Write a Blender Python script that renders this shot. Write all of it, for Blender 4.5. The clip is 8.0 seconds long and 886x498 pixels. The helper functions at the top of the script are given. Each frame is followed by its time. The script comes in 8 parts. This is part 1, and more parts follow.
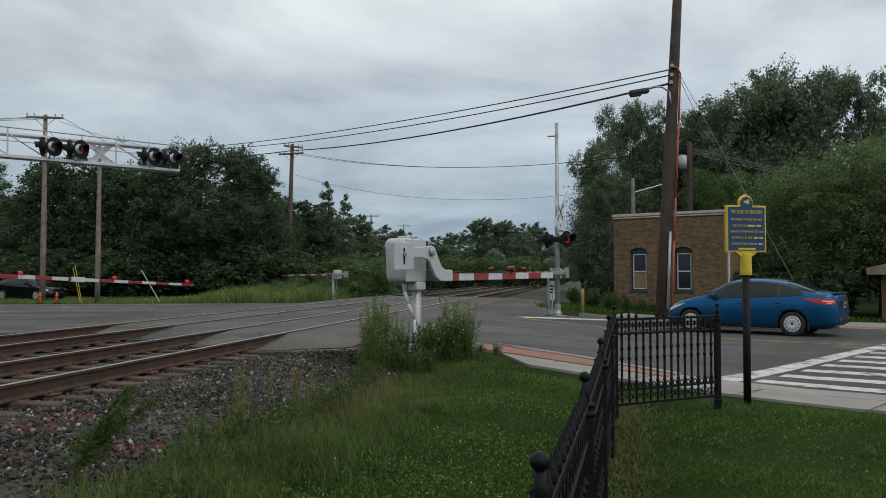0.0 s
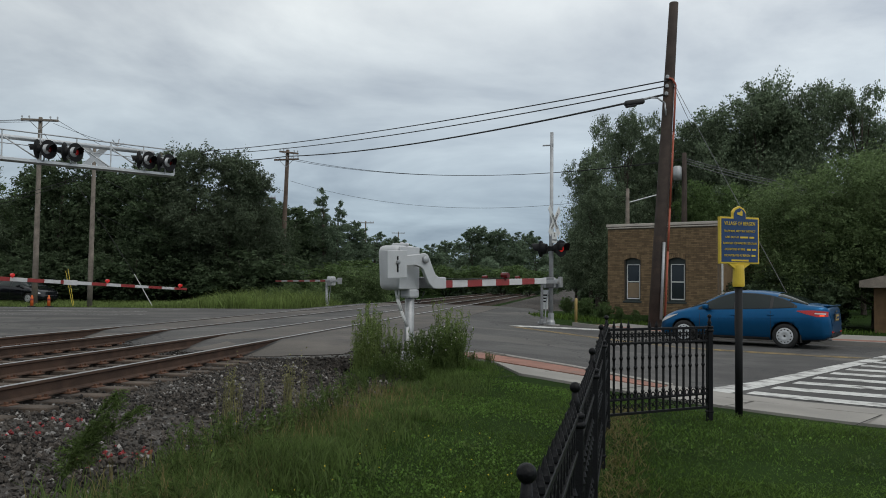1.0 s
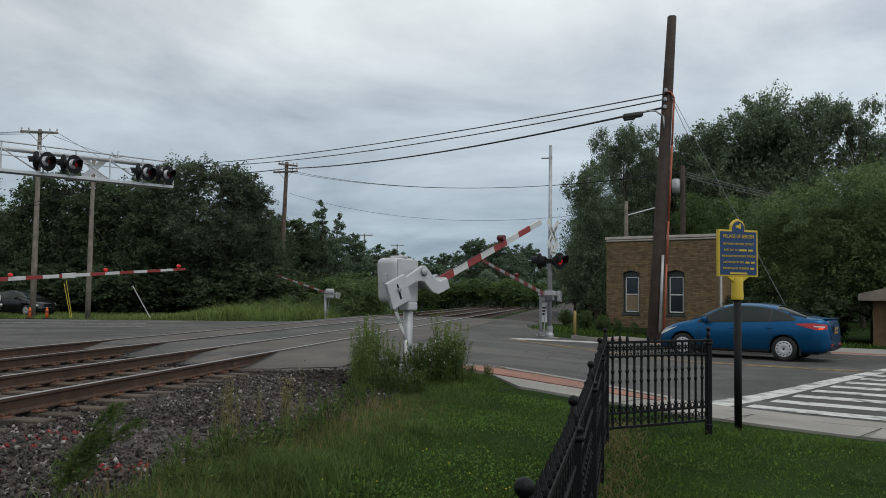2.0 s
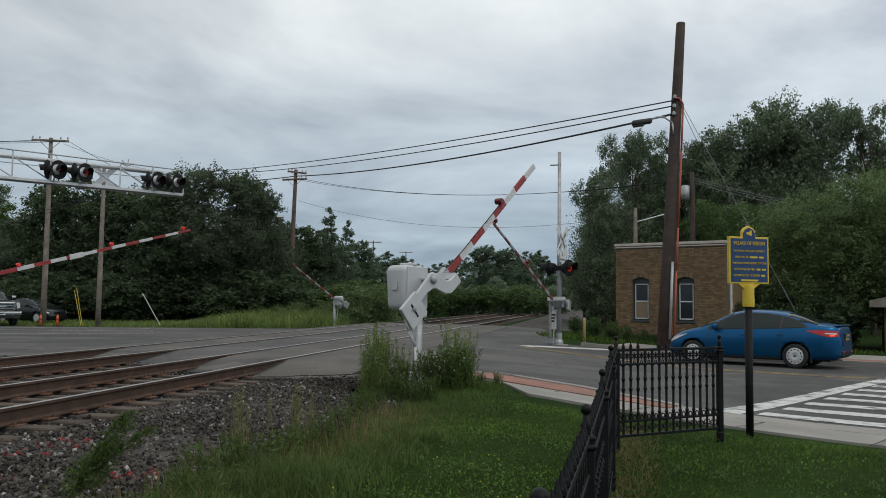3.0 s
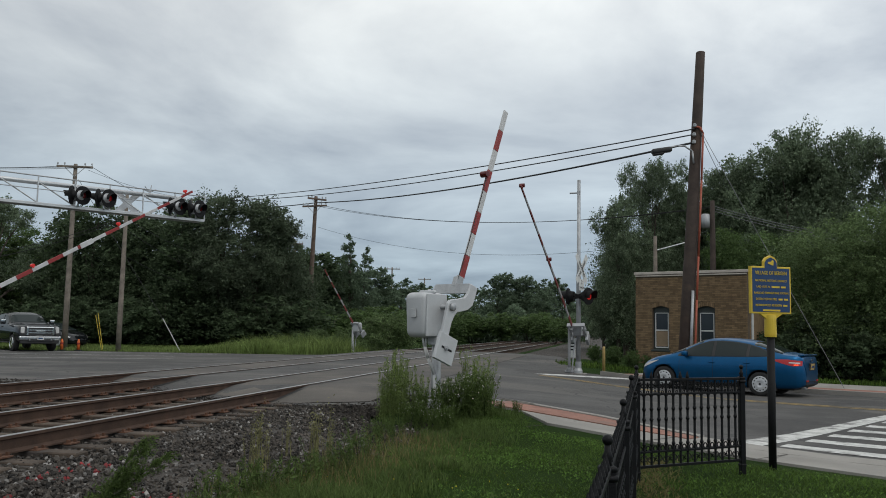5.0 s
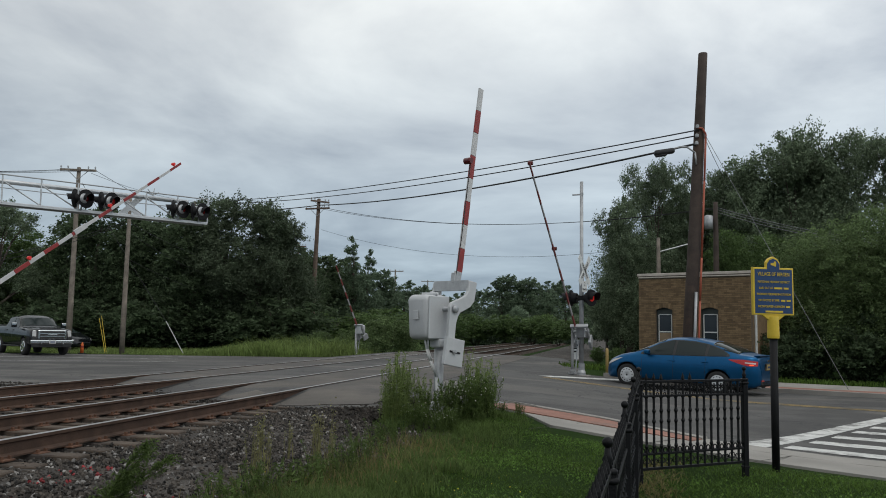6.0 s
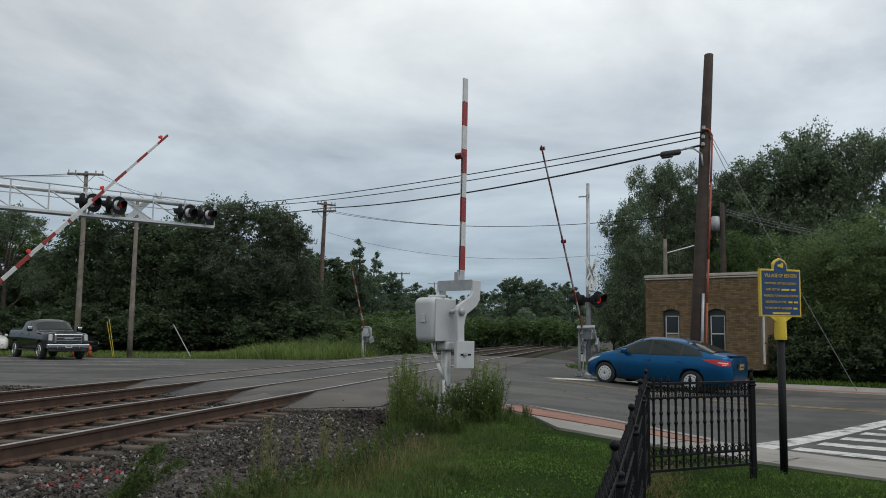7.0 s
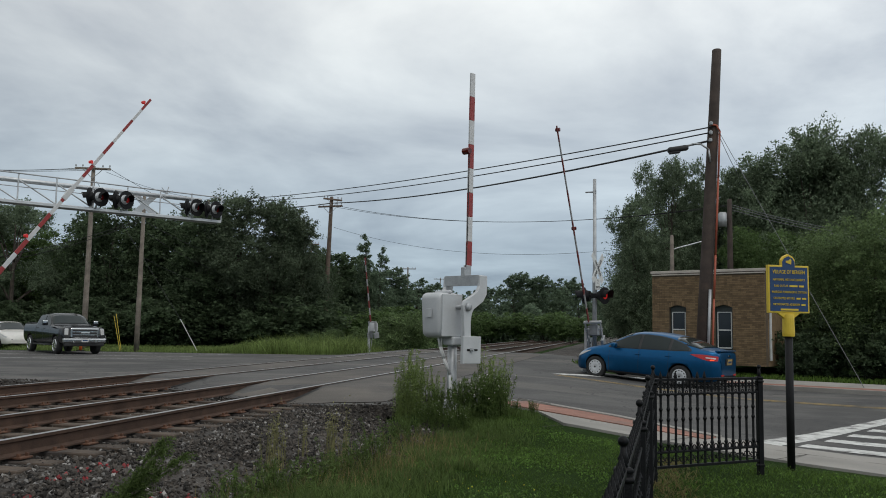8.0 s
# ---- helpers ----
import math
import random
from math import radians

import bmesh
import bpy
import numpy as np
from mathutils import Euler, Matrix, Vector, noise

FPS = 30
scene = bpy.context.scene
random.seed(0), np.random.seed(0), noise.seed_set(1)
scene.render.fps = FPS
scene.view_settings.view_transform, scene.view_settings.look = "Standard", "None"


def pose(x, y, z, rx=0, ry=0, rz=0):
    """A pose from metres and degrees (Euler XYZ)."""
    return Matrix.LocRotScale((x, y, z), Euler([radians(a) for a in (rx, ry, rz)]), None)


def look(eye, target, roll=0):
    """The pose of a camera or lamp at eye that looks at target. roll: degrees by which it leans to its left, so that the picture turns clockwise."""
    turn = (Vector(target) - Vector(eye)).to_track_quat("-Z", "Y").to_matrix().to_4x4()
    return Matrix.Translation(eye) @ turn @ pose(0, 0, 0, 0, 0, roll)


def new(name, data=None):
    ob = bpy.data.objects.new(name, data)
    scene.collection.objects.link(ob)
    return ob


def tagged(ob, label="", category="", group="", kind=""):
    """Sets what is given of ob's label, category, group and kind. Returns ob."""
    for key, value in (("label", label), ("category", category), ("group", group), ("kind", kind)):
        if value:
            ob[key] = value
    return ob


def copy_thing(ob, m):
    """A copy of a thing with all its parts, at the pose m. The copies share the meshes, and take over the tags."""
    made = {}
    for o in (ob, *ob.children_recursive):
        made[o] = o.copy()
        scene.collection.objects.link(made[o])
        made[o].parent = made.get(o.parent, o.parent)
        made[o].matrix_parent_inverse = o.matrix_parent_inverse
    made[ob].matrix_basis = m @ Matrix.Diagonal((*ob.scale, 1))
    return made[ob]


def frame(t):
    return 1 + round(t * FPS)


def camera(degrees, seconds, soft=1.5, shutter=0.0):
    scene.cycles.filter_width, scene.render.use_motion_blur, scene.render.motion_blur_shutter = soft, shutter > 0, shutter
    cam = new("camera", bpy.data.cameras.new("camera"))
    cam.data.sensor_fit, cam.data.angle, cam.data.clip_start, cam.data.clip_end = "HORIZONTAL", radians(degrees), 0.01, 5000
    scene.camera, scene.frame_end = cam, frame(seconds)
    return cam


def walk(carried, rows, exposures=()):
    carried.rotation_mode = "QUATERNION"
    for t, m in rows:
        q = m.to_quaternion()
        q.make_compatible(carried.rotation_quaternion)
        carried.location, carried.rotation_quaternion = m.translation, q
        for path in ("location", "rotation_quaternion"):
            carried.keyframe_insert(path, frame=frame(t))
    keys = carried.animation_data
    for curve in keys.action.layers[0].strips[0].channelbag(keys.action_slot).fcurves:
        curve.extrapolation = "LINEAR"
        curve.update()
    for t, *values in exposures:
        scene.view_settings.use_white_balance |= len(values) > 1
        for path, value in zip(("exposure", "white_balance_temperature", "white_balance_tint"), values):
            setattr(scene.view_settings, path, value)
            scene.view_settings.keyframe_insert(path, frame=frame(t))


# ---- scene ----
cam = camera(54.7, 8.0, soft=0.95)
PATH = [
    (0, (0.013, 0.022, 1.505), (0.012, 2.021, 1.566), -0.1),
    (0.5, (0.025, 0.034, 1.508), (0.03, 2.033, 1.576), 0.3),
    (1, (0.025, 0.033, 1.508), (0.037, 2.031, 1.587), 0.6),
    (1.5, (0.03, 0.04, 1.508), (0.048, 2.038, 1.604), 0.7),
    (3, (0.015, 0.038, 1.515), (0.009, 2.034, 1.639), 0.6),
    (3.5, (0.006, 0.032, 1.519), (-0.014, 2.027, 1.656), 0.7),
    (4, (0.001, 0.027, 1.518), (-0.038, 2.02, 1.677), 1.0),
    (4.5, (-0.002, 0.013, 1.52), (-0.048, 2.005, 1.701), 1.1),
    (6, (0.019, 0.026, 1.522), (-0.039, 2.016, 1.713), 0.9),
    (6.5, (0.023, 0.023, 1.528), (-0.038, 2.013, 1.726), 0.9),
    (7, (0.019, 0.011, 1.528), (-0.054, 2.001, 1.724), 0.7),
    (7.5, (0.008, -0.007, 1.528), (-0.076, 1.982, 1.716), 0.7),
    (8, (0.008, 0.02, 1.527), (-0.079, 2.01, 1.712), 0.9),
]
walk(cam, [(t, look(eye, aim, roll)) for t, eye, aim, roll in PATH])

# ---- world, sun ----
world = bpy.data.worlds.new("overcast")
scene.world = world
world.use_nodes = True
SUN_ELEV, SUN_AZ = 52.0, 150.0


def build_world():
    nt = world.node_tree
    nt.nodes.clear()
    nd, ln = nt.nodes.new, nt.links.new
    out = nd("ShaderNodeOutputWorld")
    bg = nd("ShaderNodeBackground")
    sky = nd("ShaderNodeTexSky")
    sky.sky_type = "NISHITA"
    sky.sun_disc = False
    sky.sun_elevation, sky.sun_rotation = radians(SUN_ELEV), radians(SUN_AZ)
    tc = nd("ShaderNodeTexCoord")
    sep = nd("ShaderNodeSeparateXYZ")
    ln(tc.outputs["Generated"], sep.inputs[0])
    up = nd("ShaderNodeMath")
    up.operation = "MAXIMUM"
    up.inputs[1].default_value = 0.0
    ln(sep.outputs["Z"], up.inputs[0])
    add = nd("ShaderNodeMath")
    add.operation = "ADD"
    add.inputs[1].default_value = 0.16
    ln(up.outputs[0], add.inputs[0])
    comb = nd("ShaderNodeCombineXYZ")
    for k, ax in enumerate("XY"):
        dv = nd("ShaderNodeMath")
        dv.operation = "DIVIDE"
        ln(sep.outputs[ax], dv.inputs[0])
        ln(add.outputs[0], dv.inputs[1])
        ln(dv.outputs[0], comb.inputs[k])
    big = nd("ShaderNodeTexNoise")
    big.inputs["Scale"].default_value = 0.9
    big.inputs["Detail"].default_value = 7
    big.inputs["Roughness"].default_value = 0.55
    big.inputs["Distortion"].default_value = 0.35
    ln(comb.outputs[0], big.inputs["Vector"])
    ramp = nd("ShaderNodeValToRGB")
    e = ramp.color_ramp.elements
    e[0].position, e[0].color = 0.34, (4.9, 5.2, 5.7, 1)
    e[1].position, e[1].color = 0.66, (9.7, 9.85, 9.8, 1)
    ln(big.outputs["Fac"], ramp.inputs["Fac"])
    # the cloud deck is thinner and bluer low down, brighter overhead
    lift = nd("ShaderNodeMapRange")
    lift.inputs["From Min"].default_value, lift.inputs["From Max"].default_value = 0.0, 0.38
    lift.inputs["To Min"].default_value, lift.inputs["To Max"].default_value = 0.0, 1.0
    ln(up.outputs[0], lift.inputs["Value"])
    tone = nd("ShaderNodeValToRGB")
    e = tone.color_ramp.elements
    e[0].position, e[0].color = 0.0, (0.345, 0.455, 0.555, 1)
    e[1].position, e[1].color = 1.0, (1.09, 1.10, 1.075, 1)
    m = e.new(0.45)
    m.color = (0.615, 0.69, 0.75, 1)
    ln(lift.outputs[0], tone.inputs["Fac"])
    mul = nd("ShaderNodeMix")
    mul.data_type, mul.blend_type = "RGBA", "MULTIPLY"
    mul.inputs["Factor"].default_value = 1.0
    ln(ramp.outputs["Color"], mul.inputs["A"])
    ln(tone.outputs["Color"], mul.inputs["B"])
    mix = nd("ShaderNodeMix")
    mix.data_type = "RGBA"
    mix.inputs["Factor"].default_value = 0.93
    ln(sky.outputs["Color"], mix.inputs["A"])
    ln(mul.outputs["Result"], mix.inputs["B"])
    ln(mix.outputs["Result"], bg.inputs["Color"])
    east = nd("ShaderNodeMapRange")
    east.inputs["From Min"].default_value, east.inputs["From Max"].default_value = -0.8, 0.8
    east.inputs["To Min"].default_value, east.inputs["To Max"].default_value = 0.087, 0.133
    ln(sep.outputs["X"], east.inputs["Value"])
    ln(east.outputs[0], bg.inputs["Strength"])
    ln(bg.outputs[0], out.inputs["Surface"])


build_world()
sun = new("sun", bpy.data.lights.new("sun", "SUN"))
sun.data.energy, sun.data.angle, sun.data.color = 0.55, radians(25), (1.0, 0.96, 0.9)
sun.matrix_basis = look((0, 0, 0), (-math.sin(radians(SUN_AZ)) * 0.6, -math.cos(radians(SUN_AZ)) * 0.6, -math.sin(radians(SUN_ELEV))))
sun.location = (0, -30, 60)


# ---- materials ----
def mat(name, colour, rough=0.7, metal=0.0, vary=0.25, scale=6.0, fine=60.0, bump=0.2, second=None, spot=0.55, emit=None, coat=0.0, rand=0.0, island=0.0, depth=0.01):
    m = bpy.data.materials.new(name)
    m.use_nodes = True
    nt = m.node_tree
    nd, ln = nt.nodes.new, nt.links.new
    b = nt.nodes["Principled BSDF"]
    b.inputs["Roughness"].default_value = rough
    b.inputs["Metallic"].default_value = metal
    b.inputs["Coat Weight"].default_value = coat
    b.inputs["Coat Roughness"].default_value = 0.06
    if emit:
        b.inputs["Emission Color"].default_value = (*emit[:3], 1)
        b.inputs["Emission Strength"].default_value = emit[3]
    geo = nd("ShaderNodeNewGeometry")
    co = nd("ShaderNodeTexCoord")
    n1 = nd("ShaderNodeTexNoise")
    n1.inputs["Scale"].default_value, n1.inputs["Detail"].default_value = scale, 5
    n2 = nd("ShaderNodeTexNoise")
    n2.inputs["Scale"].default_value, n2.inputs["Detail"].default_value = fine, 3
    for n in (n1, n2):
        ln(co.outputs["Object"], n.inputs["Vector"])
    lo = [c * (1 - vary) for c in colour]
    hi = [min(1, c * (1 + vary)) for c in colour]
    r1 = nd("ShaderNodeValToRGB")
    e = r1.color_ramp.elements
    e[0].position, e[0].color = 0.3, (*lo, 1)
    e[1].position, e[1].color = 0.7, (*hi, 1)
    ln(n1.outputs["Fac"], r1.inputs["Fac"])
    last = r1.outputs["Color"]
    if second:
        n3 = nd("ShaderNodeTexNoise")
        n3.inputs["Scale"].default_value, n3.inputs["Detail"].default_value = scale * 0.37, 8
        n3.inputs["Roughness"].default_value = 0.65
        ln(co.outputs["Object"], n3.inputs["Vector"])
        r3 = nd("ShaderNodeValToRGB")
        e = r3.color_ramp.elements
        e[0].position, e[1].position = spot, spot + 0.12
        ln(n3.outputs["Fac"], r3.inputs["Fac"])
        mx = nd("ShaderNodeMix")
        mx.data_type = "RGBA"
        ln(r3.outputs["Color"], mx.inputs["Factor"])
        ln(last, mx.inputs["A"])
        mx.inputs["B"].default_value = (*second, 1)
        last = mx.outputs["Result"]
    mf = nd("ShaderNodeMix")
    mf.data_type, mf.blend_type = "RGBA", "OVERLAY"
    mf.inputs["Factor"].default_value = min(1, vary * 1.4)
    ln(last, mf.inputs["A"])
    ln(n2.outputs["Color"], mf.inputs["B"])
    bw = nd("ShaderNodeRGBToBW")
    ln(n2.outputs["Color"], bw.inputs[0])
    ln(bw.outputs[0], mf.inputs["B"])
    last = mf.outputs["Result"]
    if rand or island:
        hs = nd("ShaderNodeHueSaturation")
        mr = nd("ShaderNodeMapRange")
        k = rand or island
        mr.inputs["To Min"].default_value, mr.inputs["To Max"].default_value = 1 - k, 1 + k
        if rand:
            oi = nd("ShaderNodeObjectInfo")
            ln(oi.outputs["Random"], mr.inputs["Value"])
        else:
            ln(geo.outputs["Random Per Island"], mr.inputs["Value"])
        ln(mr.outputs[0], hs.inputs["Value"])
        ln(last, hs.inputs["Color"])
        last = hs.outputs["Color"]
    ln(last, b.inputs["Base Color"])
    if bump:
        bp = nd("ShaderNodeBump")
        bp.inputs["Strength"].default_value = bump
        bp.inputs["Distance"].default_value = depth
        ln(n2.outputs["Fac"], bp.inputs["Height"])
        ln(bp.outputs[0], b.inputs["Normal"])
    return m


def leaf_mat(name, colour, k=0.35):
    m = mat(name, colour, rough=0.55, vary=0.3, scale=0.5, fine=4, bump=0, island=k)
    nt = m.node_tree
    b = nt.nodes["Principled BSDF"]
    out = nt.nodes["Material Output"]
    tr = nt.nodes.new("ShaderNodeBsdfTranslucent")
    src = b.inputs["Base Color"].links[0].from_socket
    nt.links.new(src, tr.inputs["Color"])
    ms = nt.nodes.new("ShaderNodeMixShader")
    ms.inputs[0].default_value = 0.48
    b.inputs["Specular IOR Level"].default_value = 0.12
    nt.links.new(b.outputs[0], ms.inputs[1])
    nt.links.new(tr.outputs[0], ms.inputs[2])
    nt.links.new(ms.outputs[0], out.inputs["Surface"])
    return m


def road_mat(name, base, dark, pale):
    """Old asphalt: streaks along the road, patches, dust and a net of cracks."""
    m = mat(name, base, 0.88, scale=1.1, fine=110, bump=0.4, vary=0.20)
    nt = m.node_tree
    nd, ln = nt.nodes.new, nt.links.new
    b = nt.nodes["Principled BSDF"]
    last = b.inputs["Base Color"].links[0].from_socket
    co = nd("ShaderNodeTexCoord")
    mp = nd("ShaderNodeMapping")
    mp.inputs["Rotation"].default_value = (0, 0, radians(-143))
    mp.inputs["Scale"].default_value = (0.07, 1.0, 1.0)
    ln(co.outputs["Object"], mp.inputs["Vector"])
    streak = nd("ShaderNodeTexNoise")
    streak.inputs["Scale"].default_value, streak.inputs["Detail"].default_value = 0.8, 6
    ln(mp.outputs[0], streak.inputs["Vector"])
    blot = nd("ShaderNodeTexNoise")
    blot.inputs["Scale"].default_value, blot.inputs["Detail"].default_value, blot.inputs["Roughness"].default_value = 0.22, 7, 0.6
    ln(co.outputs["Object"], blot.inputs["Vector"])
    for src, lo, hi, col in ((streak, 0.52, 0.66, pale), (blot, 0.50, 0.57, dark), (streak, 0.44, 0.34, dark)):
        mr = nd("ShaderNodeMapRange")
        mr.inputs["From Min"].default_value, mr.inputs["From Max"].default_value = lo, hi
        mr.inputs["To Max"].default_value = 0.78
        ln(src.outputs["Fac"], mr.inputs["Value"])
        mx = nd("ShaderNodeMix")
        mx.data_type = "RGBA"
        ln(mr.outputs[0], mx.inputs["Factor"])
        ln(last, mx.inputs["A"])
        mx.inputs["B"].default_value = (*col, 1)
        last = mx.outputs["Result"]
    warp = nd("ShaderNodeTexNoise")
    warp.inputs["Scale"].default_value = 1.6
    ln(co.outputs["Object"], warp.inputs["Vector"])
    va = nd("ShaderNodeVectorMath")
    va.operation = "ADD"
    ln(co.outputs["Object"], va.inputs[0])
    ln(warp.outputs["Color"], va.inputs[1])
    vo = nd("ShaderNodeTexVoronoi")
    vo.feature = "DISTANCE_TO_EDGE"
    vo.inputs["Scale"].default_value = 0.33
    ln(va.outputs[0], vo.inputs["Vector"])
    cr = nd("ShaderNodeMapRange")
    cr.inputs["From Min"].default_value, cr.inputs["From Max"].default_value = 0.004, 0.010
    cr.inputs["To Min"].default_value, cr.inputs["To Max"].default_value = 0.75, 0.0
    ln(vo.outputs["Distance"], cr.inputs["Value"])
    mx = nd("ShaderNodeMix")
    mx.data_type = "RGBA"
    ln(cr.outputs[0], mx.inputs["Factor"])
    ln(last, mx.inputs["A"])
    mx.inputs["B"].default_value = (0.025, 0.025, 0.026, 1)
    ln(mx.outputs["Result"], b.inputs["Base Color"])
    return m


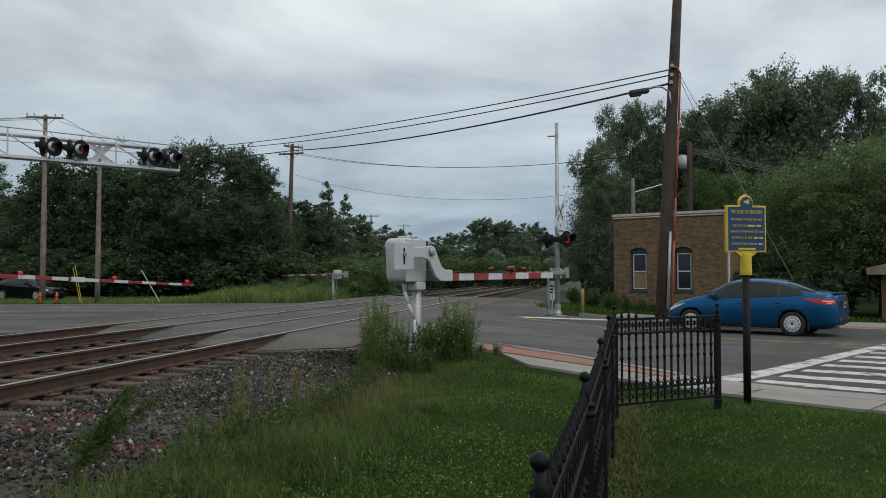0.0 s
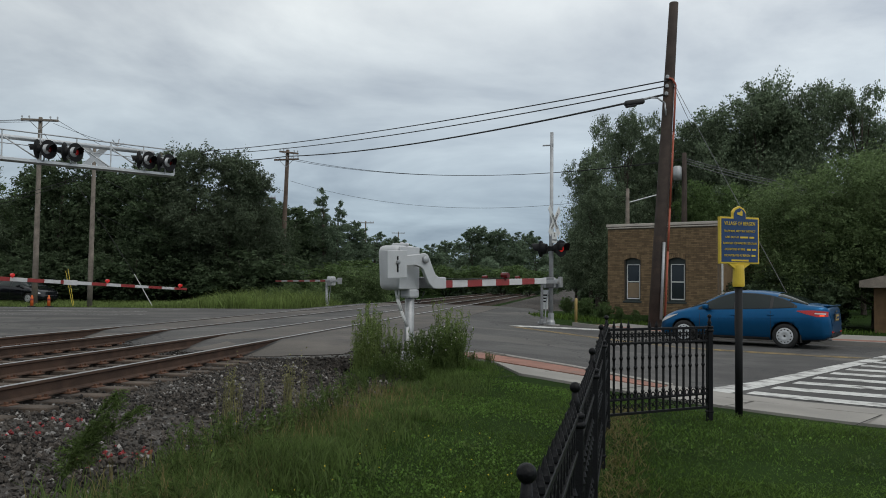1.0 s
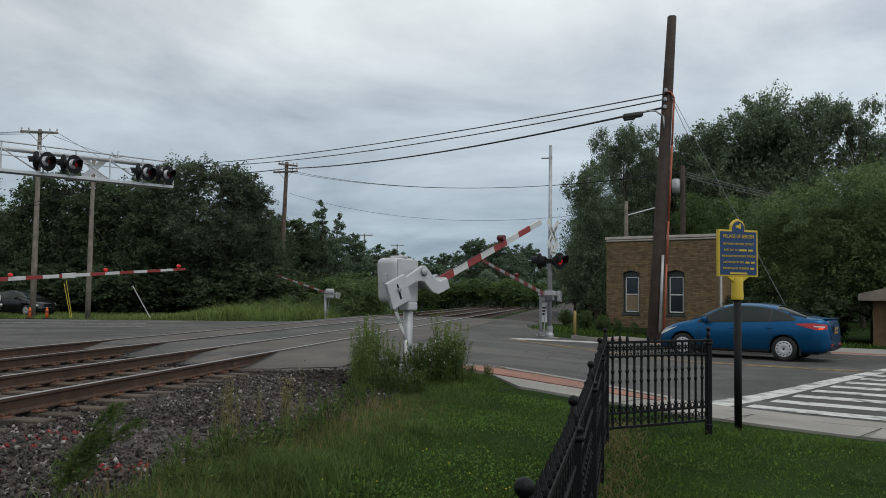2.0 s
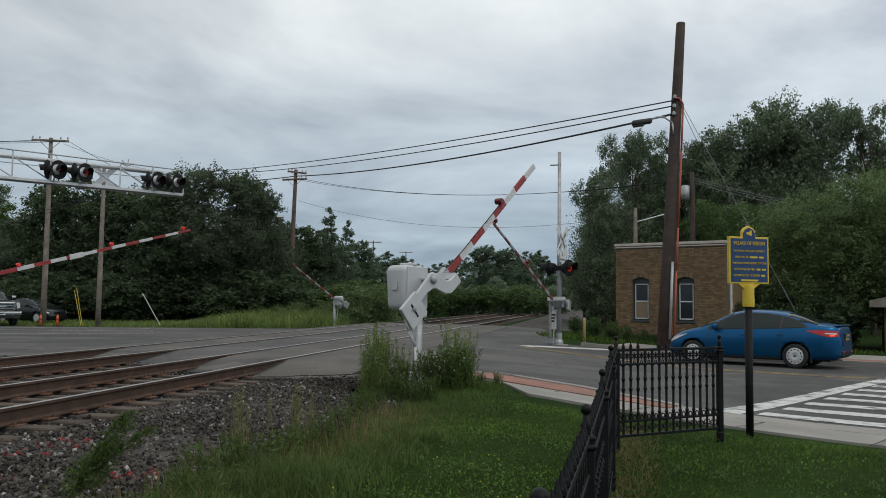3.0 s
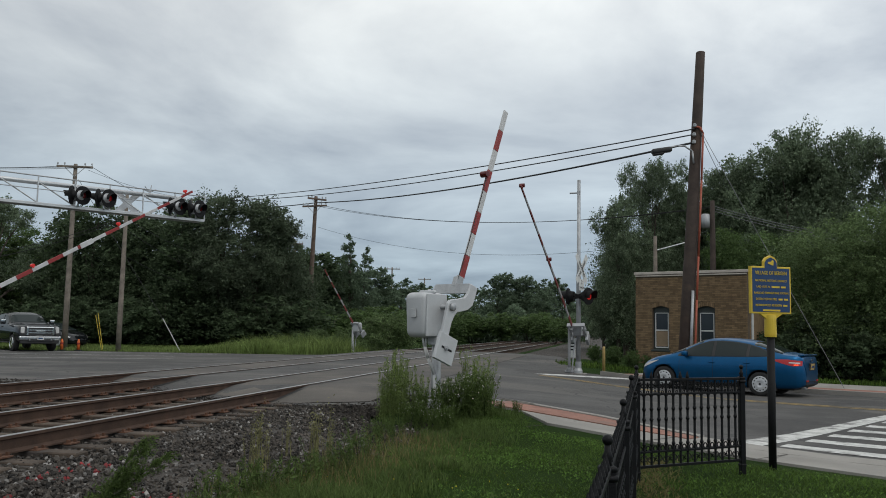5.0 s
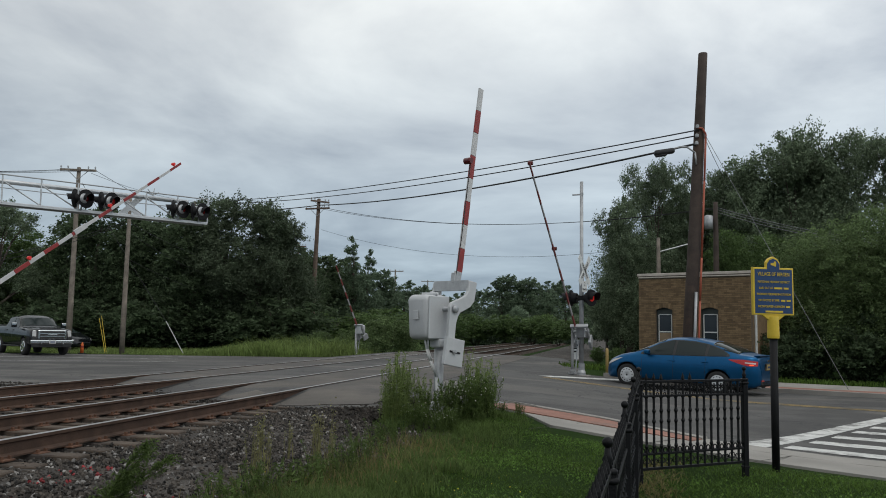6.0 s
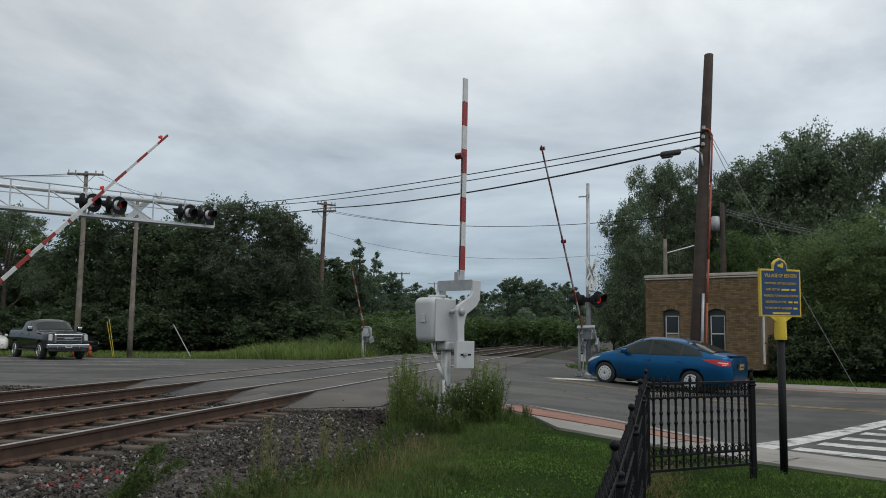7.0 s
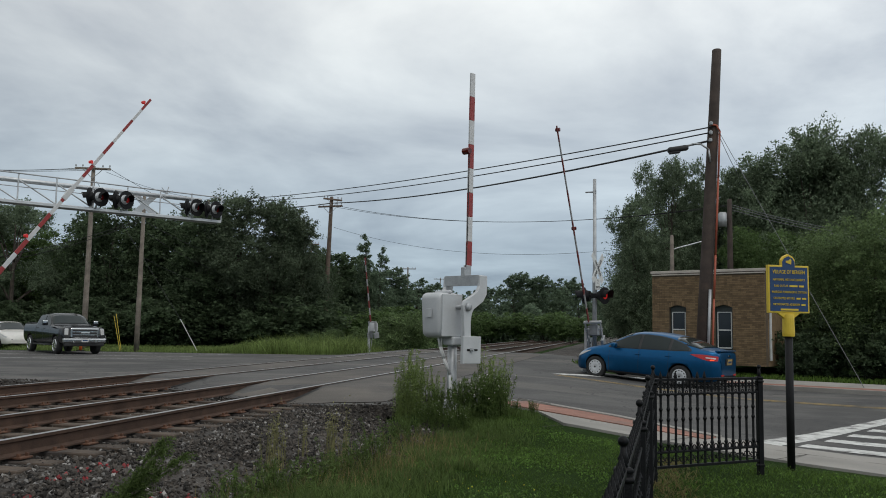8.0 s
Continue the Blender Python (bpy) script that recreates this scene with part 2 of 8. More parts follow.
M = {
    "soil": mat("soil", (0.075, 0.06, 0.04), 0.95, scale=1.5, fine=40, bump=0.6, second=(0.05, 0.075, 0.02), spot=0.45, depth=0.03),
    "lawn": mat("lawn", (0.020, 0.040, 0.009), 1.0, scale=0.8, fine=60, bump=0.8, second=(0.034, 0.052, 0.015), depth=0.03),
    "asphalt": road_mat("asphalt", (0.073, 0.070, 0.067), (0.040, 0.038, 0.037), (0.122, 0.112, 0.099)),
    "asphalt_worn": mat("asphalt_worn", (0.094, 0.083, 0.072), 0.9, scale=0.8, fine=70, bump=0.4, vary=0.3, second=(0.062, 0.056, 0.052), spot=0.48),
    "concrete": mat("concrete", (0.235, 0.222, 0.202), 0.85, scale=1.2, fine=70, bump=0.25, vary=0.15, second=(0.21, 0.20, 0.185), rand=0.08),
    "paver": mat("red_paver", (0.27, 0.130, 0.095), 0.85, scale=3, fine=50, bump=0.3, second=(0.20, 0.125, 0.10), rand=0.22),
    "line_white": mat("line_white", (0.52, 0.52, 0.50), 0.8, scale=7.0, fine=50, vary=0.18, second=(0.13, 0.125, 0.12), spot=0.505, bump=0.2),
    "line_yellow": mat("line_yellow", (0.34, 0.24, 0.085), 0.8, scale=2.5, fine=50, vary=0.2, second=(0.11, 0.10, 0.08), spot=0.47, bump=0.2),
    "ballast": mat("ballast", (0.055, 0.048, 0.042), 0.95, scale=2, fine=35, bump=1.0, vary=0.4, second=(0.09, 0.075, 0.065), depth=0.05),
    "stone": mat("ballast_stone", (0.046, 0.039, 0.033), 0.9, scale=6, fine=60, bump=0.4, vary=0.45, island=0.9),
    "rail_rust": mat("rusty_rail", (0.070, 0.040, 0.027), 0.85, metal=0.2, scale=4, fine=80, vary=0.3, bump=0.4),
    "rail_top": mat("worn_railhead", (0.42, 0.41, 0.40), 0.35, metal=0.9, scale=2, fine=60, vary=0.15, bump=0.1),
    "tie": mat("weathered_tie", (0.070, 0.052, 0.039), 0.95, scale=5, fine=40, vary=0.35, bump=0.7, second=(0.06, 0.05, 0.045), rand=0.25),
    "rust": mat("rusty_steel", (0.10, 0.048, 0.028), 0.9, scale=12, fine=90, vary=0.35),
    "rubber": mat("black_rubber", (0.02, 0.02, 0.02), 0.85, vary=0.15),
    "silver": mat("silver_paint", (0.48, 0.49, 0.50), 0.55, metal=0.15, scale=3, fine=50, vary=0.07, bump=0.08, second=(0.36, 0.36, 0.36), spot=0.68),
    "galv": mat("galvanised_steel", (0.36, 0.37, 0.38), 0.5, metal=0.5, scale=6, fine=40, vary=0.15, bump=0.1),
    "galv_dark": mat("dull_grey_steel", (0.17, 0.175, 0.18), 0.6, metal=0.2, scale=6, fine=40, vary=0.2, bump=0.1),
    "earth": mat("dark_earth", (0.024, 0.019, 0.015), 0.95, scale=3, fine=40, vary=0.4, bump=0.9, depth=0.03),
    "alu": mat("aluminium", (0.55, 0.56, 0.57), 0.45, metal=0.6, scale=5, fine=60, vary=0.08, bump=0.05),
    "arm_white": mat("reflective_white", (0.52, 0.52, 0.52), 0.5, scale=6, fine=60, vary=0.08, bump=0.05),
    "arm_red": mat("reflective_red", (0.26, 0.027, 0.026), 0.5, scale=6, fine=60, vary=0.15, bump=0.05),
    "black": mat("black_paint", (0.008, 0.008, 0.009), 0.65, scale=6, fine=80, vary=0.3, bump=0.12),
    "iron": mat("black_wrought_iron", (0.004, 0.004, 0.005), 0.5, scale=9, fine=120, vary=0.3, bump=0.25),
    "lens_off": mat("red_lens", (0.10, 0.006, 0.006), 0.15, vary=0.1, bump=0),
    "lens_on": mat("lit_red_lens", (0.4, 0.02, 0.02), 0.3, vary=0.0, bump=0, emit=(1.0, 0.03, 0.02, 0.20)),
    "lens_dim": mat("fading_red_lens", (0.14, 0.008, 0.008), 0.2, vary=0.0, bump=0, emit=(1.0, 0.03, 0.03, 0.05)),
    # darker copies of arm white and red: shade on the arms' backs painted in
    "board_grey": mat("shaded_arm_white", (0.24, 0.24, 0.24), 0.6, vary=0.15, bump=0.1),
    "board_red": mat("shaded_arm_red", (0.15, 0.028, 0.025), 0.6, vary=0.2, bump=0.1),
    "stone_pale": mat("pale_ballast_stone", (0.19, 0.18, 0.17), 0.9, scale=6, fine=60, bump=0.4, vary=0.35, island=0.5),
    "wood_red": mat("reddish_pole", (0.125, 0.090, 0.070), 0.9, scale=3, fine=45, vary=0.3, bump=0.6, second=(0.09, 0.06, 0.045)),
    "wood": mat("weathered_pole", (0.21, 0.18, 0.15), 0.9, scale=3, fine=45, vary=0.3, bump=0.6, second=(0.10, 0.075, 0.055)),
    "wood_dark": mat("creosote_pole", (0.055, 0.040, 0.033), 0.85, scale=3, fine=45, vary=0.3, bump=0.6, second=(0.085, 0.055, 0.04)),
    "wire": mat("cable", (0.015, 0.015, 0.016), 0.6, vary=0.1, bump=0),
    "brick": mat("tan_brick", (0.15, 0.090, 0.045), 0.9, scale=5, fine=60, vary=0.2, bump=0.4, rand=0.16),
    "mortar": mat("mortar", (0.105, 0.078, 0.052), 0.95, scale=4, fine=60, vary=0.2, bump=0.4),
    "coping": mat("coping", (0.46, 0.42, 0.37), 0.8, scale=3, fine=60, vary=0.15),
    "sash": mat("dark_green_sash", (0.035, 0.045, 0.042), 0.6, vary=0.15),
    "sash_white": mat("white_sash", (0.55, 0.56, 0.55), 0.6, vary=0.1),
    "glass": mat("dark_glass", (0.02, 0.025, 0.03), 0.06, vary=0.05, bump=0),
    "blind": mat("drawn_blind", (0.23, 0.17, 0.11), 0.9, vary=0.1),
    "blue": mat("metallic_blue_paint", (0.002, 0.085, 0.215), 0.36, metal=0.75, vary=0.05, bump=0, coat=0.2),
    "tyre": mat("tyre", (0.018, 0.018, 0.018), 0.85, vary=0.2),
    "hubcap": mat("silver_hubcap", (0.55, 0.56, 0.57), 0.4, metal=0.4, vary=0.05, bump=0),
    "chrome": mat("chrome", (0.65, 0.66, 0.67), 0.12, metal=1.0, vary=0.04, bump=0),
    "car_glass": mat("car_glass", (0.018, 0.025, 0.025), 0.05, vary=0.05, bump=0),
    "tail": mat("tail_lens", (0.42, 0.010, 0.012), 0.25, vary=0.05, bump=0, coat=0.2),
    "brake": mat("brake_light", (0.5, 0.02, 0.01), 0.2, vary=0.0, bump=0, emit=(1.0, 0.10, 0.02, 1.0)),
    "lamp_clear": mat("clear_lamp_insert", (0.62, 0.50, 0.50), 0.15, vary=0.05, bump=0),
    "head": mat("headlamp", (0.32, 0.33, 0.34), 0.1, vary=0.03, bump=0, emit=(1, 0.97, 0.9, 0.10)),
    "plate": mat("number_plate", (0.38, 0.27, 0.10), 0.5, vary=0.08, bump=0),
    "plate_white": mat("pale_plate", (0.5, 0.5, 0.5), 0.5, vary=0.08, bump=0),
    "truck": mat("charcoal_truck_paint", (0.008, 0.009, 0.011), 0.12, vary=0.05, bump=0),
    "pearl": mat("white_car_paint", (0.62, 0.60, 0.56), 0.35, vary=0.03, bump=0, coat=1.0),
    "plastic": mat("black_plastic", (0.02, 0.02, 0.021), 0.6, vary=0.2),
    "sign_blue": mat("marker_blue", (0.008, 0.042, 0.13), 0.5, scale=6, vary=0.12, bump=0.1),
    "sign_yellow": mat("marker_yellow", (0.62, 0.44, 0.035), 0.5, scale=6, vary=0.1, bump=0.1),
    "sign_white": mat("sign_white", (0.62, 0.63, 0.62), 0.55, scale=8, vary=0.08, bump=0.05),
    "orange": mat("orange_cone", (0.62, 0.12, 0.02), 0.6, vary=0.1),
    "conduit_orange": mat("orange_conduit", (0.32, 0.075, 0.04), 0.6, vary=0.15),
    "guard_yellow": mat("yellow_guard", (0.55, 0.42, 0.05), 0.6, vary=0.1),
    "bark": mat("bark", (0.075, 0.06, 0.048), 0.95, scale=4, fine=30, vary=0.35, bump=0.8, depth=0.03),
    "leaf_a": leaf_mat("leaf_dark", (0.082, 0.116, 0.062), 0.45),
    # lightened green: haze lying before the tall trees is mixed into this colour
    "leaf_r": leaf_mat("leaf_ash_hazy", (0.150, 0.195, 0.122), 0.5),
    # paler and bluer: distance haze is put into the far leaf colour
    "leaf_far": leaf_mat("leaf_distant_hazy", (0.120, 0.165, 0.105), 0.4),
    "leaf_b": leaf_mat("leaf_mid", (0.105, 0.160, 0.060), 0.45),
    "leaf_c": leaf_mat("leaf_light", (0.135, 0.190, 0.082), 0.45),
    "leaf_w": leaf_mat("leaf_willow", (0.105, 0.135, 0.085), 0.4),
    "blade": leaf_mat("grass_blade", (0.078, 0.132, 0.026), 0.6),
    "blade_dry": leaf_mat("dry_blade", (0.20, 0.17, 0.075), 0.3),
    "weed": leaf_mat("weed_leaf", (0.095, 0.140, 0.042), 0.45),
    "weed_pale": leaf_mat("pale_weed_leaf", (0.175, 0.235, 0.075), 0.35),
    "clover": leaf_mat("clover_leaf", (0.102, 0.178, 0.040), 0.55),
    "flower": mat("pale_flower", (0.6, 0.58, 0.5), 0.8, vary=0.1, bump=0),
    "flower_yellow": mat("yellow_flower", (0.55, 0.45, 0.03), 0.8, vary=0.1, bump=0),
    "red_spray": mat("red_painted_stone", (0.22, 0.025, 0.028), 0.85, scale=8, vary=0.3, island=0.3),
    "seed_head": leaf_mat("pale_seed_head", (0.26, 0.25, 0.12), 0.4),
    "freight": mat("freight_red", (0.12, 0.035, 0.028), 0.8, vary=0.25),
}

M["lawn"].node_tree.nodes["Principled BSDF"].inputs["Specular IOR Level"].default_value = 0.05
M["car_glass"].node_tree.nodes["Principled BSDF"].inputs["Specular IOR Level"].default_value = 0.28
M["iron"].node_tree.nodes["Principled BSDF"].inputs["Specular IOR Level"].default_value = 0.2
M["black"].node_tree.nodes["Principled BSDF"].inputs["Specular IOR Level"].default_value = 0.25

# ---- plan ----
TH = radians(9.8)   # the way of the tracks, to the right of +y
RU = radians(53.0)  # the way of the road, to the left of +y
SI, CO = math.sin(TH), math.cos(TH)
UX, UY, VX, VY = -math.sin(RU), math.cos(RU), math.cos(RU), math.sin(RU)
EYE = 1.5


def tl(L, s):
    """Plan place from metres left of the camera's track line and metres along it."""
    return (s * SI - L * CO, s * CO + L * SI)


def uv(u, v):
    """Plan place from metres along the road and metres across it."""
    return (u * UX + v * VX, u * UY + v * VY)


def smooth(a, b, x):
    t = np.clip((np.asarray(x, float) - a) / (b - a), 0, 1)
    return t * t * (3 - 2 * t)


def height(x, y):
    """The lie of the land: lawn, road ramp up to the tracks, level beyond."""
    x, y = np.asarray(x, float), np.asarray(y, float)
    L = y * SI - x * CO
    v = x * VX + y * VY
    road = -0.10 + 0.48 * smooth(-3.5, 5, L)
    road = road - 0.33 * smooth(11.0, 14.5, L)
    lawn = 0.16 * smooth(1.5, 4.5, L) + 0.075 * smooth(4.5, 8.5, y) * smooth(3.0, 1.5, L) + 0.02 * np.sin(x * 1.3) * np.cos(y * 0.9)
    w = smooth(9.0, 11.2, v)
    z = lawn * (1 - w) + road * w
    return z + 0.12 * smooth(25.6, 29, v) * smooth(3, 0, L)


def hz(x, y):
    return float(height(x, y))


# ---- mesh tools ----
def part(name, bm, material, parent=None, label=""):
    me = bpy.data.meshes.new(name)
    bm.to_mesh(me)
    bm.free()
    me.materials.append(M[material] if isinstance(material, str) else material)
    ob = new(name, me)
    if parent is not None:
        ob.parent = parent
    if label:
        tagged(ob, label)
    return ob


def empty(name, m=None):
    ob = new(name)
    ob.empty_display_size = 0.2
    if m is not None:
        ob.matrix_basis = m
    return ob


def box(bm, size, at=(0, 0, 0), rot=None, bevel=0.0, seg=2):
    r = bmesh.ops.create_cube(bm, size=1.0)
    vs = r["verts"]
    bmesh.ops.scale(bm, vec=size, verts=vs)
    if bevel:
        es = list({e for v in vs for e in v.link_edges})
        b = bmesh.ops.bevel(bm, geom=es, offset=bevel, segments=seg, profile=0.5, affect="EDGES")
        vs = list({v for f in b["faces"] for v in f.verts} | {v for v in vs if v.is_valid})
    m = Matrix.Translation(at)
    if rot is not None:
        m = m @ Euler([radians(a) for a in rot]).to_matrix().to_4x4()
    bmesh.ops.transform(bm, matrix=m, verts=vs)
    return vs


def rod(bm, a, b, r1, r2=None, n=10, caps=True):
    a, b = Vector(a), Vector(b)
    d = b - a
    q = d.to_track_quat("Z", "Y").to_matrix().to_4x4()
    bmesh.ops.create_cone(bm, cap_ends=caps, segments=n, radius1=r1, radius2=r1 if r2 is None else r2, depth=d.length, matrix=Matrix.Translation((a + b) / 2) @ q)


def ball(bm, at, r, n=12, sz=1.0):
    bmesh.ops.create_uvsphere(bm, u_segments=n, v_segments=max(6, n // 2), radius=r, matrix=Matrix.Translation(at) @ Matrix.Diagonal((1, 1, sz, 1)))


def lathe(bm, prof, at=(0, 0, 0), n=16, m=None):
    """A turned form about z from (radius, height) pairs."""
    m = m or Matrix.Identity(4)
    rings = []
    for r, z in prof:
        rings.append([bm.verts.new(Vector(at) + (m @ Vector((r * math.cos(2 * math.pi * k / n), r * math.sin(2 * math.pi * k / n), z)))) for k in range(n)])
    for a, b in zip(rings, rings[1:]):
        for k in range(n):
            bm.faces.new((a[k], a[(k + 1) % n], b[(k + 1) % n], b[k]))
    bm.faces.new(rings[0][::-1])
    bm.faces.new(rings[-1])


def extrude_profile(bm, pts, y0, y1, bevel=0.0):
    """A closed outline in x and z, drawn out from y0 to y1."""
    a = [bm.verts.new((x, y0, z)) for x, z in pts]
    b = [bm.verts.new((x, y1, z)) for x, z in pts]
    fs = [bm.faces.new(a), bm.faces.new(b[::-1])]
    n = len(pts)
    for k in range(n):
        fs.append(bm.faces.new((a[k], b[k], b[(k + 1) % n], a[(k + 1) % n])))
    bmesh.ops.recalc_face_normals(bm, faces=fs)
    if bevel:
        es = list({e for f in fs[:2] for e in f.edges})
        bmesh.ops.bevel(bm, geom=es, offset=bevel, segments=3, profile=0.5, affect="EDGES")


def tube(bm, pts, r, n=6):
    for a, b in zip(pts, pts[1:]):
        rod(bm, a, b, r, n=n)


def shade(ob, on=True):
    for p in ob.data.polygons:
        p.use_smooth = on
    return ob


def drape(poly, lift, step=1.0, name="sheet", material="asphalt", skirt=0.0):
    """A flat plan outline laid over the land, lifted by so much."""
    bm = bmesh.new()
    bm.faces.new([bm.verts.new((x, y, 0)) for x, y in poly])
    Ls = [y * SI - x * CO for x, y in poly]
    ss = [y * CO + x * SI for x, y in poly]
    for k in np.arange(max(min(Ls), -30), min(max(Ls), 30), step):
        bmesh.ops.bisect_plane(bm, geom=bm.verts[:] + bm.edges[:] + bm.faces[:], plane_co=(*tl(k, 0), 0), plane_no=(-CO, SI, 0))
    for k in np.arange(max(min(ss), -30), min(max(ss), 70), step * 2):
        bmesh.ops.bisect_plane(bm, geom=bm.verts[:] + bm.edges[:] + bm.faces[:], plane_co=(*tl(0, k), 0), plane_no=(SI, CO, 0))
    for v in bm.verts:
        v.co.z = hz(v.co.x, v.co.y) + lift
    bmesh.ops.triangulate(bm, faces=bm.faces[:])
    for f in bm.faces:
        if f.normal.z < 0:
            f.normal_flip()
    if skirt:
        es = [e for e in bm.edges if e.is_boundary]
        r = bmesh.ops.extrude_edge_only(bm, edges=es)
        for g in r["geom"]:
            if isinstance(g, bmesh.types.BMVert):
                g.co.z -= skirt
            elif isinstance(g, bmesh.types.BMFace) and name in ("road", "crossing_apron"):
                g.material_index = 1
    ob = part(name, bm, material)
    ob.data.materials.append(M["earth"])
    return ob


# ---- ground, road, pavement ----
def axis_steps(lo, hi, fine):
    inner = np.arange(lo, hi, fine)
    left = lo - np.cumsum(np.geomspace(fine, 500, 22))
    right = hi + np.cumsum(np.geomspace(fine, 500, 22))
    return np.concatenate([left[::-1], inner, right])


def grid_mesh(name, xs, ys, zf, material):
    X, Y = np.meshgrid(xs, ys)
    Z = zf(X, Y)
    nx, ny = len(xs), len(ys)
    verts = np.stack([X, Y, Z], -1).reshape(-1, 3)
    i = np.arange(ny - 1)[:, None] * nx + np.arange(nx - 1)[None]
    faces = np.stack([i, i + 1, i + nx + 1, i + nx], -1).reshape(-1, 4)
    me = bpy.data.meshes.new(name)
    me.from_pydata(verts.tolist(), [], faces.tolist())
    me.materials.append(M[material])
    ob = new(name, me)
    shade(ob)
    return ob


def build_ground():
    def zf(X, Y):
        L = Y * SI - X * CO
        z = height(X, Y)
        trench = smooth(2.2, 3.2, L) * smooth(15.5, 14.5, L)
        return z - 0.12 * trench
    g = grid_mesh("ground", axis_steps(-14, 14, 0.5), axis_steps(-2, 46, 0.5), zf, "lawn")
    tagged(g, "grassy ground of mown lawn and rough verge", "ground", kind="structure")


RAILS = (5.71, 7.21, 9.0, 10.5)
TOP = 0.43

def rough(pts, amp, seed):
    """A crumbled edge: many short steps along a line, each a little off it."""
    rng = random.Random(seed)
    out = [pts[0]]
    for (ax, ay), (bx, by) in zip(pts, pts[1:]):
        n = max(2, int(math.hypot(bx - ax, by - ay) / 0.28))
        out += [(ax + (bx - ax) * k / n + rng.uniform(-amp, amp), ay + (by - ay) * k / n + rng.uniform(-amp, amp)) for k in range(1, n)] + [(bx, by)]
    return out


ROAD = [uv(-60, 12.38), uv(4.7, 12.38), uv(5.8, 12.62), uv(6.8, 12.9), uv(8.8, 12.98), (1.35, 15.0), (0.9, 15.35), (-0.2, 15.0), (-1.1, 14.55), *rough([(-1.35, 13.9), (-3.0, 14.15), (-6.4, 17.0), (-9.9, 18.9), (-14.0, 21.5)], 0.10, 3), (-24.0, 27.0),
        (-60, 48), (-60, 62), (-30, 43.6), (-22, 43.2), (-9.0, 44.0), (-4.2, 46.4), (0.6, 43.0), (4.6, 41.0), (4.5, 36.0), (4.0, 30.5), (3.8, 28.4), uv(13.5, 25.2), uv(-60, 25.2)]


def build_road():
    r = drape(ROAD, 0.03, 1.0, "road", "asphalt", skirt=0.25)
    tagged(r, "patched grey asphalt road with worn wheel paths", "road", kind="structure")
    # pale worn approach panels beside the rails
    for name, L0, L1, s0, s1 in (("crossing_panel", 5.84, 7.08, 13.75, 43), ("crossing_panel", 9.13, 10.37, 15.7, 44), ("crossing_apron", 3.9, 5.58, 13.45, 40)):
        near = rough([tl(L0, s0 + 0.25), tl(L1, s0 + (0.15 if L0 < 5 else 0.93))], 0.09, int(L0 * 10))
        p = drape([*near, tl(L1, s1), tl(L0, s1)], 0.036, 1.0, name, "asphalt_worn", skirt=0.16 if name == "crossing_apron" else 0.0)
        tagged(p, "pale worn paving between the rails", "paving", kind="structure")


def build_road_edge():
    """Dark earth and broken asphalt under the edge of the crossing."""
    edge = [(-0.2, 15.0), (-1.1, 14.55), (-1.35, 13.9), (-3.0, 14.15), (-6.4, 17.0), (-9.9, 18.9), (-14.0, 21.5)]
    rng = random.Random(12)
    pts = []
    for (ax, ay), (bx, by) in zip(edge, edge[1:]):
        n = max(2, int(math.hypot(bx - ax, by - ay) / 0.25))
        pts += [(ax + (bx - ax) * k / n, ay + (by - ay) * k / n) for k in range(n)]
    bm = bmesh.new()
    rows = []
    for x, y in pts:
        z = hz(x, y) + 0.032
        row = []
        for k, (o, dz) in enumerate(((-0.10, 0.006), (0.05, -0.02), (0.35, -0.14), (0.75, -0.30))):
            j = rng.uniform(-0.05, 0.05)
            row.append(bm.verts.new((x + o * -0.45 + j, y - o * 0.9 + j, z + dz + rng.uniform(-0.012, 0.004 if k else 0.0))))
        rows.append(row)
    for a, b in zip(rows, rows[1:]):
        for k in range(3):
            f = bm.faces.new((a[k], a[k + 1], b[k + 1], b[k]))
            f.normal_update()
            if f.normal.z < 0:
                f.normal_flip()
    tagged(shade(part("road_edge", bm, "earth")), "dark crumbling earth at the crossing's edge", "verge", kind="structure")


def strip(name, poly, lift, material, label, category="marking"):
    ob = drape(poly, lift, 1.0, name, material)
    return tagged(ob, label, category, kind="structure")


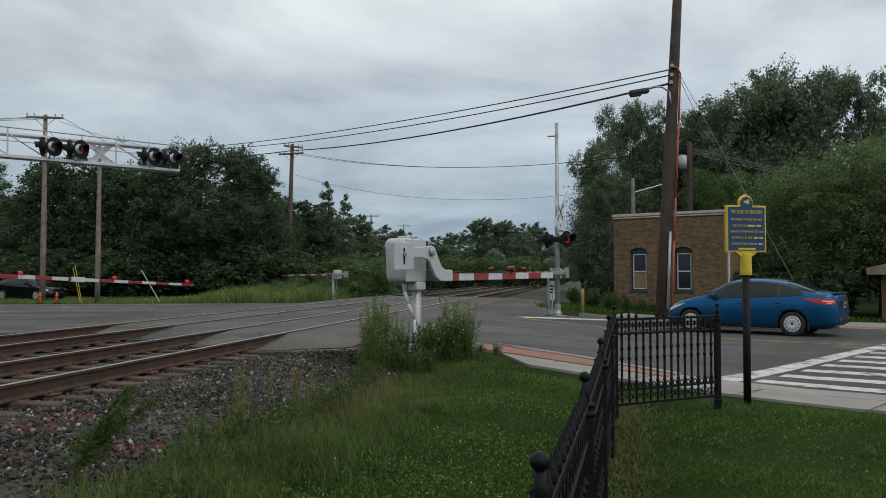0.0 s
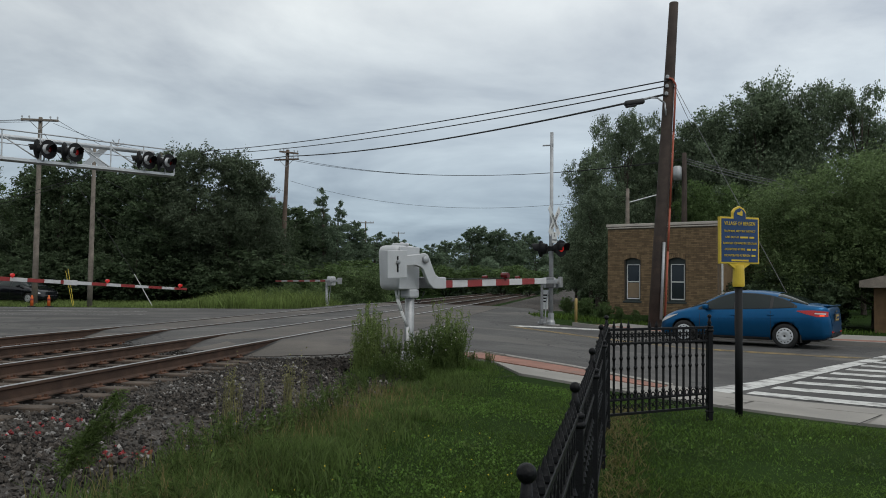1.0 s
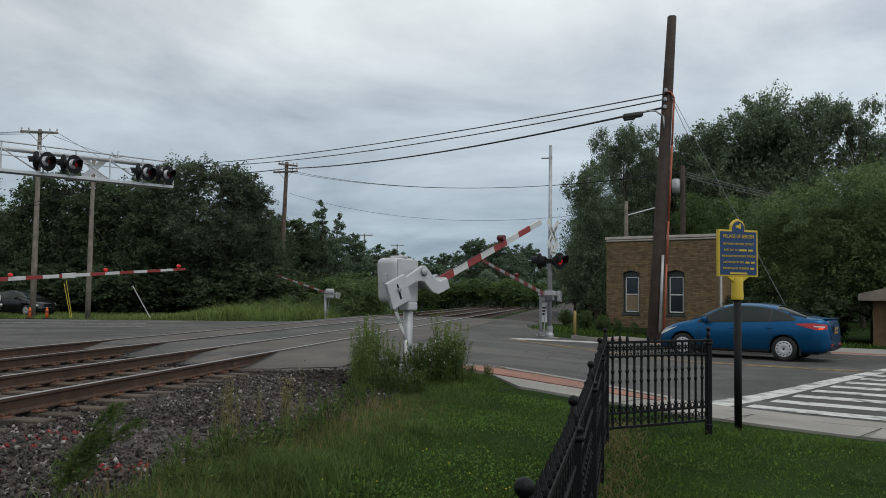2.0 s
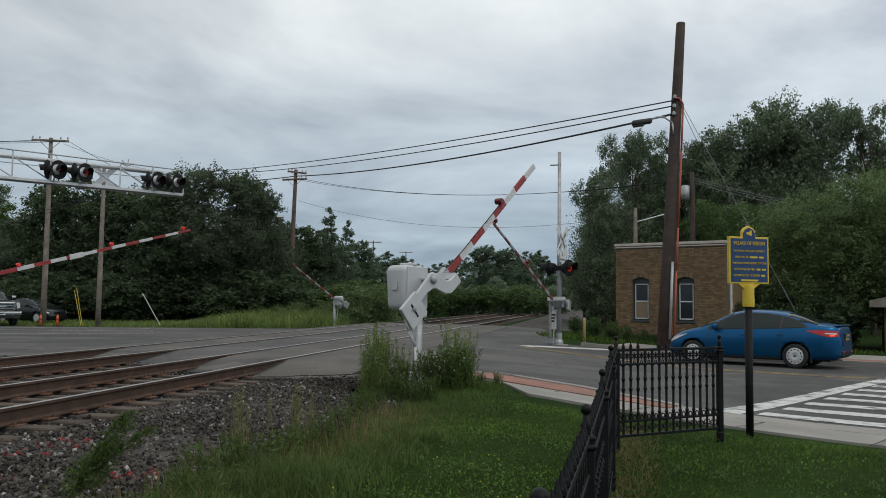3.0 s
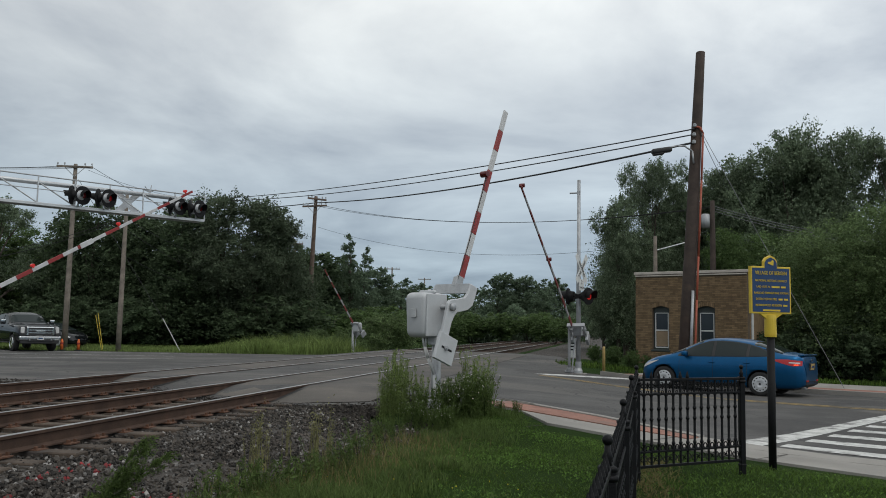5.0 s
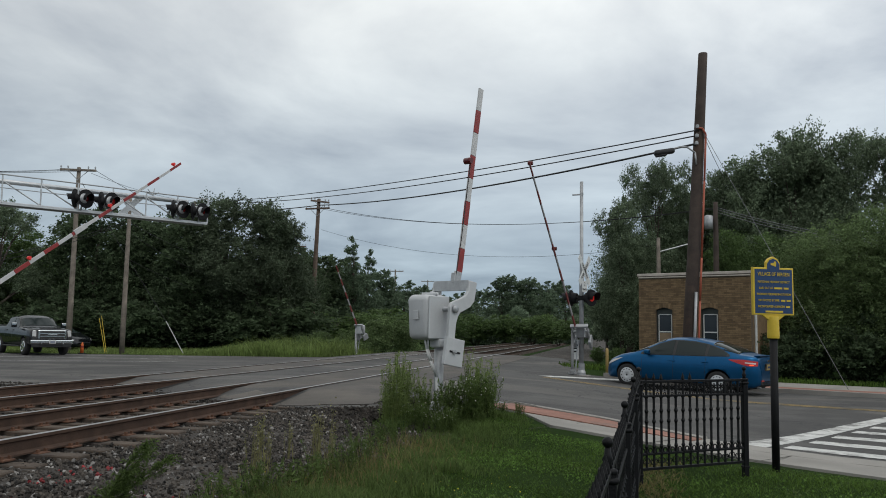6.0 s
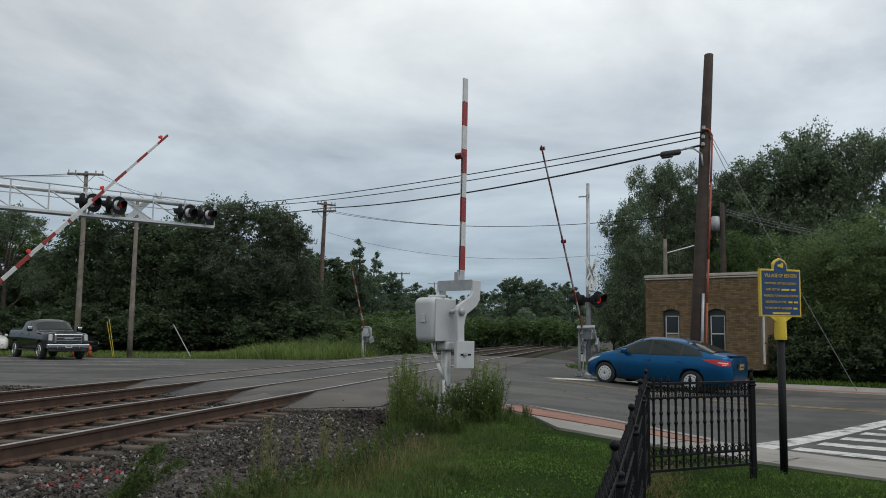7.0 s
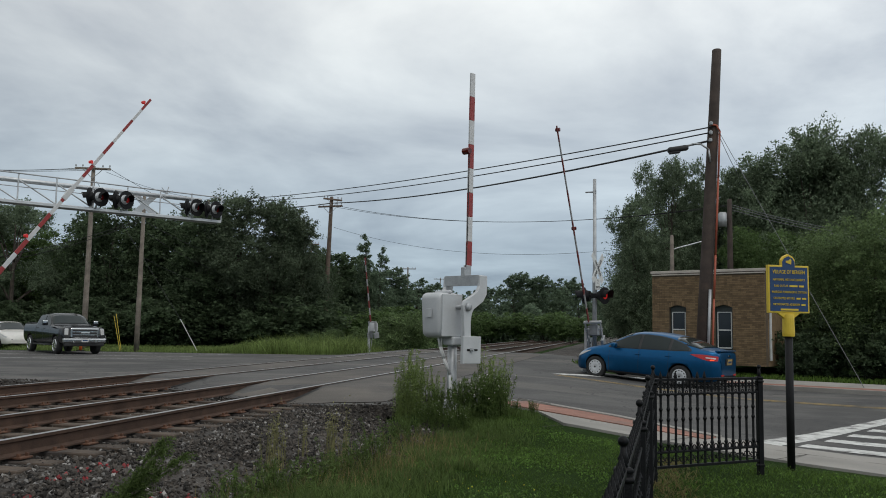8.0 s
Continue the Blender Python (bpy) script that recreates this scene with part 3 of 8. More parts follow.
def build_markings():
    for L in RAILS:
        for a, b in ((-0.115, -0.04), (0.04, 0.115)):
            s0 = 13.55 + 0.582 * max(0, L - 5.36) if L < 9.2 else 15.75 + 0.33 * (L - 9.19)
            strip("flangeway", [tl(L + a, s0), tl(L + b, s0), tl(L + b, 43), tl(L + a, 43)], 0.037, "rubber", "dark flangeway gap beside a rail", "gap")
    for v in (20.75, 21.0):
        strip("centre_line", [uv(-40, v), uv(13.0, v), uv(13.0, v + 0.11), uv(-40, v + 0.11)], 0.036, "line_yellow", "worn double yellow centre line on asphalt")
    strip("stop_line", [uv(13.0, 21.3), uv(12.0, 25.0), uv(12.5, 25.1), uv(13.55, 21.3)], 0.036, "line_white", "thick white stop line before the tracks")
    strip("crosswalk_edge", [uv(4.06, 12.42), uv(3.70, 18.0), uv(3.05, 24.9), uv(3.40, 24.95), uv(4.05, 18.0), uv(4.46, 12.42)], 0.036, "line_white", "white edge line of a crosswalk")
    for k in range(12):
        v = 12.62 + k * 1.02
        u = 3.90 - (v - 12.5) * 0.055
        strip("crosswalk_bar", [uv(u, v), uv(u - 2.5, v), uv(u - 2.5, v + 0.42), uv(u, v + 0.42)], 0.036, "line_white", "worn white crosswalk bar on asphalt")
    for a, b in (((-30, 37.6), (-13.0, 38.6)), ((-30, 41.2), (-12, 41.9)), ((-22, 33.5), (-12, 35.5))):
        strip("edge_line", [a, b, (b[0], b[1] + 0.14), (a[0], a[1] + 0.14)], 0.036, "line_white", "faded white line on the far carriageway")


def build_pavement():
    s = drape([uv(-60, 10.3), uv(-60, 11.85), uv(9.3, 11.85), (0.95, 14.1), (1.25, 12.75)], 0.035, 1.0, "pavement", "concrete", skirt=0.2)
    tagged(s, "grey concrete pavement beside the lawn", "pavement", kind="structure")
    k = drape([uv(4.9, 12.2), uv(4.9, 12.42), uv(5.8, 12.64), uv(6.8, 12.92), uv(8.9, 13.0), (1.3, 15.15), (1.2, 15.05), uv(9.0, 12.8), uv(6.8, 12.72), uv(5.8, 12.44)], 0.065, 1.0, "kerb", "concrete", skirt=0.25)
    tagged(k, "concrete kerb along the road", "kerb", kind="structure")
    c = drape([uv(0.9, 11.85), uv(0.9, 12.40), uv(4.9, 12.40), uv(4.9, 11.85)], 0.037, 1.0, "kerb_ramp", "concrete", skirt=0.2)
    tagged(c, "concrete kerb ramp at the crosswalk", "pavement", kind="structure")
    c = drape([uv(-60, 11.85), uv(-60, 12.36), uv(0.9, 12.36), uv(0.9, 11.85)], 0.045, 1.0, "brick_band", "paver", skirt=0.2)
    tagged(c, "band of red paving beyond the crosswalk", "paving", kind="structure")
    b = drape([uv(4.9, 11.85), uv(4.9, 12.2), uv(5.8, 12.44), uv(6.8, 12.72), uv(8.6, 12.78), uv(8.75, 11.9)], 0.048, 1.0, "brick_band", "paver", skirt=0.1)
    tagged(b, "band of red paving beside the kerb", "paving", kind="structure")
    t = drape([uv(8.78, 11.95), uv(8.66, 12.76), uv(9.35, 12.82), uv(9.5, 12.0)], 0.047, 1.0, "tactile_plate", "galv_dark", skirt=0.05)
    tagged(t, "grey tactile plate at the end of the pavement", "paving", kind="structure")
    k = drape([uv(-60, 25.2), uv(13.4, 25.2), uv(13.4, 25.38), uv(-60, 25.38)], 0.15, 1.0, "kerb", "concrete", skirt=0.25)
    tagged(k, "concrete kerb on the far side of the road", "kerb", kind="structure")
    k = drape([uv(-60, 25.38), uv(12.8, 25.38), uv(12.8, 26.2), uv(-60, 26.2)], 0.135, 1.0, "brick_band", "paver", skirt=0.2)
    tagged(k, "band of red paving along the far kerb", "paving", kind="structure")
    k = drape([uv(-60, 26.2), uv(12.8, 26.2), uv(12.8, 27.6), uv(-60, 27.6)], 0.12, 1.0, "pavement", "concrete", skirt=0.2)
    tagged(k, "concrete pavement before the brick building", "pavement", kind="structure")


def build_joints():
    """Tooled joints across the concrete pavement."""
    for k in range(12):
        u = 8.2 - k * 1.55
        strip("pavement_joint", [uv(u, 10.32), uv(u, 11.83), uv(u - 0.02, 11.83), uv(u - 0.02, 10.32)], 0.0395, "earth", "dark tooled joint across the pavement", "joint")


# ---- tracks ----
def build_tracks():
    bm = bmesh.new()
    prof = [(2.3, -0.04), (3.4, 0.05), (4.6, 0.175), (5.0, 0.195), (11.4, 0.195), (12.2, 0.10), (13.2, -0.05), (14.6, -0.18), (15.2, -0.25)]
    ss = list(np.arange(-12, 60, 1.0)) + list(np.geomspace(62, 900, 20))
    rows = []
    for s in ss:
        rows.append([bm.verts.new((*tl(L, s), z + 0.02 * math.sin(s * 2.1 + L * 5))) for L, z in prof])
    for a, b in zip(rows, rows[1:]):
        for k in range(len(prof) - 1):
            bm.faces.new((a[k], a[k + 1], b[k + 1], b[k]))
    bmesh.ops.recalc_face_normals(bm, faces=bm.faces[:])
    o = part("ballast_bed", bm, "ballast")
    for p in o.data.polygons:
        if p.normal.z < 0:
            p.flip()
    tagged(o, "bed of crushed grey and brown ballast", "ballast", kind="structure")
    sec = [(-0.07, 0), (0.07, 0), (0.07, 0.015), (0.012, 0.035), (0.012, 0.125), (0.036, 0.14), (0.036, 0.17), (-0.036, 0.17), (-0.036, 0.14), (-0.012, 0.125), (-0.012, 0.035), (-0.07, 0.015)]
    for L in RAILS:
        bm = bmesh.new()
        ends = []
        for s in (-14, 900):
            ends.append([bm.verts.new((*tl(L - x, s), TOP - 0.17 + z)) for x, z in sec])
        n = len(sec)
        for k in range(n):
            f = bm.faces.new((ends[0][k], ends[0][(k + 1) % n], ends[1][(k + 1) % n], ends[1][k]))
            f.material_index = 1 if k == 6 else 0
        bmesh.ops.recalc_face_normals(bm, faces=bm.faces[:])
        o = part("rail", bm, "rail_rust")
        o.data.materials.append(M["rail_top"])
        tagged(o, "long rusty steel rail with a polished head", "rail", group="rails of the two tracks", kind="structure")


def build_gravel_bank():
    """Gravel shoulder beside the tracks beyond the road."""
    bm = bmesh.new()
    ss = list(np.arange(37.0, 70, 1.0)) + list(np.geomspace(72, 600, 14))
    prof = [(0.6, 0.28), (1.5, 0.36), (3.2, 0.40), (4.4, 0.30), (5.0, 0.20)]
    rows = [[bm.verts.new((*tl(L, s), (z - 0.10) * float(smooth(36.0, 43.0, s)) + 0.10 + 0.02 * math.sin(s * 1.7 + L * 3))) for L, z in prof] for s in ss]
    for a, b in zip(rows, rows[1:]):
        for k in range(len(prof) - 1):
            f = bm.faces.new((a[k], a[k + 1], b[k + 1], b[k]))
            f.normal_update()
            if f.normal.z < 0:
                f.normal_flip()
    tagged(part("gravel_bank", bm, "ballast"), "grey-brown gravel shoulder beside the tracks", "gravel", kind="structure")


build_ground()
build_gravel_bank()
build_road()
build_road_edge()
build_markings()
build_pavement()
build_joints()
build_tracks()


# ---- crossing gates ----
def arm_board(arm, x0, x1, z, w, first_red, n, y=0.0, taper=0.6, red="arm_red", white="arm_white"):
    """The striped board of a gate arm: white board, red bands, all in the arm's space."""
    seg = (x1 - x0) / n
    for k in range(n):
        a, b = x0 + k * seg, x0 + (k + 1) * seg
        h = w * (1 - (1 - taper) * (k + 0.5) / n)
        if (k % 2 == 0) == first_red:
            bs = bmesh.new()
            box(bs, (seg - 0.004, 0.034, h), ((a + b) / 2, y, z), bevel=0.004, seg=1)
            part("red_band", bs, red, arm)
        else:
            bs = bmesh.new()
            box(bs, (seg, 0.032, h), ((a + b) / 2, y, z), bevel=0.004, seg=1)
            part("white_band", bs, white, arm)


def arm_lamp(arm, x, z, y=0.0, lit=False):
    bm = bmesh.new()
    rod(bm, (x, y - 0.05, z), (x, y + 0.05, z), 0.055, n=14)
    box(bm, (0.05, 0.05, 0.06), (x, y, z - 0.06), bevel=0.01)
    rod(bm, (x, y - 0.085, z), (x, y - 0.05, z), 0.05, 0.056, n=14)
    part("arm_lamp", bm, "lens_on" if lit else "lens_off", arm, "small red warning lamp")


def gate_base(g, mast_top, z0, r=0.075, tone="silver"):
    bm = bmesh.new()
    lathe(bm, [(r * 1.02, z0), (r, z0 + 0.3), (r, mast_top)], n=18)
    shade(part("mast", bm, "galv" if tone == "silver" else tone, g))
    bm = bmesh.new()
    box(bm, (r * 5.2, r * 5.2, 0.03), (0, 0, z0 + 0.06), bevel=0.006)
    lathe(bm, [(r * 2.0, z0 + 0.07), (r * 1.75, z0 + 0.16), (r * 1.3, z0 + 0.20)], n=16)
    part("base_plate", bm, tone, g)
    for sx in (-1, 1):
        for sy in (-1, 1):
            bm = bmesh.new()
            rod(bm, (sx * r * 2.1, sy * r * 2.1, z0 + 0.07), (sx * r * 2.1, sy * r * 2.1, z0 + 0.12), 0.018, n=6)
            part("bolt", bm, "galv", g)
    bm = bmesh.new()
    box(bm, (r * 6.4, r * 6.4, 0.30), (0, 0, z0 - 0.125), bevel=0.02)
    part("foundation", bm, "concrete", g)


AX_A = 41.0


def near_gate():
    """The large gate beside the lawn: local x is the arm's way, y the pivot's axis."""
    x, y = -0.41, 13.5
    z = hz(x, y)
    g = tagged(empty("crossing_gate", pose(x, y, z, 0, 0, 90 - AX_A)), "silver gate mechanism on a pipe mast, striped arm rising", "crossing gate", "crossing gates")
    gate_base(g, 1.30 - z, 0.0)
    zp = 1.865 - z
    bm = bmesh.new()
    box(bm, (0.52, 0.45, 0.70), (-0.12, 0.15, zp - 0.13), bevel=0.10, seg=5)
    for v in bm.verts:
        if v.co.z < zp - 0.30 and v.co.x < 0:
            v.co.x += 0.035
    h = shade(part("housing", bm, "silver", g, "rounded silver cast housing"))
    for nm, sz, at, bv in (("cover_seam", (0.46, 0.025, 0.66), (-0.10, -0.075, zp - 0.13), 0.012), ("emblem_plate", (0.012, 0.11, 0.14), (-0.382, 0.15, zp - 0.10), 0.004),
                           ("hinge", (0.06, 0.34, 0.05), (-0.10, 0.12, zp + 0.235), 0.02), ("hasp", (0.05, 0.05, 0.09), (0.02, 0.20, zp + 0.24), 0.015)):
        bm = bmesh.new()
        box(bm, sz, at, bevel=bv)
        part(nm, bm, "silver", h)
    bm = bmesh.new()
    box(bm, (0.22, 0.22, 0.14), (0, 0.0, zp - 0.53), bevel=0.03)
    part("saddle", bm, "silver", g)
    for k, off in enumerate((0.0, 0.035)):
        bm = bmesh.new()
        pts = [(-0.20 - off, 0.05 + off, zp - 0.47), (-0.20 - off, 0.05, zp - 0.62), (-0.17 - off, 0.0, zp - 0.8), (-0.07 - off * 0.5, -0.03, zp - 1.05), (-0.05 - off, -0.04, 0.04)]
        tube(bm, pts, 0.016, 8)
        shade(part("conduit", bm, "arm_white", g, "pale flexible cable conduit"))
    bm = bmesh.new()
    pts = [(0.10, 0.05, zp - 0.45)] + [(0.12 + 0.28 * k / 8, 0.05, zp - 0.50 - 0.17 * math.sin(math.pi * k / 8)) for k in range(9)]
    tube(bm, pts, 0.008, 6)
    part("arm_cable", bm, "wire", g)
    # the turning part, about the pivot
    arm = empty("gate_arm", pose(0, 0, zp))
    arm.parent = g
    for y0, y1, nm in ((-0.31, -0.25, "arm_casting"), (0.43, 0.49, "arm_casting")):
        bm = bmesh.new()
        outl = [(-0.60, 0.03), (-0.57, 0.05), (-0.10, 0.085), (0.02, 0.10), (0.085, 0.075), (0.13, 0.0), (0.19, -0.12), (0.26, -0.235), (0.34, -0.275), (0.50, -0.285), (0.515, -0.30), (0.515, -0.45), (0.50, -0.46), (0.34, -0.46),
                (0.21, -0.45), (0.10, -0.37), (0.02, -0.24), (-0.03, -0.15), (-0.10, -0.11), (-0.22, -0.085), (-0.58, -0.10), (-0.60, -0.08)]
        if y0 > 0:
            outl = [p for p in outl if p[0] > -0.12]
        extrude_profile(bm, outl, y0, y1, 0.012)
        shade(part(nm, bm, "silver", arm, "curved silver arm casting"), False)
    bm = bmesh.new()
    rod(bm, (0, -0.345, 0), (0, 0.50, 0), 0.04, n=14)
    lathe(bm, [(0.062, 0), (0.062, 0.03), (0.045, 0.045)], n=16, m=Matrix.Translation((0, -0.315, 0)) @ Matrix.Rotation(radians(90), 4, "X"))
    shade(part("pivot_shaft", bm, "galv", arm))
    # counterweight plates with the slot and pin
    for y0 in (-0.335,):
        bm = bmesh.new()
        box(bm, (0.42, 0.06, 0.41), (-0.66, y0 + 0.005, -0.07), bevel=0.006, seg=1)
        part("counterweight", bm, "silver", arm, "slotted silver counterweight plate")
        bm = bmesh.new()
        box(bm, (0.030, 0.006, 0.24), (-0.66, y0 - 0.0275, -0.07))
        part("slot", bm, "black", arm)
        bm = bmesh.new()
        rod(bm, (-0.66, y0 - 0.08, -0.04), (-0.66, y0 + 0.02, -0.04), 0.018, n=8)
        rod(bm, (-0.66, y0 - 0.055, -0.04), (-0.66, y0 - 0.03, -0.04), 0.036, n=6)
        part("pin", bm, "galv", arm)
    bm = bmesh.new()
    box(bm, (0.17, 0.74, 0.014), (0.435, 0.09, -0.285), bevel=0.003, seg=1)
    box(bm, (0.012, 0.74, 0.17), (0.50, 0.09, -0.375), bevel=0.003, seg=1)
    for zz in (-0.30, -0.45):
        box(bm, (0.05, 0.78, 0.010), (0.48, 0.09, zz), bevel=0.003, seg=1)
    part("channel", bm, "galv", arm)
    bm = bmesh.new()
    box(bm, (0.17, 0.09, 0.05), (0.57, 0.06, -0.30), bevel=0.01)
    box(bm, (0.20, 0.05, 0.14), (0.59, 0.05, -0.375), bevel=0.008)
    part("arm_clamp", bm, "galv", arm)
    arm_board(arm, 0.68, 3.88, -0.40, 0.125, True, 8, y=0.05, taper=0.85)
    arm_lamp(arm, 2.55, -0.28, y=0.05, lit=False)
    bm = bmesh.new()
    tube(bm, [(0.6, 0.02, -0.30), (1.2, 0.02, -0.325), (2.5, 0.02, -0.325)], 0.008, 5)
    part("lamp_wire", bm, "wire", arm)
    return arm


def far_gate(x, y, zp, az, R, n, w, lamps, tone="silver", label="", dulled=False):
    """A gate seen from farther off: box mechanism on a mast, counterweights, arm. Returns the arm."""
    z = hz(x, y)
    g = tagged(empty("crossing_gate", pose(x, y, z, 0, 0, 90 - az)), label, "crossing gate", "crossing gates")
    h = zp - z
    gate_base(g, h + 0.05, 0.0, 0.045 if tone == "galv_dark" else 0.07, tone)
    bm = bmesh.new()
    k = 0.72 if tone == "galv_dark" else 1.0
    box(bm, (0.34 * k, 0.36 * k, 0.50 * k), (-0.05, 0.26, h - 0.02), bevel=0.06 * k, seg=3)
    hh = shade(part("housing", bm, tone, g, "silver cast housing"))
    bm = bmesh.new()
    box(bm, (0.30 * k, 0.02, 0.40 * k), (-0.05, 0.26 + 0.19 * k, h - 0.02), bevel=0.008)
    part("access_door", bm, "silver", hh)
    bm = bmesh.new()
    tube(bm, [(-0.1, 0.2, h - 0.25), (-0.12, 0.12, h - 0.6), (-0.05, 0.08, 0.04)], 0.02, 8)
    part("conduit", bm, "galv", g)
    arm = empty("gate_arm", pose(0, 0, h))
    arm.parent = g
    for sy in (0.02, 0.50):
        bm = bmesh.new()
        box(bm, (0.75, 0.03, 0.13), (-0.12, sy, 0), bevel=0.01)
        part("arm_casting", bm, "galv", arm)
        bm = bmesh.new()
        box(bm, (0.30, 0.09, 0.34), (-0.45, sy, -0.02), bevel=0.012)
        part("counterweight", bm, "galv", arm)
    bm = bmesh.new()
    rod(bm, (0, -0.02, 0), (0, 0.54, 0), 0.035, n=10)
    box(bm, (0.06, 0.56, 0.12), (0.25, 0.26, 0), bevel=0.006)
    part("pivot_shaft", bm, "galv", arm)
    # two far arms take the band colours that hold their backs' shade
    arm_board(arm, 0.26, R, 0.0, w, True, n, y=0.14, taper=0.55, **({"red": "board_red", "white": "board_grey"} if dulled else {}))
    for k in lamps:
        arm_lamp(arm, k, w * 0.5 + 0.06, y=0.14, lit=R > 8)
    if R > 8:
        bm = bmesh.new()
        box(bm, (0.5, 0.06, w * 1.15), (R * 0.52, 0.14, 0), bevel=0.01)
        part("arm_splice", bm, "arm_white", arm, "pale splice sleeve on the arm")
    return arm


# ---- flashing signals ----
def signal_head(parent, m, lit, r=0.33, glow="lens_on"):
    """Round black backboard with a hooded red lens, facing local -y."""
    bm = bmesh.new()
    turn = m @ Matrix.Rotation(radians(90), 4, "X")
    lathe(bm, [(0.16, -0.20), (0.19, -0.05), (r, -0.012), (r, 0.012), (0.17, 0.02)], n=22, m=turn)
    hd = shade(part("signal_head", bm, "black", parent, "round black backboard with a red lens"), False)
    bm = bmesh.new()
    lathe(bm, [(0.115, 0.022), (0.105, 0.035), (0.05, 0.045)], n=18, m=turn)
    shade(part("lens", bm, glow if lit else "lens_off", hd, "glowing red lens" if lit else "unlit dark red lens"))
    bm = bmesh.new()
    n = 14
    a, b = [], []
    for k in range(n + 1):
        t = math.pi * (-0.12 + 1.24 * k / n)
        c, s = math.cos(t) * 0.175, math.sin(t) * 0.175
        a.append((c, -0.02, s))
        b.append((c, -0.30 + 0.10 * (1 - math.sin(max(0, min(math.pi, t)))), s))
    for rr in (1.0, 0.965):
        va = [bm.verts.new(m @ Vector((p[0] * rr, p[1], p[2] * rr))) for p in a]
        vb = [bm.verts.new(m @ Vector((p[0] * rr, p[1], p[2] * rr))) for p in b]
        for k in range(n):
            bm.faces.new((va[k], va[k + 1], vb[k + 1], vb[k]))
    part("visor", bm, "black", hd)
    return hd


def crossbuck(parent, m, lettered=True):
    """Two white blades crossed at 45 degrees, with the words on them, facing local -y."""
    for sgn, words in ((-1, "RAIL   ROAD"), (1, "CROSSING")):
        bm = bmesh.new()
        box(bm, (1.22, 0.008, 0.225), (0, 0.006 * sgn, 0), bevel=0.003, seg=1)
        b = part("crossbuck_blade", bm, "sign_white", parent, "white crossbuck blade with black letters" if lettered else "bare white crossbuck blade")
        b.matrix_basis = m @ Matrix.Rotation(radians(45 * sgn), 4, "Y")
        if lettered:
            letters("blade_lettering", words, 0.135, "black", b, pose(0, -0.016 - 0.001 * sgn, -0.005, 90, 0, 0))


def letters(name, words, size, material, parent, m, extrude=0.002):
    cu = bpy.data.curves.new(name, "FONT")
    cu.body, cu.size, cu.extrude, cu.align_x, cu.align_y, cu.resolution_u = words, size, extrude, "CENTER", "CENTER", 2
    tmp = new(name, cu)
    me = bpy.data.meshes.new_from_object(tmp.evaluated_get(bpy.context.evaluated_depsgraph_get()))
    bpy.data.objects.remove(tmp)
    bpy.data.curves.remove(cu)
    me.materials.clear()
    me.materials.append(M[material])
    ob = new(name, me)
    ob.parent = parent
    ob.matrix_basis = m
    return ob


def mast_signal():
    """The flashing signal on a tall mast across the road."""
    x, y = 3.68, 27.6
    z = hz(x, y) + 0.06
    g = tagged(empty("crossing_signal", pose(x, y, z, 0, 0, -20)), "tall grey signal mast with crossbuck and red flashers", "crossing signal")
    h = 6.42 - z
    bm = bmesh.new()
    lathe(bm, [(0.075, 0), (0.075, h * 0.5), (0.06, h * 0.52), (0.055, h)], n=14)
    shade(part("mast", bm, "galv", g))
    bm = bmesh.new()
    lathe(bm, [(0.15, -0.15), (0.14, 0.06), (0.10, 0.14), (0.10, 0.34)], n=14)
    part("mast_base", bm, "galv", g)
    bm = bmesh.new()
    box(bm, (0.5, 0.5, 0.3), (0, 0, -0.17), bevel=0.03)
    part("foundation", bm, "concrete", g)
    bm = bmesh.new()
    rod(bm, (-0.30, 0, h - 0.42), (0.05, 0, h - 0.42), 0.025, n=8)
    box(bm, (0.10, 0.10, 0.12), (0, 0, h - 0.42), bevel=0.01)
    part("mast_bracket", bm, "galv", g)
    zl = 1.5 + (488 - 425) / 1516 * 27.6 - z
    bm = bmesh.new()
    rod(bm, (-0.42, 0, zl), (0.42, 0, zl), 0.035, n=10)
    box(bm, (0.2, 0.16, 0.16), (0, 0, zl), bevel=0.02)
    part("signal_crossarm", bm, "black", g)
    signal_head(g, pose(0.34, -0.12, zl, 0, 0, 62), True, 0.27)
    signal_head(g, pose(-0.36, 0.10, zl, 0, 0, -96), False, 0.27)
    crossbuck(g, pose(0.12, -0.10, zl + 0.88, 0, 0, 80))
    bm = bmesh.new()
    box(bm, (0.34, 0.008, 0.36), (0, 0, 0), bevel=0.003, seg=1)
    b = part("track_count_sign", bm, "sign_white", g, "white plate reading 2 tracks")
    b.matrix_basis = pose(0.12, -0.10, zl + 0.36, 0, 0, 74)
    letters("plate_lettering", "2", 0.17, "black", b, pose(0, -0.008, 0.08, 90, 0, 0))
    letters("plate_lettering", "TRACKS", 0.085, "black", b, pose(0, -0.008, -0.09, 90, 0, 0))
    bm = bmesh.new()
    box(bm, (0.20, 0.008, 0.62), (-0.17, -0.10, 0.78), bevel=0.003, seg=1)
    b = part("notice_plate", bm, "sign_white", g, "narrow white notice plate")
    bm = bmesh.new()
    for k in range(3):
        box(bm, (0.13, 0.003, 0.05), (-0.17, -0.106, 0.92 - k * 0.1))
    part("notice_bars", bm, "black", b)
    for sx in (-1, 1):
        bm = bmesh.new()
        box(bm, (0.12, 0.18, 0.32), (sx * 0.17, 0.05, 1.30), bevel=0.03)
        part("junction_box", bm, "galv_dark", g)
    return g


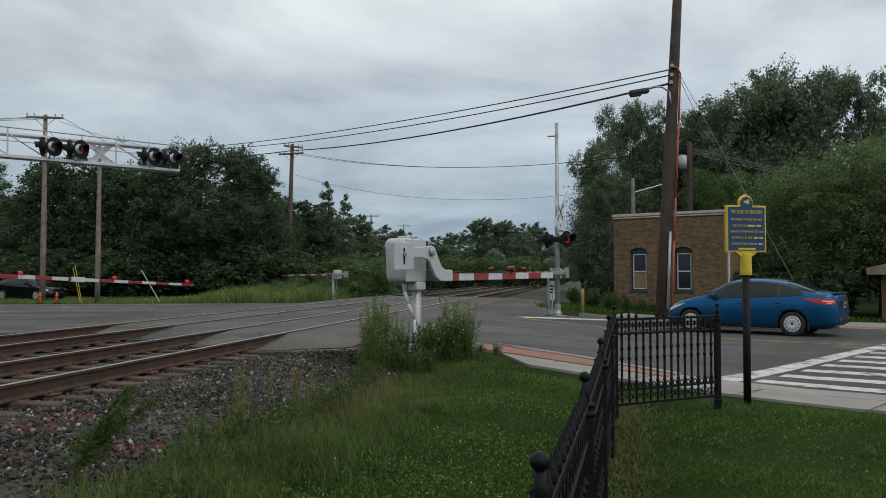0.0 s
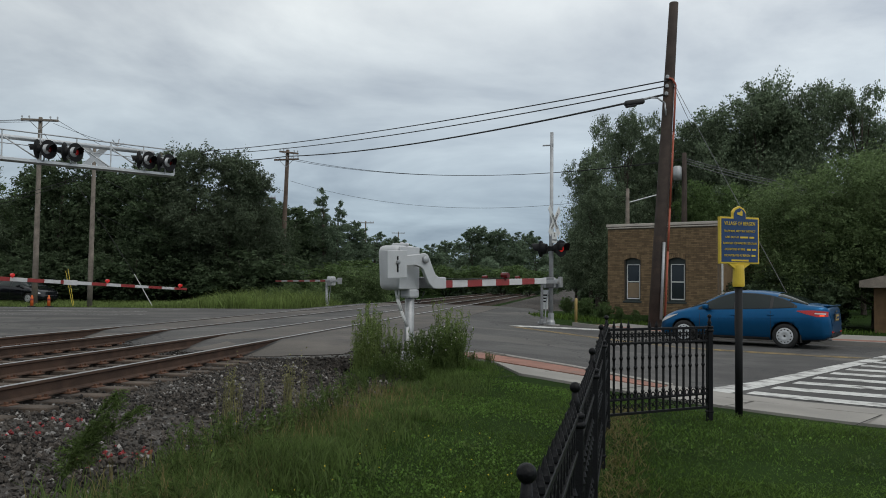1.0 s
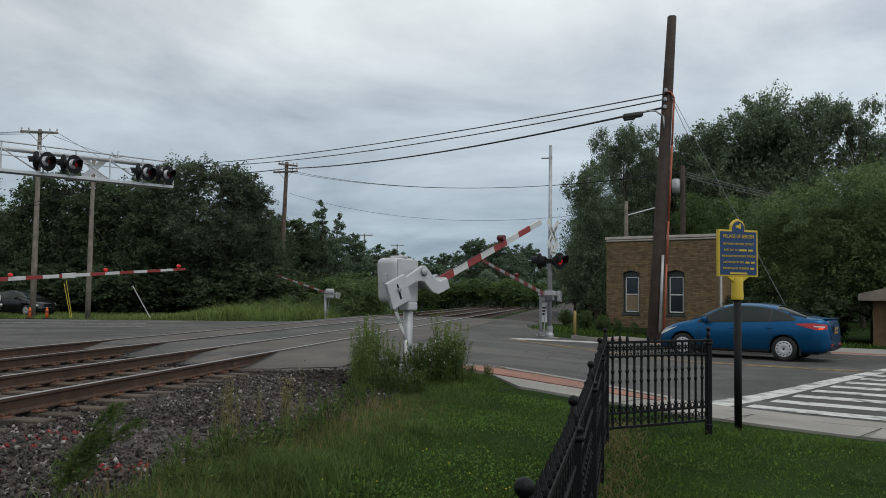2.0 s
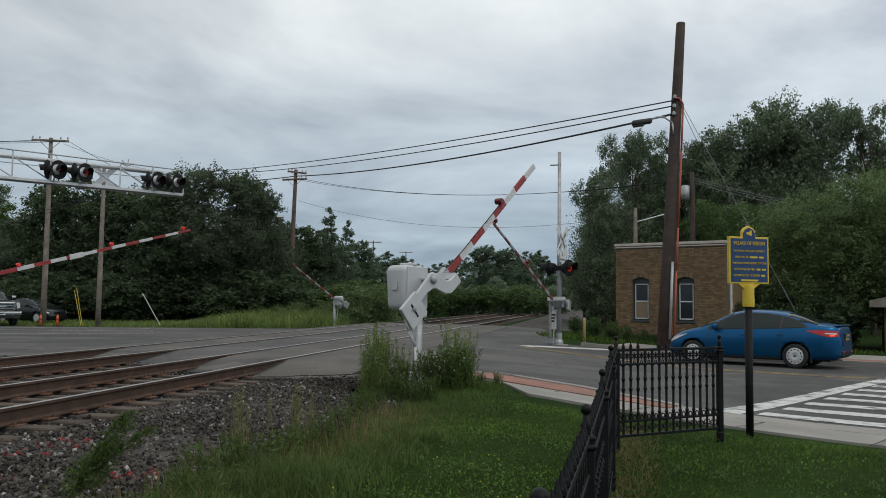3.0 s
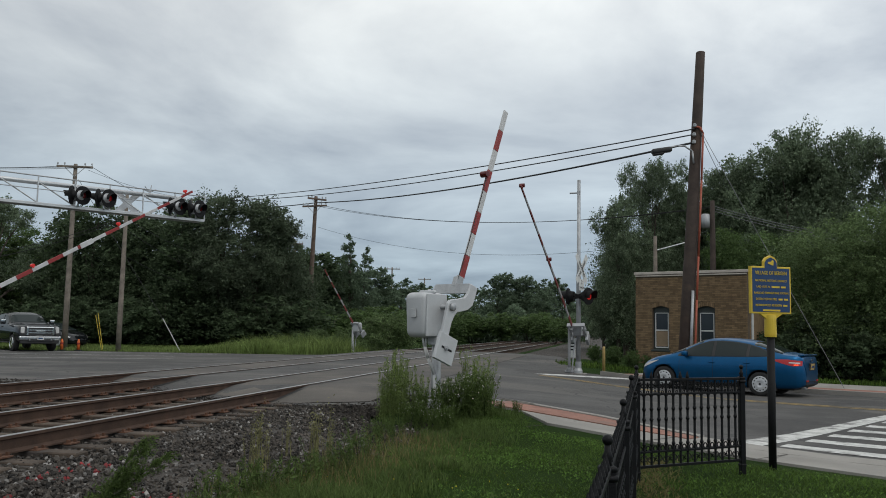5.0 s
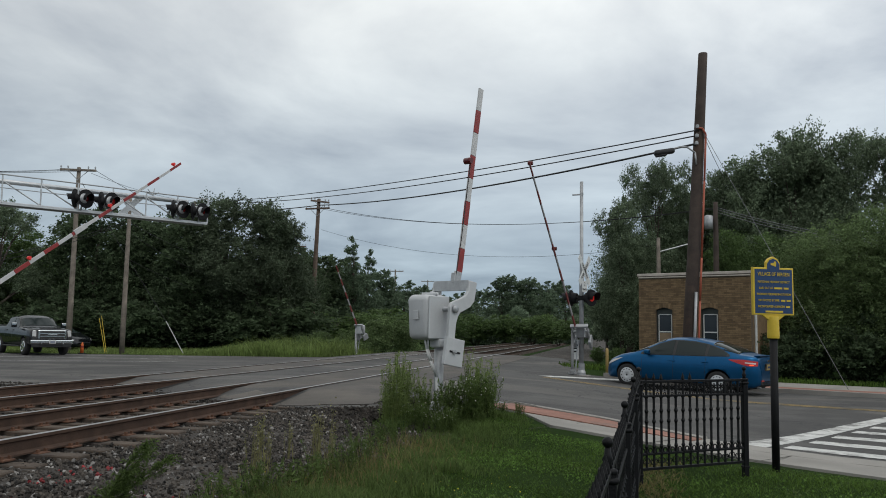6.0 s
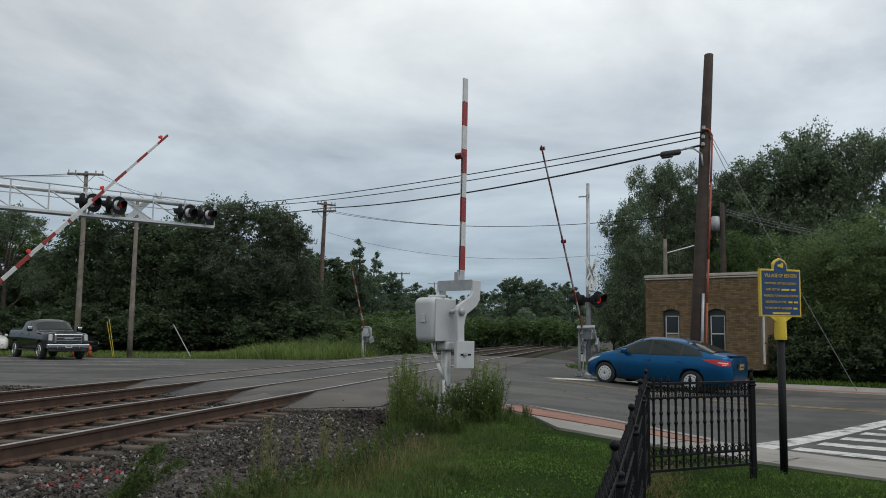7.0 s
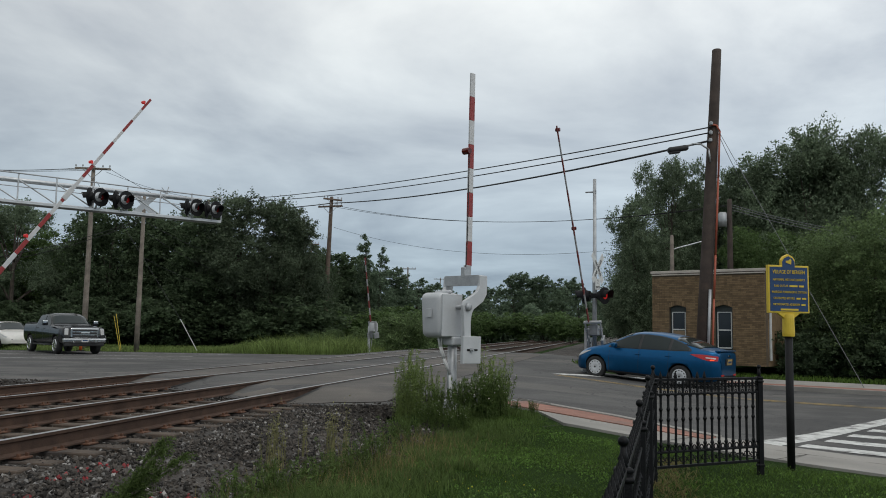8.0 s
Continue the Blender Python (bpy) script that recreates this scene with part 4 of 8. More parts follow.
def cantilever():
    """The signal bridge that reaches over the far carriageway; local x runs outward to its tip."""
    tip = Vector((-10.75, 34.45, 0))
    way = Vector((0.735, 0.678, 0))
    az = math.degrees(math.atan2(way.y, way.x))
    span = 11.5
    root = tip - way * span
    z0 = hz(root.x, root.y)
    g = tagged(empty("cantilever_signal", pose(root.x, root.y, z0, 0, 0, az)), "silver truss cantilever with black flashing signal heads", "signal bridge")
    zb, zt = 5.72 - z0, 6.60 - z0
    bm = bmesh.new()
    lathe(bm, [(0.20, -0.1), (0.16, 2), (0.14, zt + 0.5)], n=16)
    shade(part("mast", bm, "galv", g))
    bm = bmesh.new()
    box(bm, (1.2, 1.2, 0.5), (0, 0, -0.2), bevel=0.03)
    part("foundation", bm, "concrete", g)
    bm = bmesh.new()
    rod(bm, (0, 0, zt - 0.10), (span - 0.75, 0, zt - 0.06), 0.085, n=12)
    shade(part("top_chord", bm, "alu", g))
    for sy in (-0.24, 0.24):
        bm = bmesh.new()
        box(bm, (span, 0.09, 0.11), (span / 2, sy, zb), bevel=0.01)
        part("bottom_chord", bm, "alu", g)
    bm = bmesh.new()
    box(bm, (span, 0.46, 0.025), (span / 2, 0, zb - 0.03))
    part("walkway", bm, "galv", g)
    n = 9
    step = span / n
    for k in range(n + 1):
        x = k * step
        bm = bmesh.new()
        rod(bm, (x, -0.26, zb), (x, -0.26, zt + 0.14), 0.028, n=8)
        part("post", bm, "alu", g)
        if k < n and k != n - 1:
            bm = bmesh.new()
            a, b = ((x, -0.2, zt - 0.08), (x + step, -0.24, zb + 0.05))
            rod(bm, a, b, 0.026, n=8)
            part("diagonal", bm, "alu", g)
    bm = bmesh.new()
    rod(bm, (0, -0.27, zt + 0.14), (span, -0.27, zt + 0.10), 0.024, n=8)
    part("handrail", bm, "galv", g)
    bm = bmesh.new()
    rod(bm, (0, -0.27, (zt + zb) / 2 + 0.1), (span, -0.27, (zt + zb) / 2 + 0.08), 0.016, n=8)
    part("midrail", bm, "galv", g)
    # each lamp is a pair, back to back: one head along the road, one away from it
    for x, lit in ((span - 0.42, False), (span - 1.25, False), (span - 4.05, True), (span - 5.0, False)):
        signal_head(g, pose(x + 0.12, -0.46, zb + 0.44, 0, 0, 22), lit, 0.35, "lens_dim")
        signal_head(g, pose(x - 0.22, -0.30, zb + 0.44, 0, 0, -128), False, 0.35)
        bm = bmesh.new()
        turn = pose(x - 0.04, -0.36, zb + 0.44, 0, 0, 35) @ Matrix.Rotation(radians(90), 4, "X")
        lathe(bm, [(0.17, -0.20), (0.22, -0.10), (0.22, 0.10), (0.17, 0.20)], n=16, m=turn)
        shade(part("lamp_housing", bm, "galv", g, "grey drum between the two heads"))
        bm = bmesh.new()
        rod(bm, (x, -0.36, zb + 0.05), (x, -0.36, zb + 0.30), 0.03, n=8)
        rod(bm, (x, -0.36, zb + 0.05), (x, -0.20, zb + 0.02), 0.03, n=8)
        part("lamp_bracket", bm, "galv", g)
    bm = bmesh.new()
    for sgn in (-1, 1):
        box(bm, (1.22, 0.02, 0.22), (span - 2.95, 0.30 + 0.012 * sgn, zb + 0.45), rot=(0, 45 * sgn, 0))
    part("crossbuck_back", bm, "alu", g, "grey back of a crossbuck sign")
    bm = bmesh.new()
    for a in (30, 75, 130, 160):
        rod(bm, (span - 2.2, 0, zt + 0.05), (span - 2.2 + 0.3 * math.cos(radians(a)), 0.05, zt + 0.05 + 0.3 * math.sin(radians(a))), 0.018, n=6)
    part("lamp_bracket", bm, "galv", g)


ARM_A = near_gate()
ARM_B = far_gate(-15.42, 25.0, 1.63, 36.0, 10.02, 17, 0.15, (3.2, 6.6, 9.7), label="long striped gate arm rising below the cantilever")
ARM_C = far_gate(-5.9, 46.0, 1.56, 218.0, 3.72, 9, 0.11, (), dulled=True, label="small far gate with striped arm and silver box")
ARM_D = far_gate(3.36, 27.35, 1.57, 200.5, 6.65, 13, 0.12, (3.4, 6.5), tone="galv_dark", dulled=True, label="striped gate arm rising beside the signal mast")
mast_signal()
cantilever()


# ---- poles and wires ----
def utility_pole(x, y, top, r, lean=(0, 0), arm=None, material="wood", label="", braces=True, second=None):
    """Wooden pole with a crossarm (length, drop, turn) and its pins."""
    z = hz(x, y)
    g = tagged(empty("utility_pole", pose(x, y, z - 0.1)), label, "utility pole", "utility poles")
    h = top - z + 0.1
    bm = bmesh.new()
    lathe(bm, [(r * 1.15, 0), (r * 1.05, h * 0.3), (r * 0.85, h * 0.75), (r * 0.72, h - 0.03), (r * 0.6, h)], n=12)
    for v in bm.verts:
        k = v.co.z / h
        v.co.x += lean[0] * k
        v.co.y += lean[1] * k
    shade(part("shaft", bm, material, g))
    for length, drop, turn in [k for k in (arm, second) if k]:
        m = pose(lean[0], lean[1], h - drop, 0, 0, turn)
        bm = bmesh.new()
        box(bm, (length, 0.10, 0.12), (0, -r, 0), bevel=0.01)
        bmesh.ops.transform(bm, matrix=m, verts=bm.verts[:])
        part("crossarm", bm, material, g)
        for k in (-0.47, -0.28, 0.28, 0.47):
            bm = bmesh.new()
            lathe(bm, [(0.02, 0.05), (0.02, 0.12), (0.05, 0.13), (0.045, 0.2), (0.02, 0.23)], at=m @ Vector((k * length, -r, 0)), n=8)
            part("insulator", bm, "galv", g)
        if braces:
            for sx in (-1, 1):
                bm = bmesh.new()
                rod(bm, m @ Vector((sx * length * 0.3, -r - 0.03, 0)), m @ Vector((0, -r - 0.03, -0.55)), 0.018, n=6)
                part("brace", bm, "galv", g)
    return g


def wire(name, a, b, sag, r=0.012, label="black overhead cable between poles", material="wire"):
    a, b = Vector(a), Vector(b)
    cu = bpy.data.curves.new(name, "CURVE")
    cu.dimensions, cu.bevel_depth, cu.bevel_resolution = "3D", r, 1
    sp = cu.splines.new("POLY")
    n = 28
    sp.points.add(n)
    for k in range(n + 1):
        t = k / n
        p = a.lerp(b, t)
        p.z -= sag * 4 * t * (1 - t)
        sp.points[k].co = (*p, 1)
    tmp = new(name, cu)
    me = bpy.data.meshes.new_from_object(tmp.evaluated_get(bpy.context.evaluated_depsgraph_get()))
    bpy.data.objects.remove(tmp)
    bpy.data.curves.remove(cu)
    me.materials.clear()
    me.materials.append(M[material])
    return tagged(new(name, me), label, "cable", "overhead cables")


def sighted(px, py, d):
    """A place from a bearing across and a rise, at a distance ahead."""
    return Vector(((px - 784) / 1516 * d, d, 1.5 + (488 - py) / 1516 * d))


def build_poles():
    utility_pole(-21.5, 46, 10.2, 0.14, (0.05, 0), (1.9, 0.18, 10), label="tall weathered wooden pole with double crossarm")
    utility_pole(-18.15, 45, 8.6, 0.125, (0.05, 0), label="plain grey wooden pole on the verge", material="wood")
    utility_pole(-10.9, 60, 10.75, 0.17, (0.3, 0), (1.5, 0.22, 40), label="brown wooden pole with two angled crossarms", material="wood_red", second=(1.9, 0.72, -18))
    p = sighted(480, 335, 75)
    utility_pole(p.x, p.y, p.z, 0.11, (0.1, 0), (1.4, 0.3, 0), material="wood_red", label="thin reddish pole at the edge of the wood")
    p = sighted(570, 362, 85)
    utility_pole(p.x, p.y, p.z, 0.13, label="grey pole beside the tracks")
    p = sighted(656, 380, 120)
    utility_pole(p.x, p.y, p.z, 0.13, (0, 0), (2.3, 0.25, 0), label="far pole along the railway with crossarm", braces=False)
    p = sighted(714, 398, 170)
    utility_pole(p.x, p.y, p.z, 0.13, (0, 0), (2.6, 0.3, 0), label="small distant pole with crossarm along the railway", braces=False)
    # the big street pole
    bx, by = 7.12, 28.0
    g = utility_pole(bx, by, 10.85, 0.21, (0.62, -0.05), label="dark leaning street pole with lamp and orange conduit", material="wood_dark")
    z0 = hz(bx, by) - 0.1
    h = 10.85 - z0

    def on(z, dx=0.0, dy=-0.2):
        return Vector((0.62 * (z - z0) / h + dx, -0.05 + dy, z - z0))
    bm = bmesh.new()
    tube(bm, [on(0.4, 0.24), on(2.6, 0.21), on(4.0, 0.20), on(6.5, 0.18), on(8.05, 0.16), on(8.25, 0.05), on(8.28, -0.15)], 0.035, 8)
    shade(part("conduit", bm, "conduit_orange", g, "orange conduit running up the pole"))
    bm = bmesh.new()
    tube(bm, [on(0.4, 0.10, -0.24), on(2.9, 0.07, -0.22)], 0.05, 8)
    shade(part("cable_guard", bm, "galv", g, "grey lower cable guard"))
    bm = bmesh.new()
    tube(bm, [on(7.05, -0.1), on(7.45, -0.16), on(7.62, -0.42), on(7.63, -0.68), on(7.55, -0.92)], 0.03, 8)
    arm = shade(part("lamp_arm", bm, "galv", g, "curved steel lamp bracket"))
    bm = bmesh.new()
    box(bm, (0.66, 0.26, 0.17), (0, 0, 0), bevel=0.06, seg=3)
    box(bm, (0.36, 0.20, 0.07), (-0.12, 0, -0.10), bevel=0.03, seg=3)
    bmesh.ops.transform(bm, matrix=Matrix.Translation(on(7.46, -1.16)) @ Matrix.Rotation(radians(-9), 4, "Y"), verts=bm.verts[:])
    shade(part("lamp_head", bm, "plastic", arm, "dark cobra lamp head"))
    for zz in (8.25, 7.95, 7.7):
        bm = bmesh.new()
        lathe(bm, [(0.03, 0), (0.06, 0.02), (0.06, 0.1), (0.03, 0.13)], at=on(zz, -0.12, -0.2), n=8)
        part("insulator", bm, "galv", g)

    def top(z, dx=-0.1):
        return Vector((bx, by, z0)) + on(z, dx)
    hid = sighted(292, 264, 62)
    utility_pole(hid.x, hid.y, hid.z + 0.1, 0.14, label="wooden pole standing among the tree tops")
    c = sighted(516, 266, 60)
    wire("overhead_cable", top(8.20), hid + Vector((0, 0, 0.0)), 0.45, 0.022)
    wire("overhead_cable", top(8.02), hid + Vector((0, 0, -0.1)), 0.6, 0.022)
    wire("overhead_cable", top(7.75), c, 0.42, 0.036, "thick black overhead cable between poles")
    wire("overhead_cable", c, sighted(300, 278, 62), 0.2, 0.034)
    wire("overhead_cable", sighted(524, 270, 60), sighted(1222, 262, 41), 1.0, 0.016)
    wire("overhead_cable", sighted(524, 273, 60), sighted(1222, 264, 41), 0.92, 0.014)
    wire("overhead_cable", sighted(522, 310, 60), sighted(1120, 330, 46), 1.2, 0.010)
    # pole A's lines run off to the left, and down along the wood
    for k, (dx, yy) in enumerate(((40, 206), (62, 205), (98, 205), (108, 207))):
        wire("overhead_cable", sighted(dx, yy, 46), sighted(-560, yy - 34, 40), 0.5, 0.012)
    wire("overhead_cable", sighted(108, 207, 46), sighted(480, 330, 75), 1.2, 0.012)
    wire("overhead_cable", sighted(100, 212, 46), sighted(300, 262, 62), 0.3, 0.010)
    for yy, sag in ((318, 1.3), (335, 1.8), (384, 1.3)):
        wire("overhead_cable", sighted(170, yy - 20, 45.2), sighted(482, yy + 52 - (yy - 318) * 0.2, 74), sag, 0.012)
    wire("overhead_cable", sighted(166, 300, 45), sighted(-300, 390, 42), 0.6, 0.016)
    wire("overhead_cable", sighted(166, 304, 45), sighted(-300, 405, 42), 0.6, 0.014)
    for px, py, d in ((-560, 168, 40), (-300, 385, 42), (2000, 292, 38)):
        p = sighted(px, py, d)
        utility_pole(p.x, p.y, p.z, 0.16, label="wooden pole carrying lines along the street")
    # right-hand lines and stays
    for yy in (262, 266, 271):
        wire("overhead_cable", sighted(1226, yy, 41), sighted(2000, yy + 36, 38), 1.2, 0.016, "grey weathered cable before the trees", "galv_dark")
    wire("stay_wire", top(8.1, 0.1), Vector((10.95, 24.95, hz(10.95, 24.95))), 0.0, 0.009, "grey steel stay wire anchored beside the road", "galv_dark")
    wire("stay_wire", top(8.0, 0.1), sighted(1250, 230, 40), 0.1, 0.010, "thin steel stay wire")
    # right background poles
    p = sighted(1222, 252, 41)
    g = utility_pole(p.x, p.y, p.z, 0.15, label="brown pole with a grey transformer among the trees", material="wood_dark")
    bm = bmesh.new()
    lathe(bm, [(0.19, -0.3), (0.2, 0.0), (0.2, 0.32), (0.14, 0.37)], at=(-0.36, -0.1, sighted(1213, 290, 41).z - hz(p.x, p.y) + 0.1), n=14)
    shade(part("transformer", bm, "galv", g, "grey can transformer"))
    p = sighted(1121, 317, 42)
    g = utility_pole(p.x, p.y, p.z, 0.12, label="short grey pole behind the brick building")
    bm = bmesh.new()
    rod(bm, (0, 0, p.z - hz(p.x, p.y) - 0.6), (1.6, -0.1, p.z - hz(p.x, p.y) - 0.15), 0.03, n=8)
    part("bracket", bm, "alu", g)


def guard_stake(a, b, material, label, r=0.03):
    bm = bmesh.new()
    rod(bm, a, b, r, n=8)
    bmesh.ops.create_uvsphere(bm, u_segments=8, v_segments=5, radius=r * 1.05, matrix=Matrix.Translation(b))
    tagged(part("guy_guard", bm, material), label, "guy guard")


def traffic_cone(x, y, h=0.6):
    z = hz(x, y)
    g = tagged(empty("traffic_cone", pose(x, y, z)), "slim orange tubular marker on the verge", "traffic cone", "cones by the pole")
    bm = bmesh.new()
    lathe(bm, [(0.085, 0.05), (0.075, h * 0.5), (0.070, h - 0.10), (0.045, h - 0.07), (0.045, h - 0.02), (0.03, h)], n=12)
    shade(part("body", bm, "orange", g))
    bm = bmesh.new()
    box(bm, (0.30, 0.30, 0.05), (0, 0, 0.025), bevel=0.01)
    part("foot", bm, "rubber", g)
    bm = bmesh.new()
    lathe(bm, [(0.079, h * 0.55), (0.077, h * 0.7)], n=12)
    part("band", bm, "arm_red", g)


def build_verge_bits():
    for px, py in ((129, 492), (133, 488)):
        a = sighted(px + 14 - (px - 129) * 0.4, 525, 45)
        a.z = hz(a.x, a.y)
        guard_stake(a, sighted(px, py - 18, 45), "guard_yellow", "yellow plastic guard on a stay wire", 0.017)
    a = sighted(284, 519, 46)
    a.z = hz(a.x, a.y)
    guard_stake(a, sighted(250, 478, 46), "arm_white", "white plastic guard on a stay wire", 0.022)
    wire("stay_wire", sighted(250, 478, 46), sighted(84, 230, 46), 0.0, 0.012, "steel stay wire from the pole")
    for px in (71, 101):
        p = sighted(px, 520, 44.6)
        traffic_cone(p.x, p.y)
    # yellow marker post across the road
    x, y = 4.65, 28.6
    bm = bmesh.new()
    lathe(bm, [(0.05, -0.05), (0.05, 0.86), (0.045, 0.92), (0.015, 0.95)], n=12)
    o = shade(part("marker_post", bm, "plate"))
    o.location = (x, y, hz(x, y))
    tagged(o, "slim yellow marker post by the kerb", "marker post")


# ---- brick building ----
def build_building():
    bx, by = 6.58, 33.0
    z = 0.38
    W, D, H = 4.25, 9.0, 3.77 - z
    g = tagged(empty("brick_building", pose(bx, by, z, 0, 0, math.degrees(RU) - 90)), "small one-storey tan brick building with arched windows", "building")
    wins = ((0.68, 1.34), (2.42, 3.08))
    z0, z1, rise = 0.52, 2.06, 0.085
    # front wall with openings, built of piers and panels
    bm = bmesh.new()
    xs = [0, *[k for w in wins for k in w], W]
    for a, b in ((xs[0], xs[1]), (xs[2], xs[3]), (xs[4], xs[5])):
        box(bm, (b - a, 0.24, H), ((a + b) / 2, 0.13, H / 2))
    for a, b in wins:
        box(bm, (b - a, 0.24, z0), ((a + b) / 2, 0.13, z0 / 2))
        n = 8
        lo = [(a + (b - a) * k / n, z1 + rise * math.sin(math.pi * k / n)) for k in range(n + 1)]
        pts = lo + [(b, H), (a, H)]
        extrude_profile(bm, pts, 0.01, 0.25)
    wall = part("front_wall", bm, "mortar", g, "tan brick wall with dark mortar")
    # courses of single bricks, proud of the joints
    bl, bh, gap = 0.20, 0.062, 0.012
    verts, faces = [], []
    rng = random.Random(5)

    def brick(x0, x1, za, zb, y0):
        k = len(verts)
        e = rng.uniform(0, 0.004)
        verts.extend([(x0, y0 - e, za), (x1, y0 - e, za), (x1, y0 - e, zb), (x0, y0 - e, zb), (x0, 0.02, za), (x1, 0.02, za), (x1, 0.02, zb), (x0, 0.02, zb)])
        faces.extend([(k, k + 1, k + 2, k + 3), (k + 1, k + 5, k + 6, k + 2), (k + 4, k, k + 3, k + 7), (k + 3, k + 2, k + 6, k + 7), (k + 4, k + 5, k + 1, k)])
    row = 0
    zc = 0.0
    while zc + bh < H - 0.14:
        x = -0.5 * bl if row % 2 else 0.0
        while x < W:
            a, b = max(0, x), min(W, x + bl - gap)
            mid = zc + bh / 2
            cut = []
            for wa, wb in wins:
                top = z1 + rise * math.sin(math.pi * min(1, max(0, ((a + b) / 2 - wa) / (wb - wa)))) if wa < (a + b) / 2 < wb else z1
                if z0 - 0.06 < mid < top + 0.17 and b > wa - 0.02 and a < wb + 0.02:
                    cut.append((wa, wb))
            if cut:
                wa, wb = cut[0]
                if a < wa - 0.03:
                    brick(a, wa - 0.01, zc, zc + bh - gap * 0.8, -0.004)
                if b > wb + 0.03:
                    brick(wb + 0.01, b, zc, zc + bh - gap * 0.8, -0.004)
            elif b - a > 0.03:
                brick(a, b, zc, zc + bh - gap * 0.8, -0.004)
            x += bl
        zc += bh + gap * 0.2
        row += 1
    # soldier arches and sills
    for wa, wb in wins:
        n = 9
        for k in range(n):
            t0, t1 = k / n, (k + 0.86) / n
            xa, xb = wa + (wb - wa) * t0, wa + (wb - wa) * t1
            zz = z1 + rise * math.sin(math.pi * (t0 + t1) / 2)
            brick(xa, xb, zz + 0.005, zz + 0.165, -0.010)
    me = bpy.data.meshes.new("brickwork")
    me.from_pydata(verts, [], faces)
    m = mat("tan_brickwork", (0.180, 0.122, 0.066), 0.9, scale=5, fine=60, vary=0.2, bump=0.4, island=0.30)
    me.materials.append(m)
    bw = new("brickwork", me)
    bw.parent = g
    tagged(bw, "courses of tan and brown bricks", kind="stuff")
    # other walls, roof, coping
    bm = bmesh.new()
    box(bm, (0.24, D - 0.25, H), (W - 0.12, 0.25 + (D - 0.25) / 2, H / 2))
    part("side_wall", bm, m, g)
    bm = bmesh.new()
    box(bm, (0.24, D - 0.25, H), (0.12, 0.25 + (D - 0.25) / 2, H / 2))
    part("side_wall", bm, m, g)
    bm = bmesh.new()
    box(bm, (W - 0.5, 0.24, H), (W / 2, D - 0.12, H / 2))
    part("back_wall", bm, m, g)
    bm = bmesh.new()
    box(bm, (W - 0.5, D - 0.5, 0.12), (W / 2, D / 2, H - 0.25))
    part("roof", bm, "asphalt", g)
    for sz, at in (((W + 0.10, 0.32, 0.10), (W / 2, 0.11, H)), ((0.32, D - 0.3, 0.10), (0.11, D / 2 + 0.16, H)), ((0.32, D - 0.3, 0.10), (W - 0.11, D / 2 + 0.16, H)), ((W + 0.02, 0.05, 0.05), (W / 2, -0.015, H - 0.10))):
        bm = bmesh.new()
        box(bm, sz, at, bevel=0.012)
        part("coping", bm, "coping", g, "pale coping course")
    for k, (a, b) in enumerate(wins):
        bm = bmesh.new()
        w = b - a
        n = 10
        out = [(a, z0), (b, z0)] + [(b - w * j / n, z1 + rise * math.sin(math.pi * j / n)) for j in range(n + 1)]
        extrude_profile(bm, out, 0.12, 0.17)
        win = part("window", bm, "sash", g, "dark green arched window frame")
        bm = bmesh.new()
        x0, x1, za, zb = a + 0.09, b - 0.07, z0 + 0.09, z1 - 0.17
        for sz, at in (((x1 - x0, 0.03, 0.045), ((x0 + x1) / 2, 0.10, za)), ((x1 - x0, 0.03, 0.03), ((x0 + x1) / 2, 0.10, zb)), ((x1 - x0, 0.03, 0.045), ((x0 + x1) / 2, 0.10, (za + zb) / 2)),
                       ((0.035, 0.03, zb - za), (x0, 0.10, (za + zb) / 2)), ((0.035, 0.03, zb - za), (x1, 0.10, (za + zb) / 2))):
            box(bm, sz, at, bevel=0.004, seg=1)
        part("sash", bm, "sash_white", win, "white double-hung sash")
        for lo, hi in ((za, (za + zb) / 2), ((za + zb) / 2, zb)):
            bm = bmesh.new()
            box(bm, (x1 - x0 - 0.03, 0.008, hi - lo - 0.04), ((x0 + x1) / 2, 0.108, (lo + hi) / 2))
            part("pane", bm, "glass", win)
        if k == 0:
            bm = bmesh.new()
            box(bm, (x1 - x0 - 0.05, 0.006, (zb - za) / 2 - 0.08), ((x0 + x1) / 2, 0.1025, za + (zb - za) / 4))
            part("blind", bm, "blind", win, "brown panel behind the lower pane")
        bm = bmesh.new()
        box(bm, (w + 0.10, 0.16, 0.07), ((a + b) / 2, 0.05, z0 - 0.03), bevel=0.012)
        part("sill", bm, "sash", win)
    bm = bmesh.new()
    tube(bm, [(W + 0.05, 0.35, 0.2), (W + 0.05, 0.35, 2.3)], 0.05, 8)
    part("downpipe", bm, "sash_white", g, "white downpipe at the corner")


